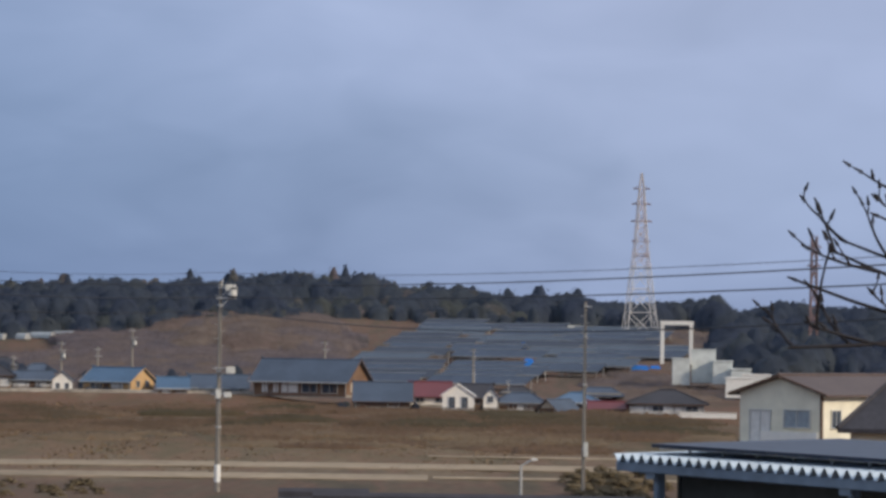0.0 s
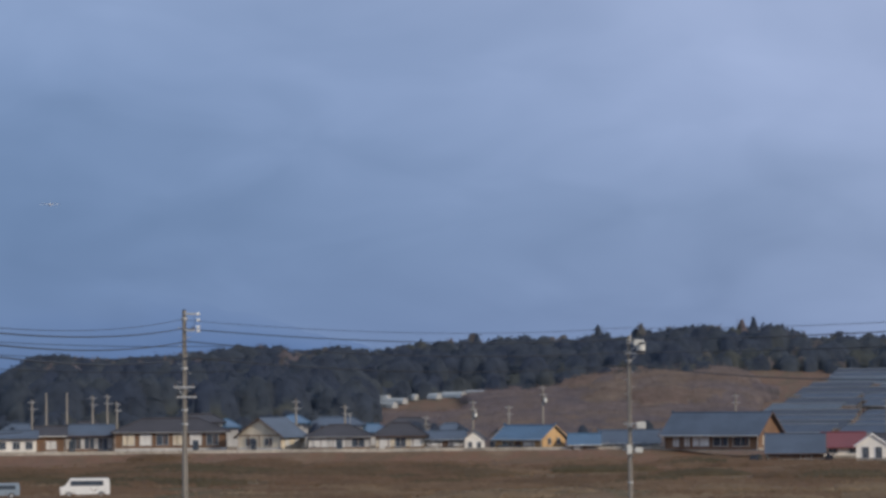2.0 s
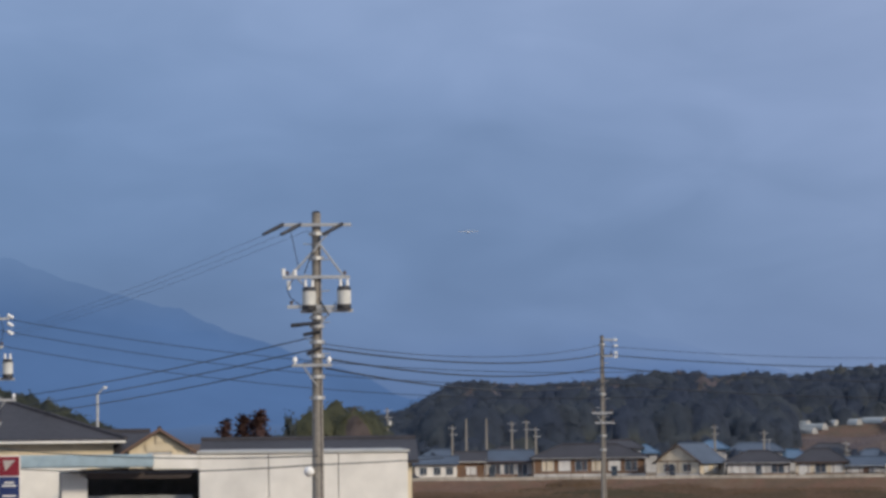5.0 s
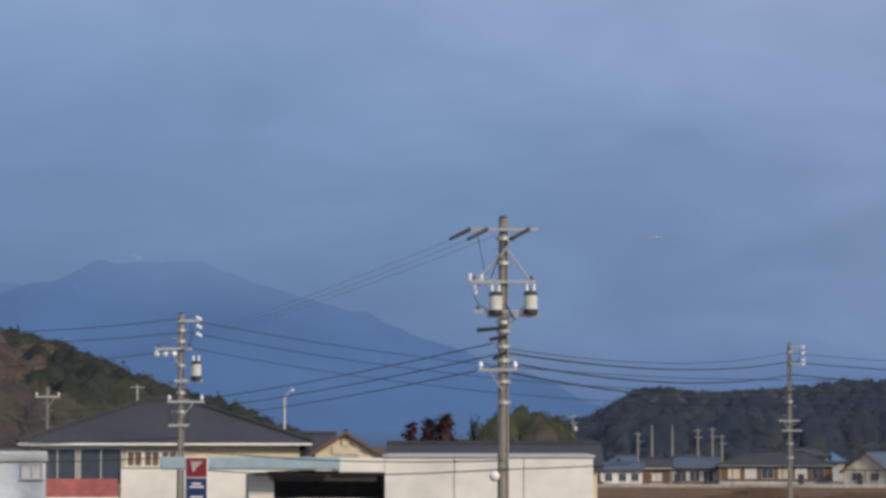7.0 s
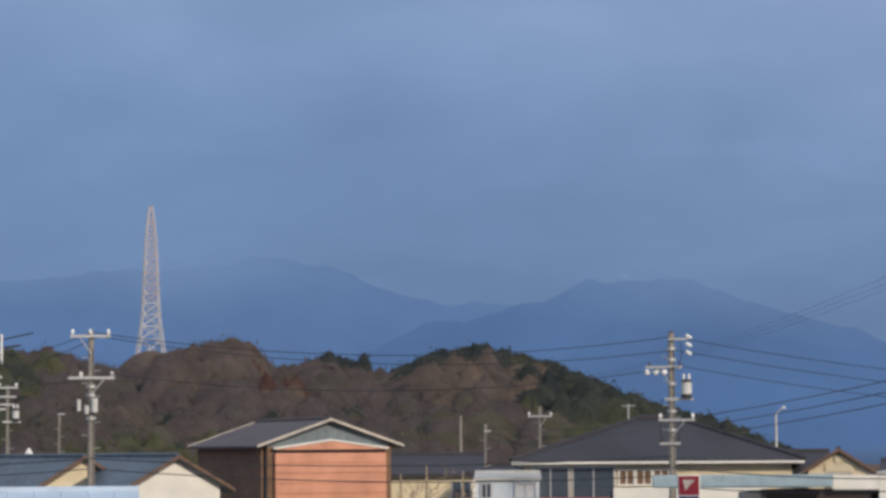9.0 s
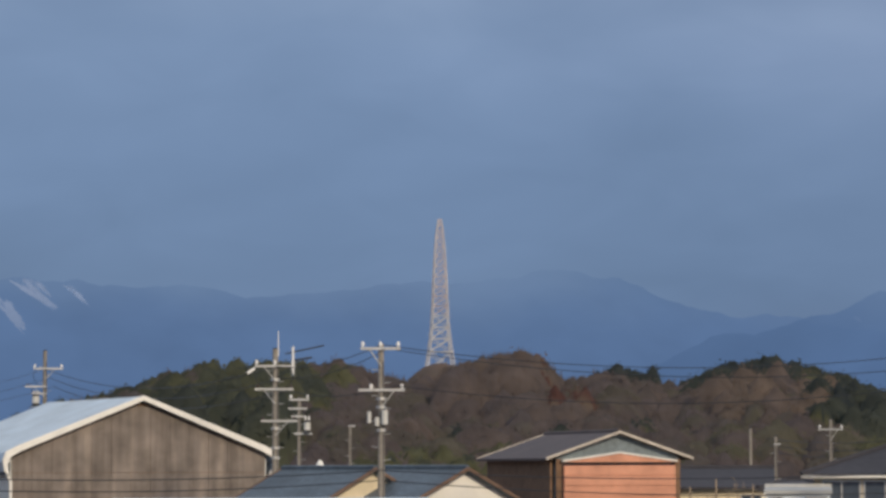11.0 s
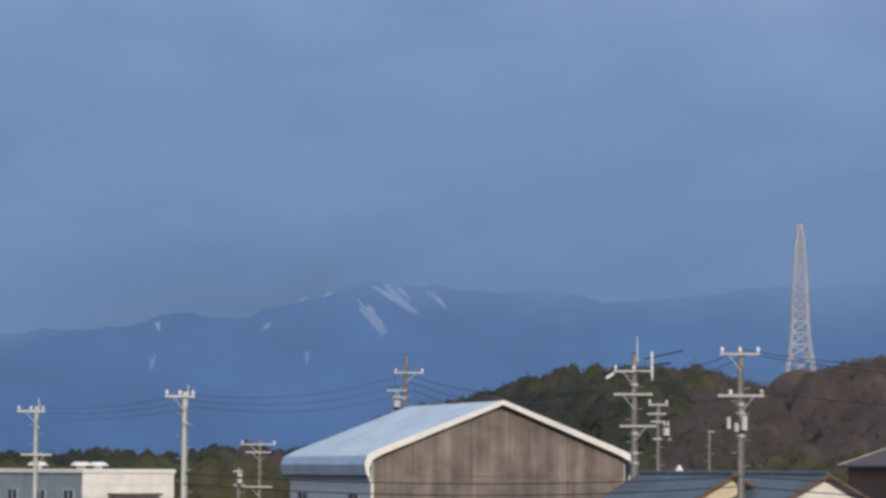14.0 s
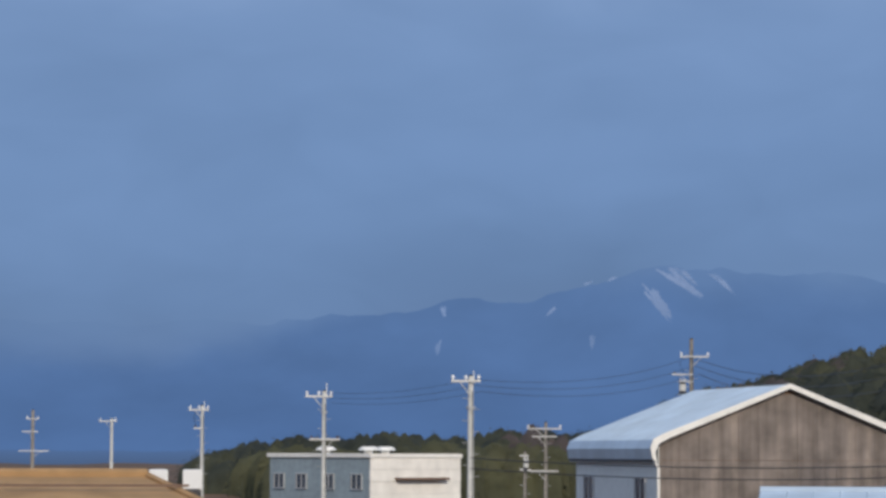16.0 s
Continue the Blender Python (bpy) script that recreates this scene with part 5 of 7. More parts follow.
def factory():
    h = thing("workshop", plan(18.9, 104), 19.3, "white flat-roofed workshop with an open dark garage bay", "workshop")
    part("wall", boxed((0, 4.0, 3.3), (7.3, 7.8, 6.6)), WHITEWALL, h)
    for k in range(3):
        x = -3.65 + 7.3 * (k + 0.5) / 3
        for j in range(2):
            part("wall_panel", boxed((x, 0.06, 1.65 + 3.3 * j), (7.3 / 3 - 0.03, 0.12, 3.27), 0.01), WHITEWALL, h)
    part("coping", boxed((0, 4.0, 6.66), (7.45, 8.1, 0.1), 0.02), GREYWALL, h)
    # the garage bay
    part("side_wall", boxed((-8.5, 5.0, 3.0), (0.3, 6.0, 6.0)), GREYWALL, h)
    part("back_wall", boxed((-6.0, 7.9, 3.0), (4.7, 0.2, 6.0)), DARKIN, h, "dark back wall of the garage bay")
    part("bay_roof", boxed((-6.0, 4.0, 6.35), (4.75, 7.8, 0.25)), GREYWALL, h)
    part("lintel", boxed((-4.45, 0.1, 6.35), (1.6, 0.24, 0.5), 0.02), WHITEWALL, h)
    part("bay_post", boxed((-8.0, 0.5, 3.0), (0.9, 0.3, 6.0), 0.02), WHITEWALL, h)
    part("shutter_box", boxed((-5.85, 0.55, 5.95), (3.9, 0.4, 0.35), 0.05), DARKFRAME, h)
    for k in range(18):
        part("shutter_slat", boxed((-5.85, 1.0 + 0.01 * (k % 2), 0.3 + k * 0.28), (3.9, 0.05, 0.26)), mat("dark_shutter", (0.34, 0.35, 0.34), 0.6), h)
    part("fascia", boxed((-8.3, -0.6, 6.42), (6.2, 1.0, 0.44), 0.05), mat("pale_blue_fascia", (0.36, 0.47, 0.52), 0.5, vary=0.1), h, "pale blue awning fascia")
    return h


factory()


def totem():
    h = thing("shop_sign", plan(24.52, 97), 24.5, "upright white-framed sign with a red and a navy panel", "sign")
    part("post", boxed((0, 0, 3.35), (0.74, 0.2, 6.7), 0.03), TRIM, h)
    red = part("red_panel", boxed((0, -0.11, 6.36), (0.66, 0.03, 0.62)), mat("sign_red", (0.24, 0.02, 0.035), 0.4, vary=0.05), h)
    bm = bmesh.new()
    vs = [bm.verts.new(p) for p in ((-0.2, -0.132, 6.55), (0.2, -0.132, 6.55), (-0.12, -0.132, 6.2))]
    bm.faces.new(vs[::-1])
    bmesh.ops.solidify(bm, geom=bm.faces[:], thickness=0.01)
    part("emblem", bm, TRIM, red)
    navy = part("navy_panel", boxed((0, -0.11, 5.2), (0.66, 0.03, 1.62)), mat("sign_navy", (0.02, 0.04, 0.14), 0.4, vary=0.05), h)
    for z, w in ((5.83, 0.30), (5.73, 0.46), (5.40, 0.42), (5.22, 0.30), (5.0, 0.4)):
        part("bar", boxed((0, -0.13, z), (w, 0.012, 0.06)), TRIM, navy)


totem()

# salmon-fronted house
# blue-grey wall colour includes the shade under the deep gable eaves
h = house("dark timber house with a gable roof and salmon front", 31.45, 147, 18, 6.4, 12.0, 8.05, 9.15, mat("shaded_blue_grey_gable", (0.20, 0.24, 0.26), 0.85), BROWNTILE, cross=True, over=0.6, trim=mat("faded_verge", (0.56, 0.50, 0.43), 0.7, vary=0.2), wins=[("L", -3.5, 6.4, 1.6, 1.3), ("L", 0.5, 6.4, 1.6, 1.3)])
part("side_cladding", boxed((-3.36, 0, 4.0), (0.12, 11.6, 8.0)), BROWNWALL, h, "dark timber side cladding")
for s in (-1, 1):
    part("corner_cladding", boxed((s * 3.06, -6.08, 3.9), (0.3, 0.16, 7.8)), BROWNWALL, h)
for k in range(16):
    z = 0.25 + 0.5 * k
    if z < 7.7:
        part("board", boxed((0.0, -6.3, z), (5.75, 0.3 + 0.03 * (k % 2), 0.49), 0.02), TERRACOTTA, h)
part("gable_infill", solid([[(-2.87, y, 7.66), (2.87, y, 7.66), (2.87, y, 7.70), (0, y, 8.10), (-2.87, y, 7.70)] for y in (-6.44, -6.04)]), TERRACOTTA, h)
for e in (-1, 1):
    part("flashing", solid([[(e * 2.97, y, 7.68), (0, y, 8.09), (0, y, 8.17), (e * 2.97, y, 7.76)] for y in (-6.5, -6.02)]), TRIM, h, "white capping over the salmon wall")

house("low cream house with a dark tiled roof", 29.45, 154, 0, 4.9, 7, 6.45, 7.35, CREAM, BLACKTILE, over=0.4, group="neighbouring houses", wins=[("F", 1.5, 5.5, 1.0, 0.9)])
house("small white flat-fronted house with one window", 28.05, 146, 0, 3.2, 6, 6.3, 6.75, WHITEWALL, BLACKTILE, hip=1.2, over=0.25, group="neighbouring houses", wins=[("F", -0.6, 5.7, 0.9, 0.8)])
h = house("pale blue-white flat-roofed annexe", 28.0, 118, 0, 2.5, 6, 6.48, 6.6, mat("pale_blue_panel", (0.62, 0.68, 0.72), 0.7, vary=0.1), GREYWALL, over=0.12, group="neighbouring houses", wins=[("F", -0.85, 6.0, 0.4, 0.5), ("F", 0.7, 6.05, 0.8, 0.4, CURTAIN)])
house("white gabled house with a blue-grey tiled roof", 34.42, 112, 34, 4.2, 7.5, 6.35, 7.4, WHITEWALL, TEALTILE, cross=True, over=0.45, trim=BROWNTRIM, group="neighbouring houses", wins=[("F", 0, 5.2, 1.2, 1.0)])
h = house("house with a blue-grey tiled roof and brown bargeboards", 36.2, 114, 34, 4.2, 6.0, 6.3, 7.4, CREAM, TEALTILE, cross=True, over=0.45, trim=BROWNTRIM, group="neighbouring houses", wins=[("F", 0, 5.2, 1.2, 1.0)])
part("roof_ventilator", lathe(((0.28, 0), (0.26, 0.1), (0.1, 0.35), (0.05, 0.45)), (0.6, 1.5, 7.3), 10), TRIM, h, "white cone ventilator")
house("workshop with a pale blue standing-seam metal roof", 38.12, 88, 0, 9.0, 5.0, 5.75, 6.4, GREYWALL, PALEBLUE, over=0.4, ribs=0.8, group="neighbouring houses", wins=[("F", -2, 4.5, 1.4, 1.0), ("F", 2, 4.5, 1.4, 1.0)])
h = house("house with a broad ochre roof", 56.2, 67, 0, 9.9, 7.0, 6.05, 6.95, WHITEWALL, OCHRE, hip=0.9, over=0.5, group="neighbouring houses", wins=[("F", -2, 4.8, 1.4, 1.1), ("F", 2, 4.8, 1.4, 1.1)])
part("roof_batten", boxed((0, -1.9, 6.74), (9.8, 0.06, 0.06)), BROWNTRIM, h)


def white_block():
    h = thing("office_block", plan(47.75, 200), 47.75 + 40, "flat-roofed office block with a white front", "building")
    part("wall", boxed((0, 5.6, 3.6), (7.8, 11.0, 7.2)), mat("blue_grey_siding", (0.27, 0.33, 0.36), 0.7, vary=0.12), h, "blue-grey side walls")
    for k in range(9):
        part("front_board", boxed((0, 0.05, 0.4 + 0.8 * k), (7.9, 0.14 + 0.05 * (k % 2), 0.79), 0.02), WHITEWALL, h)
    part("coping", boxed((0, 5.6, 7.34), (8.1, 11.4, 0.28), 0.03), TRIM, h)
    part("canopy", boxed((0.3, -0.3, 5.8), (4.4, 0.6, 0.16), 0.02), BROWNTRIM, h, "brown window canopy")
    for u in (1.5, 4.5, 7.5, 10):
        window(h, "L", -u, 5.6, 1.1, 1.0, 3.9, 0, GLASS, 1)
    for u, v in ((-2.5, 2.0), (0.2, 3.5), (-2.2, 7.0)):
        part("roof_vent", rodded(((u, v, 7.3), (u, v, 7.75), 0.3), ((u, v, 7.7), (u, v, 7.95), 0.75, 0.45), sides=12), TRIM, h, "white mushroom roof vent")


white_block()

# house at the right end, on the field's edge
h = house("cream two-storey house with a brown gabled roof", -6.27, 170, -32, 5.5, 12.0, 7.05, 7.95, mat("pale_cream_render", (0.80, 0.76, 0.62), 0.9, vary=0.08, grain=1.4), BROWNTILE, cross=True, over=0.55, trim=BROWNTRIM, z0=-2,
          wins=[("F", -1.35, 5.0, 1.4, 1.9, CURTAIN), ("F", 1.1, 5.5, 1.7, 1.0, mat("blue_curtain_glass", (0.34, 0.40, 0.45), 0.3, bump=0)), ("R", -4.6, 5.5, 1.0, 1.0, GLASS), ("R", -1, 5.5, 1.0, 1.0, GLASS)])
part("balcony_rail", boxed((0.9, -6.55, 4.35), (3.8, 0.1, 0.85), 0.02), TRIM, h)
part("balcony_floor", boxed((0, -6.3, 3.86), (5.4, 0.7, 0.14)), TRIM, h)
part("corner_post", boxed((2.72, -6.04, 3.5), (0.14, 0.14, 7.0)), BROWNTRIM, h)
house("house with a dark slate roof near the field", -10.1, 120, 0, 10.5, 7, 4.2, 6.9, CREAM, BLACKTILE, hip=2.2, over=0.5, group="neighbouring houses", wins=[("F", -3, 2.5, 1.4, 1.2), ("F", 2, 2.5, 1.4, 1.2)])


def carport():
    """A canopy with a folded-plate roof, and solar panels on racks above it."""
    a, b = plan(-3.07, 52.0, 5.5), plan(-8.28, 45.9, 5.5)
    turn = math.degrees(math.atan2(b.y - a.y, b.x - a.x))
    h = thing("canopy", plan(-3.07, 52.0), turn, "pale blue canopy with a folded-plate metal roof", "canopy")
    length, deep, pitch, tall = 12.2, 6.0, 0.285, 0.13
    bm = bmesh.new()
    n = int(length / pitch)
    for k in range(n):
        xs = [k * pitch + pitch * f for f in (0, 0.16, 0.5, 0.66, 1.0)]
        zs = [5.62, 5.62, 5.62 - tall, 5.62 - tall, 5.62]
        for (x0, z0), (x1, z1) in zip(list(zip(xs, zs)), list(zip(xs, zs))[1:]):
            q = [(x0, 0, z0), (x1, 0, z1), (x1, deep, z1 + 0.12), (x0, deep, z0 + 0.12)]
            lo = [(x, y, z - 0.012) for x, y, z in q]
            v = [bm.verts.new(p) for p in q + lo]
            for f in ((0, 1, 2, 3), (7, 6, 5, 4), (0, 4, 5, 1), (2, 6, 7, 3)):
                bm.faces.new([v[i] for i in f])
    bmesh.ops.remove_doubles(bm, verts=bm.verts[:], dist=0.001)
    bmesh.ops.recalc_face_normals(bm, faces=bm.faces[:])
    part("roof", bm, mat("folded_plate_steel", (0.52, 0.61, 0.68), 0.4, 0.3, vary=0.12), h, "pale folded-plate steel roof")
    # triangular closers of each fold stand pale against the dark hollow
    part("front_beam", boxed((length / 2, 0.12, 5.40), (length, 0.14, 0.17), 0.02), mat("blue_grey_beam", (0.17, 0.225, 0.29), 0.5), h)
    part("rear_beam", boxed((length / 2, deep - 0.2, 5.45), (length, 0.14, 0.17), 0.02), MATS["blue_grey_beam"], h)
    for x in (1.0, 6.4, 11.8):
        part("post", boxed((x, 0.3, 2.68), (0.16, 0.16, 5.36), 0.02), MATS["blue_grey_beam"], h)
        part("gusset", boxed((x, 0.12, 5.27), (0.3, 0.04, 0.12), 0.01), MATS["blue_grey_beam"], h)
    for k in range(13):
        part("wall_board", boxed((6.6, 0.75 + 0.012 * (k % 2), 0.2 + 0.405 * k), (11.2, 0.05, 0.39), 0.008), mat("dark_green_grey_board", (0.060, 0.066, 0.062), 0.8), h)
    part("end_wall", boxed((1.0, 3.3, 2.7), (0.08, 5.2, 5.4)), MATS["dark_green_grey_board"], h)
    part("rear_wall", boxed((6.6, deep - 0.1, 2.7), (11.2, 0.08, 5.4)), MATS["dark_green_grey_board"], h)
    for k in range(11):
        bars("rack_foot", STEEL, h, ((0.9 + k, 1.0, 5.6), (0.9 + k, 1.0, 5.75), 0.03), ((0.9 + k, 4.4, 5.7), (0.9 + k, 4.4, 5.83), 0.03))
    for k in range(10):
        x0, x1 = 0.45 + k * 1.12, 1.55 + k * 1.12
        part("solar_panel", solid([[(x0, 0.5, 5.74), (x1, 0.5, 5.74), (x1, 4.6, 5.82), (x0, 4.6, 5.82)], [(x0, 0.5, 5.80), (x1, 0.5, 5.80), (x1, 4.6, 5.88), (x0, 4.6, 5.88)]]), SOLARDARK, h)
    part("rail", boxed((6, 0.8, 5.73), (11.4, 0.05, 0.05)), STEEL, h)


carport()
house("shed with a low dark metal roof", -0.5, 41, 0, 4.4, 4.0, 4.93, 5.18, GREYWALL, BLACKTILE, over=0.3, group="neighbouring houses", wins=[("F", 0, 3.5, 1.2, 0.9)])
house("lean-to with a dark metal roof", 2.5, 44, 0, 1.1, 2.6, 4.95, 5.12, GREYWALL, BLACKTILE, over=0.2, group="neighbouring houses", wins=[("F", 0, 3.5, 0.7, 0.7)])


# ---- poles and cables ----
PALEPOLE = mat("pale_pole_paint", (0.60, 0.60, 0.56), 0.6, vary=0.12, grain=6)
village_pin = mat("brown_glazed_insulator", (0.09, 0.06, 0.05), 0.25, bump=0)


def utility_pole(bearing, far, top, z0=0.0, r=0.16, arms=(), drums=(), rod_up=0.0, rings=(), name="utility_pole", label="tapered concrete utility pole with steel crossarms", turn=0.0, lamp=None, group="utility poles", shaft=None):
    """arms: height, left reach, right reach, insulators above; drums: height, offset, radius, length."""
    h = thing(name, plan(bearing, far, z0), bearing + turn, label, "utility pole", group)
    t = top - z0
    part("shaft", rodded(((0, 0, 0), (0, 0, t), r, r * 0.62), sides=12), shaft or CONCRETE, h)
    part("cap", rodded(((0, 0, t), (0, 0, t + 0.06), r * 0.64, r * 0.4), sides=12), DARKSTEEL, h)
    for zz, a, b, ins in arms:
        arm = part("crossarm", boxed(((b - a) / 2, -r, zz - z0), (a + b, 0.09, 0.09), 0.01), STEEL, h)
        if a + b > 1.0:
            s = 1 if b >= a else -1
            part("brace", rodded(((s * 0.55 * max(a, b), -r, zz - z0 - 0.04), (0, -r, zz - z0 - 0.6), 0.022), sides=6), STEEL, arm)
        for k in range(ins):
            u = -a + 0.08 + (a + b - 0.16) * (k / max(1, ins - 1))
            part("insulator", lathe(((0.03, 0), (0.03, 0.08), (0.075, 0.09), (0.06, 0.14), (0.055, 0.17), (0.03, 0.22)), (u, -r, zz - z0 + 0.03)), PORCELAIN, arm)
    for zz, off, rad, tall in drums:
        z = zz - z0
        d = part("transformer", rodded(((off, -0.28, z), (off, -0.28, z + tall), rad), sides=14), TANKGREY, h, "pale grey pole transformer")
        part("lid", rodded(((off, -0.28, z + tall), (off, -0.28, z + tall + 0.12), rad * 1.08, rad * 0.8), sides=14), DARKSTEEL, d)
        part("base_rim", rodded(((off, -0.28, z - 0.02), (off, -0.28, z + tall * 0.22), rad * 1.03), sides=14), DARKSTEEL, d)
        for s in (-1, 1):
            part("bushing", rodded(((off + s * rad * 0.5, -0.28, z + tall + 0.1), (off + s * rad * 0.5, -0.28, z + tall + 0.32), 0.05, 0.035), sides=8), PORCELAIN, d)
        part("bracket", boxed((off / 2, -0.16, z - 0.06), (abs(off) + 0.5, 0.12, 0.1)), STEEL, h)
    for (za, a0, b0_, _), (zb, a1, b1_, _) in zip(arms, arms[1:]):
        if far < 200 and za - zb < 1.25:
            for e in (-0.8 * min(a0, a1), 0.8 * min(b0_, b1_)):
                if abs(e) > 0.15:
                    part("jumper", pipe([(e, -r - 0.02, za - z0 - 0.05), (e * 1.25, -r - 0.12, (za * 0.6 + zb * 0.4) - z0), (e * 1.1, -r - 0.12, (za * 0.3 + zb * 0.7) - z0), (e * 0.7, -r - 0.02, zb - z0 + 0.05)], 0.014, 5), CABLE, h)
    if far < 200 and arms:
        for k in range(8):
            e = 1 if k % 2 else -1
            part("step_bolt", rodded(((e * r * 0.5, 0, t - 0.9 - 0.45 * k), (e * (r + 0.17), 0, t - 0.88 - 0.45 * k), 0.016), sides=5), STEEL, h)
        part("earth_wire", rodded(((r * 0.55, -r * 0.72, 0.3), (r * 0.4, -r * 0.55, t - 0.6), 0.022), sides=5), CABLE, h)
        for zz, a, b, ins in arms[1:]:
            if not ins:
                for e in (-a * 0.85, b * 0.85):
                    if abs(e) > 0.2:
                        part("pin_insulator", lathe(((0.02, 0), (0.02, 0.05), (0.055, 0.06), (0.05, 0.12), (0.02, 0.15)), (e, -r, zz - z0 + 0.03)), village_pin, h)
    for zz in rings:
        part("band", rodded(((0, 0, zz - z0), (0, 0, zz - z0 + 0.10), r * 1.08), sides=12), STEEL, h)
    if rod_up:
        part("finial", rodded(((0.12, 0, t - 0.3), (0.12, 0, t + rod_up), 0.03, 0.015), sides=6), PORCELAIN, h, "pale lightning rod")
    if lamp:
        zz, off = lamp
        bm = bmesh.new()
        bmesh.ops.create_uvsphere(bm, u_segments=16, v_segments=10, radius=0.15, matrix=Matrix.Translation((off, -0.15, zz - z0)))
        part("globe_lamp", bm, PORCELAIN, h, "white globe lamp")
        part("lamp_arm", rodded(((0, -0.05, zz - z0), (off, -0.15, zz - z0), 0.025)), STEEL, h)
    return h


bp = utility_pole(18.62, 85, 13.65, 0, 0.20, arms=[(13.30, 0.95, 1.0, 0), (11.80, 0.98, 0.95, 0), (10.95, 0.85, 0.85, 0), (9.28, 0.72, 0.42, 2)],
                  drums=[(10.88, -0.22, 0.20, 0.52), (10.9, 0.78, 0.20, 0.52)], rings=(13.0, 12.3, 10.6, 10.35, 9.9, 9.5, 8.9, 8.3), label="tall concrete pole carrying two grey transformers", lamp=(6.25, -0.25))
for dx, dy in ((-0.95, -0.6), (-0.45, -0.45), (0.75, -0.5)):
    part("strain_insulator", rodded(((dx, -0.2, 13.32), (dx - 0.55, dy - 0.2, 13.0), 0.06, 0.05), sides=8), DARKSTEEL, bp)
for s in (-1, 1):
    part("stay", rodded(((0.1, -0.2, 12.75), (s * 0.75, -0.2, 11.85), 0.03), sides=6), STEEL, bp)
for u, z0, z1 in ((-0.95, 11.85, 12.05), (-0.62, 11.85, 12.02), (-0.8, 11.45, 11.7)):
    part("fuse", rodded(((u, -0.2, z0), (u, -0.2, z1), 0.055), sides=8), PORCELAIN, bp)
bars("cable_drop", CABLE, bp, ((0.05, -0.25, 11.2), (0.35, -0.3, 10.7), 0.02), ((-0.1, -0.22, 12.6), (-0.35, -0.3, 11.9), 0.015), ((-0.75, -0.2, 13.2), (-0.5, -0.2, 12.0), 0.01))
bars("switch_arm", DARKSTEEL, bp, ((-0.75, -0.2, 10.42), (0.1, -0.2, 10.5), 0.06, 0.05), ((-0.4, -0.2, 10.15), (0.1, -0.2, 10.25), 0.05), ((-0.3, -0.2, 9.6), (0.1, -0.2, 9.8), 0.05))

p2 = utility_pole(13.12, 150, 11.95, -2, 0.16, arms=[(11.78, 0.0, 0.62, 0), (10.95, 0.0, 0.55, 0), (8.1, 0.55, 0.5, 0), (7.6, 0.4, 0.6, 0)], rings=(11.5, 9.0, 8.0, 6.9, 6.2), label="concrete pole with a one-sided insulator bracket")
for z in (11.75, 11.45, 11.1, 10.9):
    part("insulator", rodded(((0.62, -0.19, z + 2), (0.78, -0.19, z + 2.05), 0.07), sides=8), PORCELAIN, p2)
p1 = utility_pole(4.55, 186, 11.15, -2, 0.165, arms=[(10.75, 0.15, 1.1, 0), (10.1, 0.1, 0.95, 0), (5.7, 0.4, 0.9, 0), (4.1, 0.5, 0.6, 0)], drums=[(10.15, 0.75, 0.28, 0.5)], rings=(10.9, 9.6, 5.5, 2.0, -0.5), rod_up=0.2, label="concrete pole with a cluster of pale switchgear")
part("switch_box", boxed((0.55, -0.3, 12.75), (0.55, 0.4, 0.4), 0.06), TANKGREY, p1)
part("service_box", boxed((0.7, -0.3, 7.6), (0.6, 0.3, 0.45), 0.05), TANKGREY, p1)
part("service_box", boxed((-0.05, -0.3, 6.1), (0.35, 0.3, 0.6), 0.05), TANKGREY, p1)
part("service_box", boxed((0.55, -0.3, 6.05), (0.5, 0.3, 0.35), 0.05), TANKGREY, p1)
part("marker_sleeve", rodded(((0, 0, 0.6), (0, 0, 1.7), 0.19), sides=12), PORCELAIN, p1, "white marker sleeve")
p3 = utility_pole(-2.5, 185, 10.2, -2, 0.125, arms=[(9.9, 0.1, 0.4, 0)], rings=(8.0, 5.0, 1.0), label="plain slim concrete pole")
part("service_box", boxed((0.12, -0.2, 3.0), (0.3, 0.2, 0.9), 0.03), TANKGREY, p3)
tv = utility_pole(24.83, 110, 11.85, 0, 0.17, arms=[(11.6, 0.1, 0.62, 0), (10.57, 0.95, 0.4, 0), (8.62, 0.5, 0.85, 2), (7.75, 0.45, 0.3, 0)], drums=[(9.45, 0.55, 0.19, 0.55)], rings=(11.2, 10.8, 9.9, 9.3, 8.9, 8.2), label="pale concrete pole with lamps and a transformer")
for u in (-0.9, -0.58, -0.26):
    bm = bmesh.new()
    bmesh.ops.create_uvsphere(bm, u_segments=12, v_segments=8, radius=0.11, matrix=Matrix.Translation((u, -0.2, 10.38)))
    part("insulator", bm, PORCELAIN, tv)
for z in (11.75, 11.45, 11.15):
    part("insulator", rodded(((0.55, -0.17, z), (0.75, -0.17, z - 0.12), 0.06), sides=8), PORCELAIN, tv)
p5 = utility_pole(36.0, 104, 11.75, 0, 0.16, arms=[(11.6, 0.72, 0.68, 3), (10.15, 0.8, 0.82, 0)], drums=[], rings=(9.8, 9.5, 9.0, 8.7), label="concrete pole with two wide crossarms")
bars("transformer", TANKGREY, p5, ((-0.42, -0.25, 9.0), (-0.42, -0.25, 9.4), 0.07), ((0.12, -0.26, 8.95), (0.12, -0.26, 9.45), 0.11), ((-0.15, -0.24, 8.9), (-0.15, -0.24, 9.2), 0.08))
for u in (-0.35, 0.72):
    part("insulator", rodded(((u, -0.16, 10.2), (u, -0.16, 10.36), 0.06), sides=8), PORCELAIN, p5)
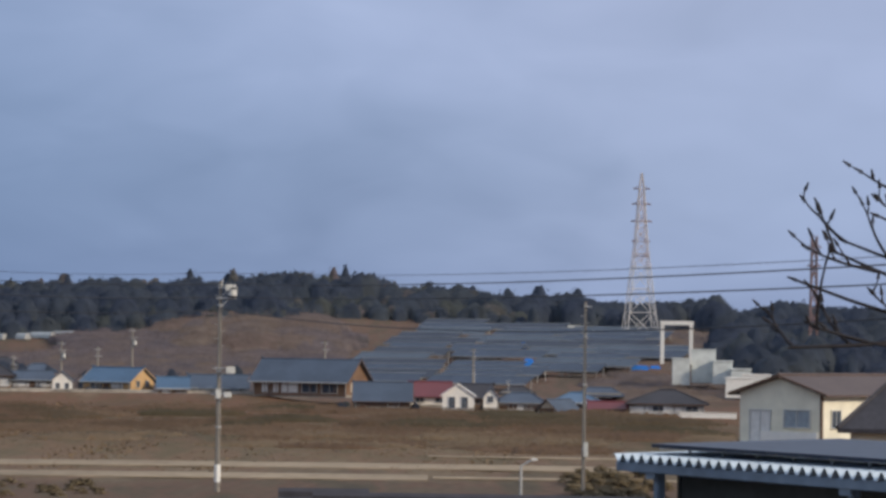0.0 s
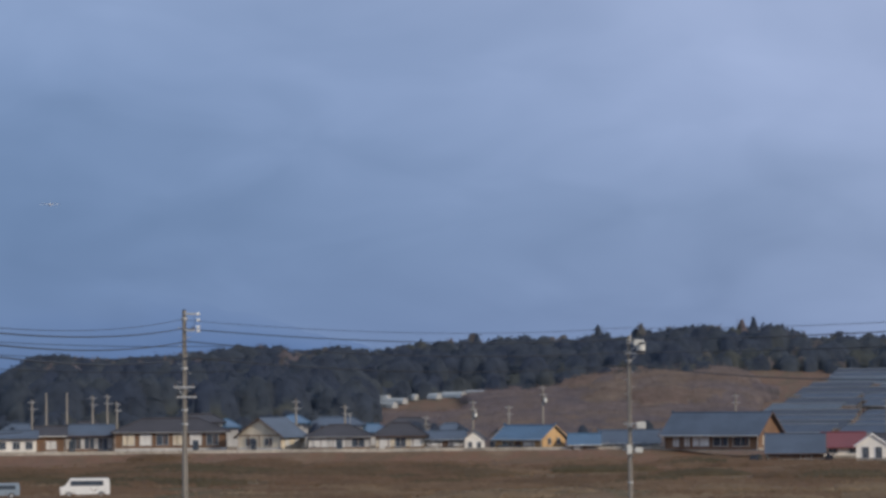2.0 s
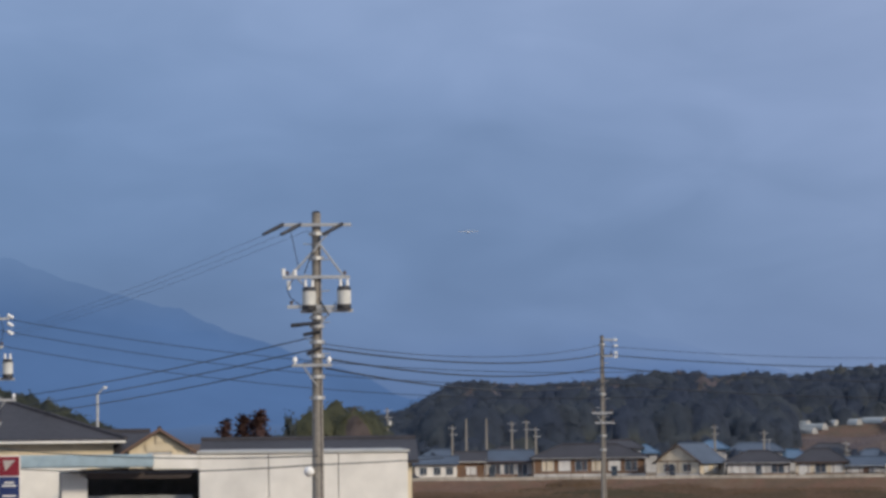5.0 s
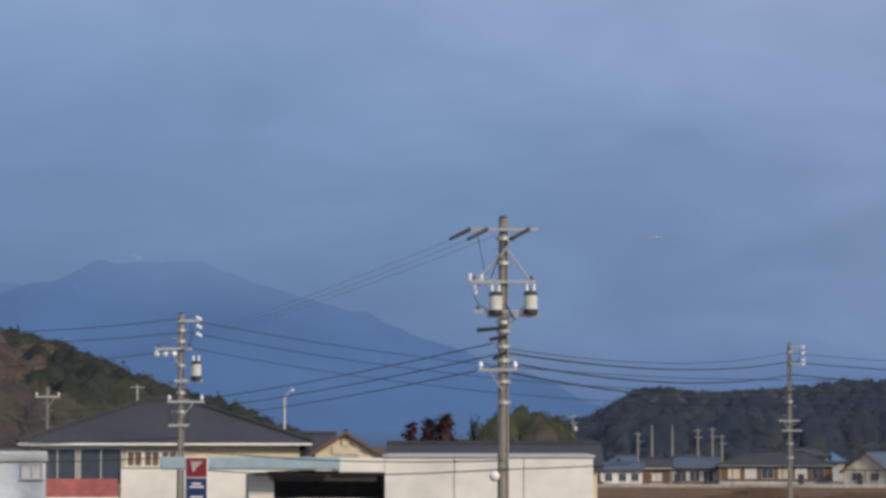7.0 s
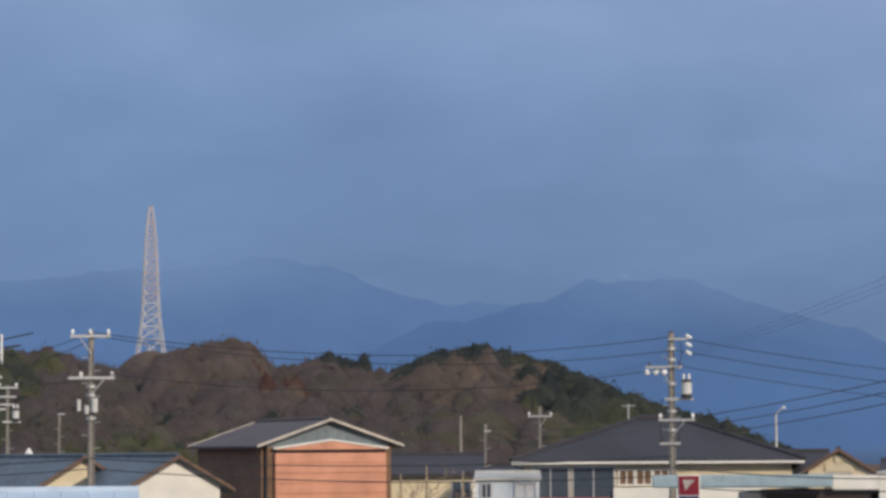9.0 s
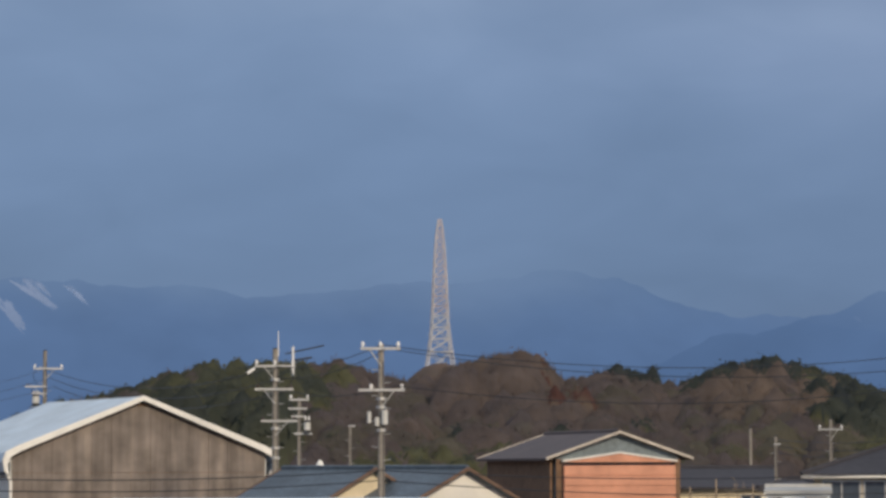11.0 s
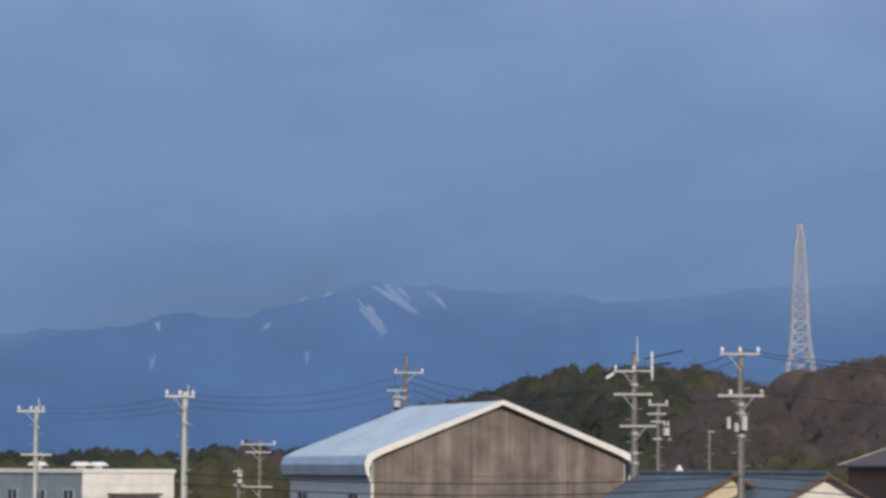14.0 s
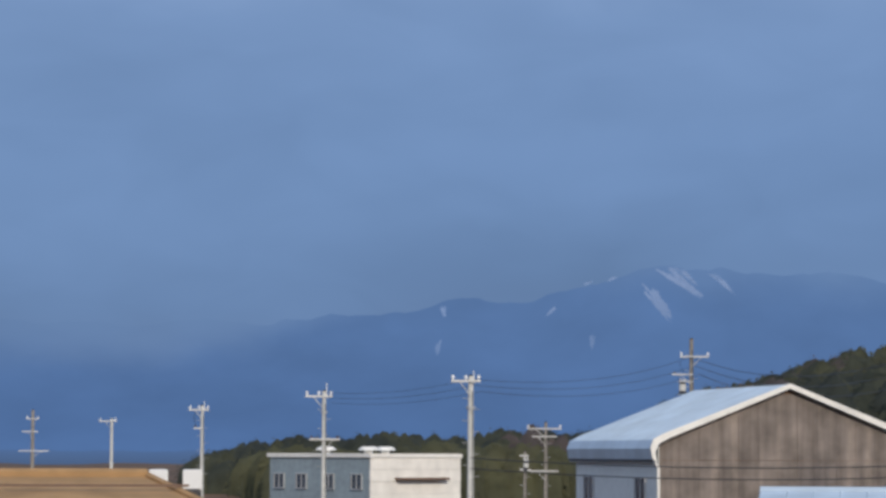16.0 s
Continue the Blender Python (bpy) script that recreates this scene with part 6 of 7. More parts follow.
p6 = utility_pole(38.04, 122, 12.3, 0, 0.18, arms=[(11.6, 0.85, 0.8, 3), (10.65, 0.85, 0.75, 0), (9.35, 0.6, 0.9, 0)], rod_up=0.75, rings=(11.0, 9.0, 8.2, 7.8), label="concrete pole with stacked crossarms and a lightning rod")
bars("insulator", PORCELAIN, p6, ((0.72, -0.2, 11.2), (0.72, -0.2, 12.4), 0.05), ((-0.85, -0.2, 11.5), (-1.15, -0.3, 11.3), 0.06))
bars("side_arm", DARKSTEEL, p6, ((0.4, -0.2, 12.1), (2.0, -0.2, 12.45), 0.03), ((0.8, -0.2, 11.85), (1.5, -0.2, 11.95), 0.04))
utility_pole(37.58, 150, 10.95, 0, 0.14, arms=[(10.85, 0.5, 0.5, 2), (10.4, 0.55, 0.4, 0), (10.0, 0.4, 0.3, 0)], drums=[(9.2, 0.4, 0.17, 0.5)], label="weathered concrete pole with a small transformer")
utility_pole(36.6, 175, 9.9, 0, 0.13, arms=[(11.0 - 1.15, 0.1, 0.3, 0)], label="short slim pole among the roofs")
utility_pole(42.45, 168, 14.0, 0, 0.17, arms=[(13.0, 0.65, 1.0, 2), (12.0, 1.1, 0.1, 0), (11.6, 0.75, 0.1, 0)], drums=[(10.95, -0.5, 0.2, 0.5)], label="tall concrete pole behind the warehouse")
utility_pole(46.7, 120, 10.62, 0, 0.17, rod_up=0.25, arms=[(10.42, 0.8, 0.4, 3)], rings=(9.3,), label="pale round steel pole with a short crossarm", shaft=PALEPOLE)
utility_pole(49.53, 142, 10.45, 0, 0.15, rod_up=0.4, arms=[(10.2, 0.9, 0.4, 3), (8.15, 0.7, 0.75, 0)], rings=(9.4,), label="pale pole with two crossarms", shaft=PALEPOLE)
utility_pole(51.87, 178, 10.3, 0, 0.15, rod_up=0.3, arms=[(10.05, 0.8, 0.4, 3), (8.95, 0.5, 0.1, 0)], label="pale pole with a lifted crossarm", shaft=PALEPOLE)
utility_pole(53.6, 240, 10.2, 0, 0.17, arms=[(10.0, 1.0, 0.4, 2)], label="far pale pole with a crossarm", shaft=PALEPOLE)
utility_pole(55.1, 280, 11.4, 0, 0.22, arms=[(10.6, 0.6, 0.6, 2), (9.4, 1.0, 0.5, 0), (7.6, 1.3, 1.5, 0)], label="far pole crowded with crossarms")
utility_pole(45.25, 190, 9.5, 0, 0.15, arms=[(9.1, 1.2, 1.0, 2), (8.6, 0.9, 0.7, 0), (6.4, 1.0, 0.8, 0)], label="brown weathered pole with three crossarms")
utility_pole(45.65, 160, 7.6, 0, 0.12, arms=[(7.4, 0.3, 0.2, 0)], label="low pole with a street light", drums=[(6.7, 0.05, 0.14, 0.3)])
utility_pole(27.37, 170, 10.05, 0, 0.14, arms=[(9.5, 0.7, 0.7, 2)], label="slim pole with one crossarm by the hill")
utility_pole(28.9, 165, 9.5, 0, 0.12, label="bare slim pole by the hill")
utility_pole(28.42, 160, 9.0, 0, 0.12, arms=[(8.6, 0.1, 0.3, 0)], label="bare slim pole by the hill")
for bb, el in ((17.28, 10.6), (16.03, 7.6), (15.76, 8.7), (15.37, 8.7), (14.88, 8.2), (14.6, 8.4), (14.42, 7.2), (10.98, 7.3), (10.04, 6.3), (8.48, 4.4), (7.57, 6.9), (6.88, 6.0), (6.22, 9.2), (2.52, 7.6), (-0.35, 6.6)):
    utility_pole(bb, 492, el, -1, 0.22, arms=[(el - 0.4, 0.7, 0.7, 0), (el - 1.5, 0.5, 0.9, 0)] if bb not in (15.76, 15.37) else [], label="grey concrete village pole", group="village poles",
                 drums=[(el - 3.0, 0.4, 0.3, 0.9)] if bb in (17.28, 6.22, 7.57) else [])


def street_lamp(bearing, far, top, z0, reach, label):
    h = thing("street_lamp", plan(bearing, far, z0), bearing, label, "street lamp")
    t = top - z0
    part("post", rodded(((0, 0, 0), (0, 0, t), 0.09, 0.06), sides=10), STEEL, h)
    part("arm", rodded(((0, 0, t - 0.05), (reach, 0, t + 0.25), 0.04)), STEEL, h)
    part("head", boxed((reach * 1.3, 0, t + 0.28), (abs(reach) * 0.7, 0.22, 0.12), 0.04), PORCELAIN, h)


street_lamp(22.84, 140, 9.2, 0, 0.28, "tall street lamp with a short arm")
street_lamp(-1.3, 150, 1.4, -2, -0.0 + 0.5, "low lamp post by the field path")

# cables between the poles
A, B2, C, D = (plan(18.62, 85), plan(13.12, 150), plan(4.55, 186), plan(-14.0, 78))
for k, (za, zb, zc, zd, s1, s2, s3) in enumerate(((9.95, 11.5, 11.7, 10.5, 0.5, 0.5, 0.5), (9.8, 11.05, 11.0, 10.3, 0.45, 0.45, 0.45), (9.5, 10.4, 10.2, 9.7, 0.5, 0.5, 0.4), (9.2, 9.6, 9.4, 9.1, 0.5, 0.6, 1.2))):
    off = Vector((0.15 * k - 0.2, 0, 0))
    for a, b, s in ((A + off + Vector((0, 0, za)), B2 + off + Vector((0, 0, zb)), s1), (B2 + off + Vector((0, 0, zb)), C + off + Vector((0, 0, zc)), s2), (C + off + Vector((0, 0, zc)), D + off + Vector((0, 0, zd)), s3)):
        strand("power_cable", [a, b], s, "black power cable strung between poles", 0.02 if k else 0.010)
E1 = plan(28.6, 215)
for k, za, zb in ((0, 10.1, 9.4), (1, 9.75, 8.9), (2, 9.4, 8.4)):
    strand("power_cable", [A + Vector((-0.1, 0, za)), E1 + Vector((0.3 * k, 0, zb))], 1.0, "black power cable strung between poles", 0.014)
for k, z in enumerate((13.25, 13.2, 13.15)):
    strand("power_cable", [A + Vector((-0.9 + 0.4 * k, -0.3, z)), plan(27, 260, 14.0) + Vector((0.9 * k, 0, 0))], 0.9, "thin black high-voltage cable", 0.0042)
T5, T6, TV, T7, T8, T9, T10 = plan(36.0, 104), plan(38.04, 122), plan(24.83, 110), plan(42.45, 168), plan(46.7, 120), plan(49.53, 142), plan(51.8, 178)
for k, (za, zb) in enumerate(((11.75, 11.7), (11.6, 11.2), (10.3, 10.6))):
    strand("power_cable", [T5 + Vector((0.3 * k, 0, za)), TV + Vector((0.2 * k, 0, zb))], 0.75, "black power cable strung between poles", 0.011)
    strand("power_cable", [TV + Vector((0.2 * k, 0, zb)), plan(12.0, 118, 9.6 - 0.5 * k)], 0.7, "black power cable strung between poles", 0.010)
    strand("power_cable", [T6 + Vector((0.3 * k, 0, 11.6 - 0.5 * k)), T5 + Vector((0.3 * k, 0, za))], 0.3, "black power cable strung between poles", 0.012)
    strand("power_cable", [T7 + Vector((0.3 * k, 0, 13.0 - 0.5 * k)), T6 + Vector((0.3 * k, 0, 11.6 - 0.5 * k))], 1.0, "black power cable strung between poles", 0.013)
    strand("power_cable", [T8 + Vector((0.3 * k, 0, 10.5 - 0.25 * k)), T7 + Vector((0.3 * k, 0, 13.0 - 0.5 * k))], 0.6, "black power cable strung between poles", 0.008)
    strand("power_cable", [T9 + Vector((0.3 * k, 0, 10.4 - 0.25 * k)), T8 + Vector((0.3 * k, 0, 10.5 - 0.25 * k))], 0.25, "black power cable strung between poles", 0.006)
for z0, z1, s, d0 in ((7.35, 7.3, 0.3, 88), (7.0, 6.6, 0.35, 90)):
    strand("service_cable", [plan(46.7, 100, z0), plan(36.0, d0 + 14, z0)], s, "sagging service cable over the roofs", 0.014)
    strand("service_cable", [plan(36.0, d0 + 14, z0), plan(24.83, 108, z1)], s, "sagging service cable over the roofs", 0.014)
    strand("service_cable", [plan(24.83, 108, z1 - 0.4), plan(18.62, 84.7, 6.7 if z0 > 7.2 else 6.45)], 0.2, "sagging service cable over the roofs", 0.014)
strand("service_cable", [plan(18.62, 84.7, 6.45), plan(16.2, 90, 6.55)], 0.02, "sagging service cable over the roofs", 0.012)


# ---- towers ----
def lattice(name, bearing, far, z0, tiers, label, upper, lower, split, turn=20.0, arms=(), fine=1.0):
    """A lattice tower through tiers of (height, half width)."""
    h = thing(name, plan(bearing, far, z0), bearing + turn, label, "tower")
    corners = ((-1, -1), (1, -1), (1, 1), (-1, 1))
    for (za, wa), (zb, wb) in zip(tiers, tiers[1:]):
        m = upper if za >= split else lower
        r = (0.10 + 0.012 * wa) * fine
        for cx, cy in corners:
            part("leg", rodded(((cx * wa, cy * wa, za), (cx * wb, cy * wb, zb), r * 1.2, r * 1.1), sides=5), lower, h)
        for i in range(4):
            (ax, ay), (bx, by) = corners[i], corners[(i + 1) % 4]
            for p, q in (((ax * wa, ay * wa, za), (bx * wb, by * wb, zb)), ((bx * wa, by * wa, za), (ax * wb, ay * wb, zb)), ((ax * wb, ay * wb, zb), (bx * wb, by * wb, zb))):
                part("brace", rodded((p, q, r * 0.8), sides=4), m, h)
    for z, reach in arms:
        bm = rodded(((-reach, 0, z), (reach, 0, z), 0.12, 0.12), ((-reach, 0, z), (0, 0, z + 0.8), 0.06), ((reach, 0, z), (0, 0, z + 0.8), 0.06), sides=6)
        part("tower_arm", bm, mat("red_lead_paint", (0.22, 0.15, 0.145), 0.6), h)
    return h


PALESTEEL = mat("pale_tower_steel", (0.62, 0.60, 0.58), 0.6, vary=0.08)
# red and white paint blended to pink, with distance haze paling the colour further
PINKSTEEL = mat("hazed_red_and_white_paint", (0.60, 0.50, 0.48), 0.6, vary=0.1)
lattice("pylon", -3.55, 655, float(ground_z(-3.55, 655)) - 0.2, [(0, 3.7), (6.3, 2.9), (11.5, 2.35), (16.3, 1.85), (19.2, 1.55), (22, 1.3), (25, 1.1), (27.8, 0.9), (30.7, 0.75), (33.6, 0.55), (37, 0.15)], "tall lattice power pylon on the hill", PINKSTEEL, PALESTEEL, 16, 12, arms=((18.7, 1.7), (22, 2.1), (26.4, 2.4), (30.2, 2.2), (33.6, 1.9)), fine=0.7)
lattice("transmission_tower", 34.86, 900, 36.0, [(0, 4.2), (6, 3.4), (10, 2.9), (13.5, 2.55), (17, 2.35), (20, 2.25), (23, 2.1), (26, 2.0), (29, 1.9), (32, 1.75), (35, 1.6), (38, 1.4), (41, 1.15), (43, 0.95), (46.3, 0.5)], "red and white lattice tower above the woods", PINKSTEEL, PALESTEEL, 14, 8)
lattice("radio_mast", -6.87, 560, 10, [(0, 0.7), (5, 0.65), (10, 0.55), (14, 0.5), (18.5, 0.5)], "rusty lattice radio mast with antennas", MATS["red_lead_paint"], MATS["red_lead_paint"], 0, 10, arms=((16.5, 1.4), (13, 1.3)))

PALECONC = mat("pale_concrete", (0.62, 0.65, 0.62), 0.9, vary=0.12, grain=0.8)

# ---- the hillside: solar rows, frames, greenhouses ----
rnd = random.Random(5)


def solar_table(bearing, far, w, deep, turn):
    z = float(ground_z(bearing, far))
    h = thing("solar_table", plan(bearing, far, z), bearing + turn, "tilted blue solar panel table on steel legs", "solar panels", "solar farm rows")
    rise = deep * 0.27
    cells = rnd.choice((SOLAR, SOLARDARK, SOLAR, SOLARPALE))
    n = max(2, round(w / 4))
    for k in range(n):
        a, b = -w / 2 + w * k / n, -w / 2 + w * (k + 1) / n - 0.06
        part("panel", solid([[(a, -deep / 2, 1.0), (b, -deep / 2, 1.0), (b, deep / 2, 1.0 + rise), (a, deep / 2, 1.0 + rise)], [(a, -deep / 2, 0.9), (b, -deep / 2, 0.9), (b, deep / 2, 0.9 + rise), (a, deep / 2, 0.9 + rise)]]), cells, h)
    part("edge_rail", boxed((0, -deep / 2 - 0.06, 0.98), (w, 0.12, 0.2)), STEEL, h)
    part("edge_rail", boxed((0, deep / 2 + 0.06, 1.02 + rise), (w, 0.12, 0.24)), STEEL, h)
    for u in (-w / 2 + 0.6, 0, w / 2 - 0.6):
        bars("leg", STEEL, h, ((u, -deep * 0.4, -1.0), (u, -deep * 0.4, 1.0), 0.07), ((u, deep * 0.4, -1.0), (u, deep * 0.4, 0.85 + rise), 0.07), sides=5)


for row in range(12):
    far = 540 + row * 10.6
    f = row / 11
    left = 2.55 - 2.0 * f + 0.14 * math.sin(row * 1.9)
    right = -0.7 - 2.5 * min(1, f * 1.5) + (0.9 * max(0, f - 0.75) * 4 if f > 0.75 else 0)
    b = left
    while b > right:
        w = rnd.uniform(12, 22)
        step = math.degrees(w / far)
        if rnd.random() > 0.07:
            solar_table(b - step / 2, far + rnd.uniform(-1.2, 1.2), w, 5.4, -19 + rnd.uniform(-2, 2))
        b -= step + rnd.choice((0.01, 0.03, 0.12))


fence = thing("boundary_fence", plan(-1.6, 682), -1.6, "pale low fence along the top of the solar farm", "fence")
for k in range(17):
    fb = 0.4 - 0.225 * k
    panel = boxed((0, 0, 0.55), (2.62, 0.12, 0.55))
    panel.transform(fence.matrix_world.inverted() @ Matrix.LocRotScale(plan(fb, 682, float(ground_z(fb, 682))), Euler((0, 0, radians(fb))), None))
    part("fence_panel", panel, PALECONC, fence)
    post = rodded(((-1.31, 0, -0.8), (-1.31, 0, 1.0), 0.07), sides=6)
    post.transform(fence.matrix_world.inverted() @ Matrix.LocRotScale(plan(fb, 682, float(ground_z(fb, 682))), Euler((0, 0, radians(fb))), None))
    part("fence_post", post, STEEL, fence)


def portal():
    h = thing("gantry", plan(-4.26, 560, 4.2), -4.3, "white steel portal frame on the slope", "gantry")
    for x in (-2.7, 2.7):
        part("post", boxed((x, 0, 3.8), (0.7, 0.7, 7.6), 0.05), TRIM, h)
    part("beam", boxed((0, 0, 7.7), (6.3, 0.8, 0.8), 0.05), TRIM, h)


portal()


def plant_block(bearing, far, z, size, label, m, name="concrete_plant"):
    h = thing(name, plan(bearing, far, z), bearing, label, "structure")
    part("body", boxed((0, 0, size[2] / 2), size, 0.1), m, h)
    part("parapet", boxed((0, 0, size[2] + 0.15), (size[0] + 0.2, size[1] + 0.2, 0.3), 0.05), m, h)
    return h


plant_block(-4.78, 545, 0.9, (4.4, 6, 5.9), "tall pale concrete plant block", PALECONC)
plant_block(-4.35, 543, 0.5, (3.2, 5, 4.6), "low pale concrete plant block", PALECONC)
plant_block(-5.15, 541, 0.8, (3.6, 6, 4.0), "stepped pale concrete plant block", PALECONC)
plant_block(-5.5, 538, 0.4, (3.6, 5, 3.0), "low stepped concrete plant block", PALECONC)
plant_block(-5.55, 500, -1, (6.0, 3, 3.2), "long low white-roofed shed", TRIM, "site_shed")
plant_block(-5.8, 520, 0, (5.0, 3, 2.6), "small shed with a white roof", TRIM, "site_shed")
for bb, dd, w, hh in ((-1.33, 617, 1.6, 2.0), (-1.42, 583, 1.9, 2.2), (-3.55, 580, 3.6, 1.8), (-3.85, 583, 2.2, 1.6)):
    t = thing("tarpaulin_stack", plan(bb, dd, float(ground_z(bb, dd)) - 0.2), bb, "goods covered with a bright blue tarpaulin", "tarpaulin")
    bm = boxed((0, 0, hh / 2), (w, 1.5, hh), 0.25)
    part("cover", bm, PLASTIC, t)
    part("pallet", boxed((0, 0, 0.06), (w + 0.2, 1.6, 0.14)), BROWNWALL, t)


def tunnel(bearing, far, z, w, tall, turn, label):
    h = thing("greenhouse", plan(bearing, far, z), bearing + turn, label, "greenhouse", "hillside greenhouses")
    n = 9
    ring = lambda y: [(math.cos(math.pi * k / n) * w / 2, y, math.sin(math.pi * k / n) * tall) for k in range(n + 1)]
    part("skin", solid([ring(-4.0), ring(4.0)]), mat("greenhouse_film", (0.46, 0.49, 0.49), 0.5, vary=0.15), h, "cloudy white film skin")
    part("hoop", solid([[(x * 1.02, y, z * 1.02) for x, y, z in ring(yy)] for yy in (-4.1, -3.9)]), STEEL, h)


for bb, zz, dd in ((9.46, 6.2, 640), (9.35, 6.4, 622), (9.15, 6.4, 632), (8.92, 7.0, 641), (8.49, 7.4, 640), (8.01, 7.4, 640), (7.6, 7.4, 641)):
    tunnel(bb, dd, float(ground_z(bb, dd)) - 0.1, 1.9, 1.3, 48, "low white greenhouse tunnel on the brown slope")


def van(bearing, far, turn, length, label, body_mat):
    h = thing("van" if length > 4.2 else "car", plan(bearing, far, -2), bearing + turn, label, "van" if length > 4.2 else "car")
    L, T = length / 2, 1.9 if length > 4.2 else 1.5
    prof = [(-L, 0.35), (L, 0.35), (L, T * 0.55), (L - 0.45, T * 0.62), (L - 1.0, T), (-L + 0.1, T), (-L, T * 0.8)]
    part("body", solid([[(x, y, z) for x, z in prof] for y in (-0.82, 0.82)]), body_mat, h)
    for y in (-0.83, 0.83):
        part("side_glass", boxed((-0.2, y, T * 0.76), (length * 0.66, 0.03, T * 0.26), 0.01), GLASS, h)
        for x in (-L + 0.8, L - 0.85):
            wh = part("wheel", rodded(((x, y - 0.06, 0.32), (x, y + 0.1, 0.32), 0.32), sides=16), DARKSTEEL, h)
            part("rim", rodded(((x, y - 0.08, 0.32), (x, y + 0.12, 0.32), 0.19), sides=12), STEEL, wh)
    part("windscreen", solid([[(L - 0.48, y, T * 0.63), (L - 0.98, y, T - 0.06), (L - 0.94, y, T - 0.04), (L - 0.44, y, T * 0.65)] for y in (-0.7, 0.7)]), GLASS, h)


CARWHITE = mat("white_car_paint", (0.78, 0.78, 0.76), 0.3, vary=0.03, bump=0)
van(15.03, 291, 180, 4.8, "white van parked at the field edge", CARWHITE)
van(16.62, 291, 180, 3.6, "silver-blue car parked by the field", mat("silver_blue_paint", (0.34, 0.42, 0.49), 0.3, 0.4, vary=0.03, bump=0))
for bb in (52.7, 52.05):
    v = thing("truck_box", plan(bb, 150, 0), bb, "white box body of a parked truck", "truck")
    part("box", boxed((0, 0, 5.9 / 2 + 3.2), (0.95, 3.0, 1.0), 0.05), CARWHITE, v)
    part("chassis", boxed((0, 0, 2.9), (0.9, 3.0, 5.6), 0.05), DARKSTEEL, v)


# field edges
def strip(name, b0, b1, d0, d1, z, m, label, tall=0.03):
    bm = bmesh.new()
    n = 24
    ring = []
    for k in range(n + 1):
        b = b0 + (b1 - b0) * k / n
        ring.append([plan(b, d0, z), plan(b, d1, z), plan(b, d1, z + tall), plan(b, d0, z + tall)])
    ob = part(name, solid(ring), m, None)
    return tagged(ob, label, name.replace("_", " "), kind="structure")


strip("field_path", -12, 17, 222, 231, -1.98, PATHSOIL, "pale dry earth path along the field", 0.06)
strip("lower_path", 0.5, 17, 204, 212, -1.98, PATHSOIL, "pale dry earth path along the field", 0.06)
strip("side_path", -12, 0.4, 207, 210, -1.98, PATHSOIL, "narrow pale path along the field", 0.06)
strip("upper_path", -12, 0.5, 246, 249, -1.98, PATHSOIL, "pale curved path through the field", 0.06)
strip("retaining_wall", 3.2, 17.0, 462, 462.6, -1.2, mat("stained_concrete", (0.44, 0.40, 0.34), 0.9, vary=0.25, grain=1.5, patch=0.12), "low pale concrete wall below the houses", 0.75)
w = thing("white_wall", plan(-4.88, 398, -2), -4.9, "long low white boundary wall", "wall")
part("wall_body", boxed((0, 0, 0.3), (7.6, 0.3, 0.75), 0.02), TRIM, w)
part("wall_cap", boxed((0, 0, 0.72), (7.8, 0.45, 0.1), 0.02), TRIM, w)


# ---- single trees ----
def branchy(name, where, height, seed, label, reach, m=BARK):
    """A leafless tree with upturned twigs that end in buds; reach: limbs as (height, bearing, length, lift)."""
    rr = random.Random(seed)
    h = thing(name, where, 0, label, "tree")
    part("trunk", rodded(((0, 0, -0.1), (0.1, 0, height * 0.5), 0.16, 0.11), ((0.1, 0, height * 0.5), (0.05, 0.1, height), 0.11, 0.03), sides=10), m, h)

    def twig(bm, p, d, length, r, depth):
        q = Vector(p)
        steps = 5
        for k in range(steps):
            d = (d + Vector((rr.uniform(-0.16, 0.16), rr.uniform(-0.16, 0.16), 0.05))).normalized()
            nq = q + d * length / steps
            rod(bm, q, nq, r * (1 - 0.12 * k), r * (1 - 0.12 * (k + 1)), sides=6)
            if depth and k >= 1 and rr.random() < 0.8:
                s = Vector((rr.uniform(-1, 0.5), rr.uniform(-0.8, 0.8), rr.uniform(0.0, 0.9))).normalized()
                twig(bm, nq, (d * 0.7 + s * 0.9).normalized(), length * rr.uniform(0.16, 0.34), r * 0.62, depth - 1)
            q = nq
        rod(bm, q - d * 0.02, q + d * 0.055, 0.016, 0.006, sides=6)

    for z, ang, length, lift, r in reach:
        bm = bmesh.new()
        d = Vector((math.cos(radians(ang)), math.sin(radians(ang)), lift)).normalized()
        twig(bm, (0.08, 0, z), d, length, r, 2)
        part("limb", bm, m, h)
    return h


branchy("magnolia_tree", plan(-11.6, 24), 9.0, 11, "leafless dark tree with budding upturned twigs",
        [(7.5, 180, 2.3, 0.06, 0.026), (7.7, 176, 2.0, 0.12, 0.026), (7.4, 184, 2.1, -0.02, 0.024), (7.85, 178, 1.9, 0.13, 0.024), (8.05, 183, 1.7, 0.17, 0.022), (8.3, 176, 1.5, 0.2, 0.022), (7.85, 172, 2.3, -0.30, 0.028), (8.0, 20, 1.6, 0.5, 0.02), (7.0, -60, 1.6, 0.5, 0.02)])


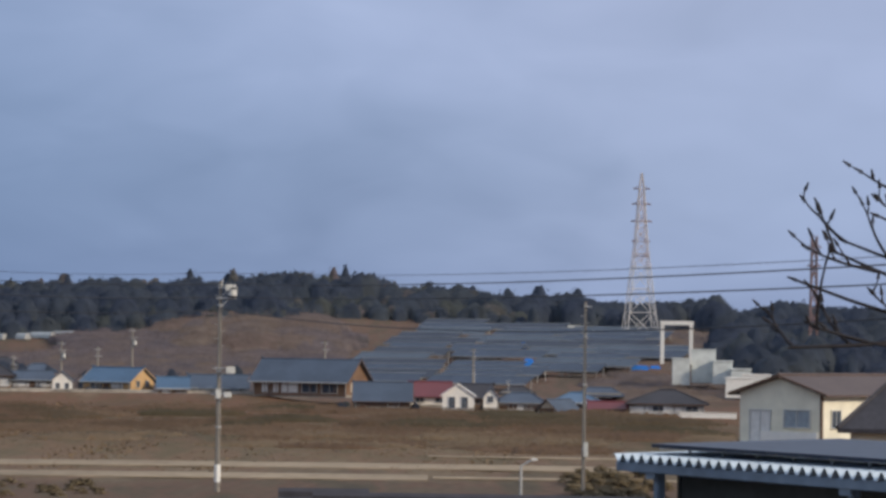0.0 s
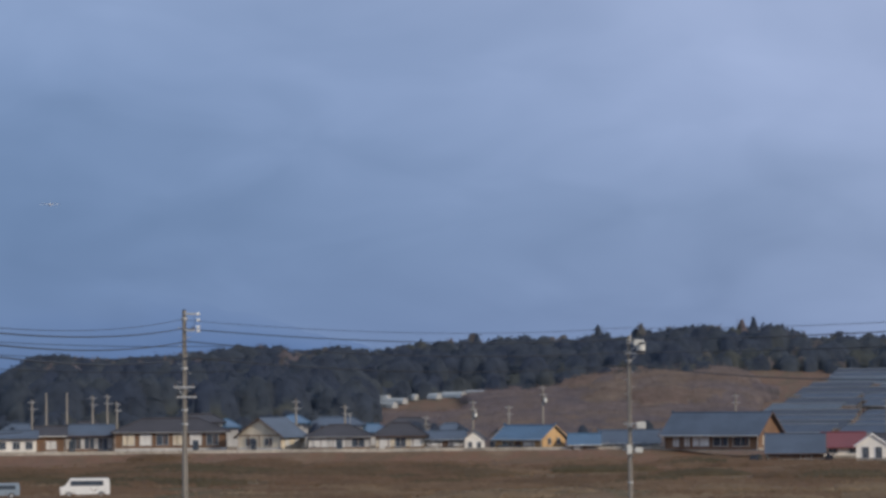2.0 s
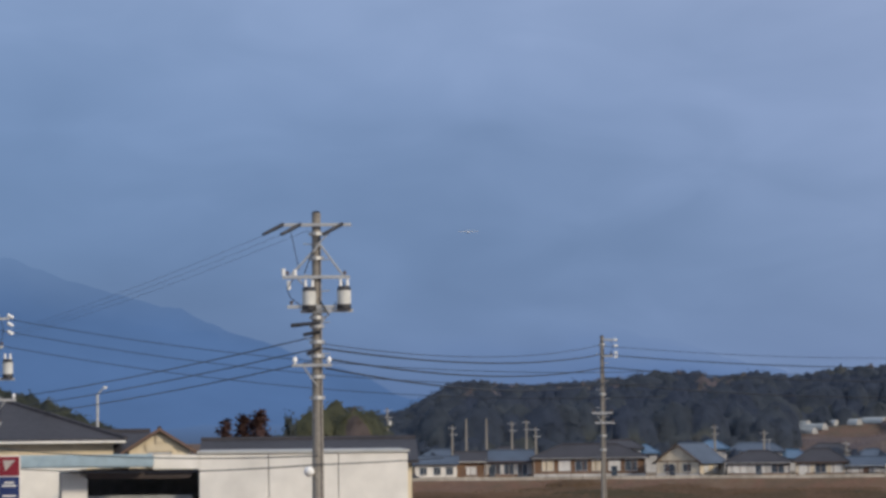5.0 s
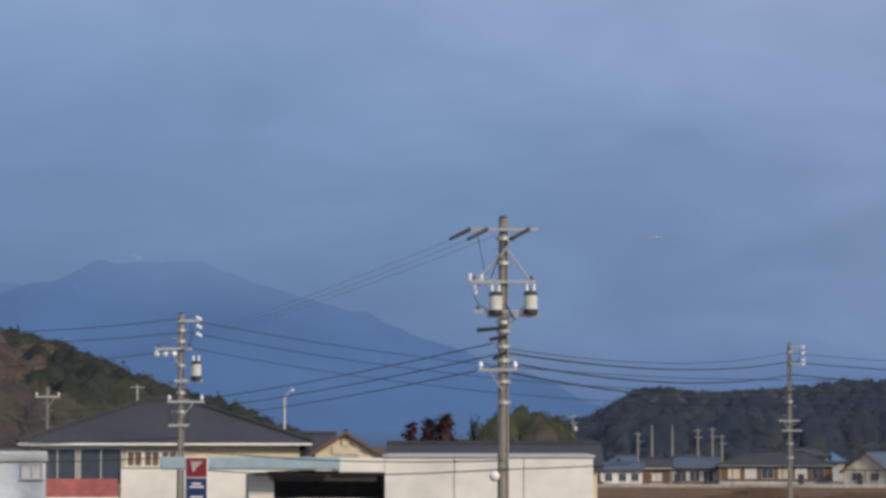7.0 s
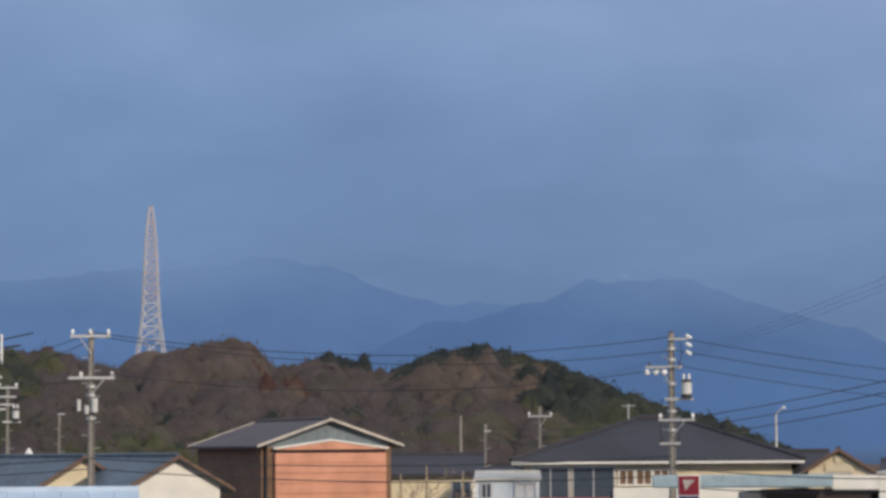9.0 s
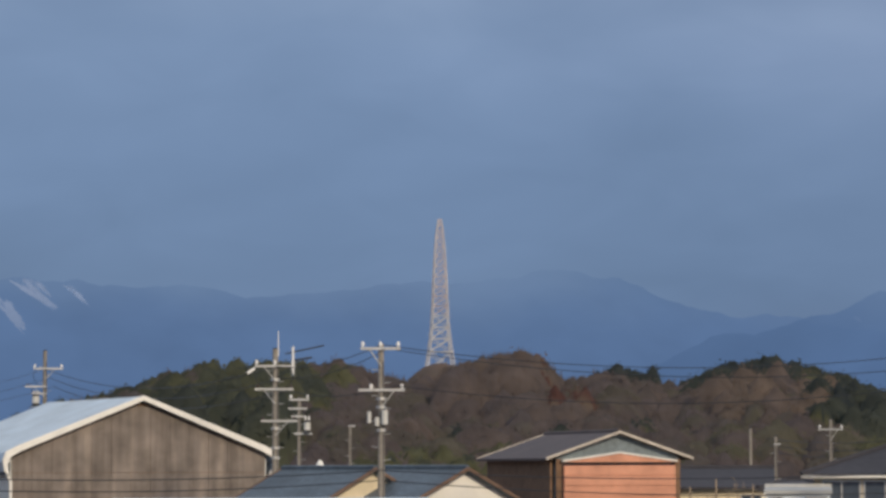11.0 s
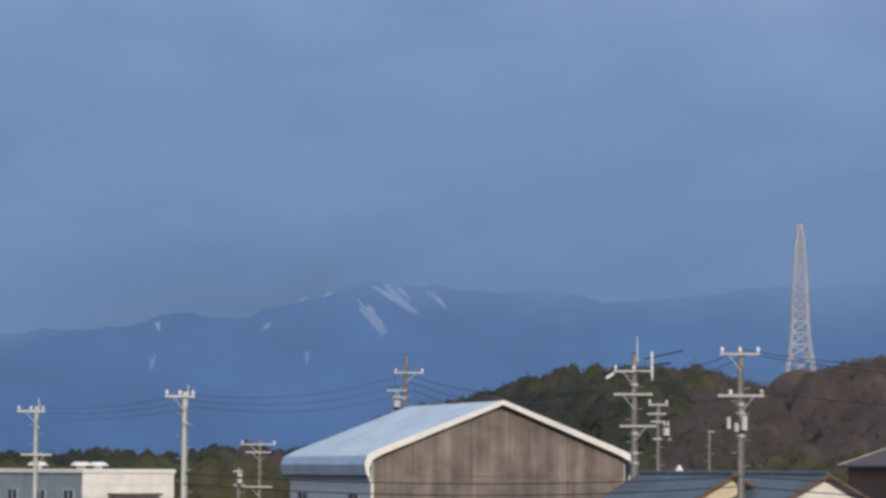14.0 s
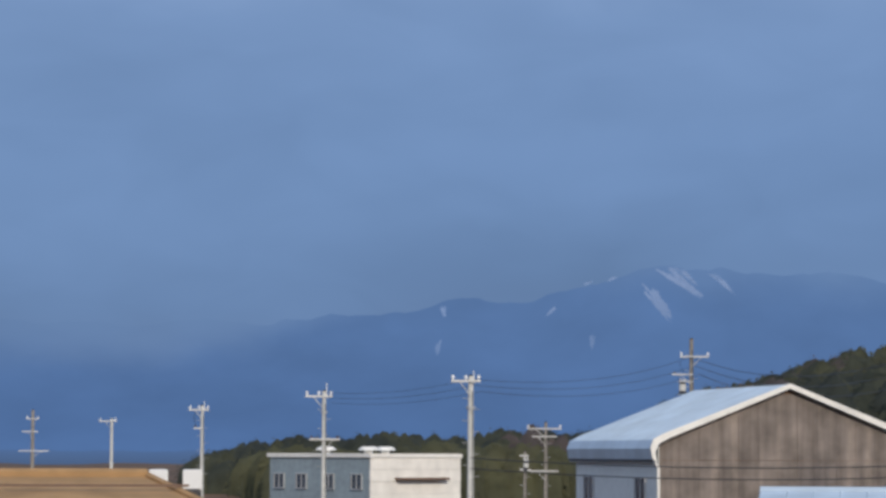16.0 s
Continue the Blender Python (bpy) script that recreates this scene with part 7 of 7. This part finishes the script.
def crown_tree(name, bearing, far, z, tall, wide, kind, m, label):
    h = thing(name, plan(bearing, far, z), bearing, label, "tree", "single trees")
    part("trunk", rodded(((0, 0, -0.3), (0, 0, tall * 0.7), tall * 0.025, tall * 0.008), sides=8), BARK, h)
    (t, w), (t2, w2) = crown(kind), crown(kind)
    c = leafy("crown", (np.concatenate([t, t2]) * (wide, wide, tall)).reshape(-1, 3), np.concatenate([w, w2]).reshape(-1, 3), m)
    c.parent = h


for bb, top, ww in ((20.05, 9.6, 4.5), (19.75, 10.2, 5.0), (20.4, 9.0, 4.0)):
    crown_tree("cypress_tree", bb, 345, 0, top, ww * 2.6, "conifer", RUST, "rust-brown cypress in winter")
crown_tree("palm_like_tree", 19.17, 330, 0, 10.2, 3.2, "broad", DARKCONIFER, "slender dark tree with a tuft on top")
crown_tree("garden_tree", -8.4, 220, -2, 7.6, 7.5, "broad", LOWSHRUB, "round olive-green garden tree")
for bb, dd, top in ((29.6, 140, 6.9), (28.9, 140, 6.6), (30.1, 138, 6.5)):
    branchy("bare_bush", plan(bb, dd), top, int(bb * 10), "leafless garden bush with pale arching twigs",
            [(top - 1.4 - 0.2 * k, 40 * k, 1.5, 0.5, 0.02) for k in range(9)], mat("pale_twig_bark", (0.35, 0.27, 0.19), 0.9))

# aeroplane hanging small over the hills
a = thing("aeroplane", plan(15.68, 2500, 7.5 + 2500 * math.tan(radians(3.75))), 15.7, "small pale aeroplane far off under the clouds", "aeroplane")
part("fuselage", rodded(((0, -5, 0), (0, 4, 0), 0.7, 0.9), ((0, 4, 0), (0, 7, 0.3), 0.9, 0.2), ((0, -5, 0), (0, -6.5, 0), 0.7, 0.15), sides=12), PORCELAIN, a)
part("wing", solid([[(-8.5, -0.4, 0.4), (-8.5, 0.5, 0.4), (0, 1.6, 0), (8.5, 0.5, 0.4), (8.5, -0.4, 0.4), (0, -1.2, 0)], [(-8.5, -0.4, 0.6), (-8.5, 0.5, 0.6), (0, 1.6, 0.3), (8.5, 0.5, 0.6), (8.5, -0.4, 0.6), (0, -1.2, 0.3)]]), TANKGREY, a)
part("tail_fin", solid([[(-0.08, 5, 0.3), (0.08, 5, 0.3), (0.08, 7, 0.4), (-0.08, 7, 0.4)], [(-0.06, 6.2, 2.6), (0.06, 6.2, 2.6), (0.06, 7.2, 2.6), (-0.06, 7.2, 2.6)]]), TANKGREY, a)
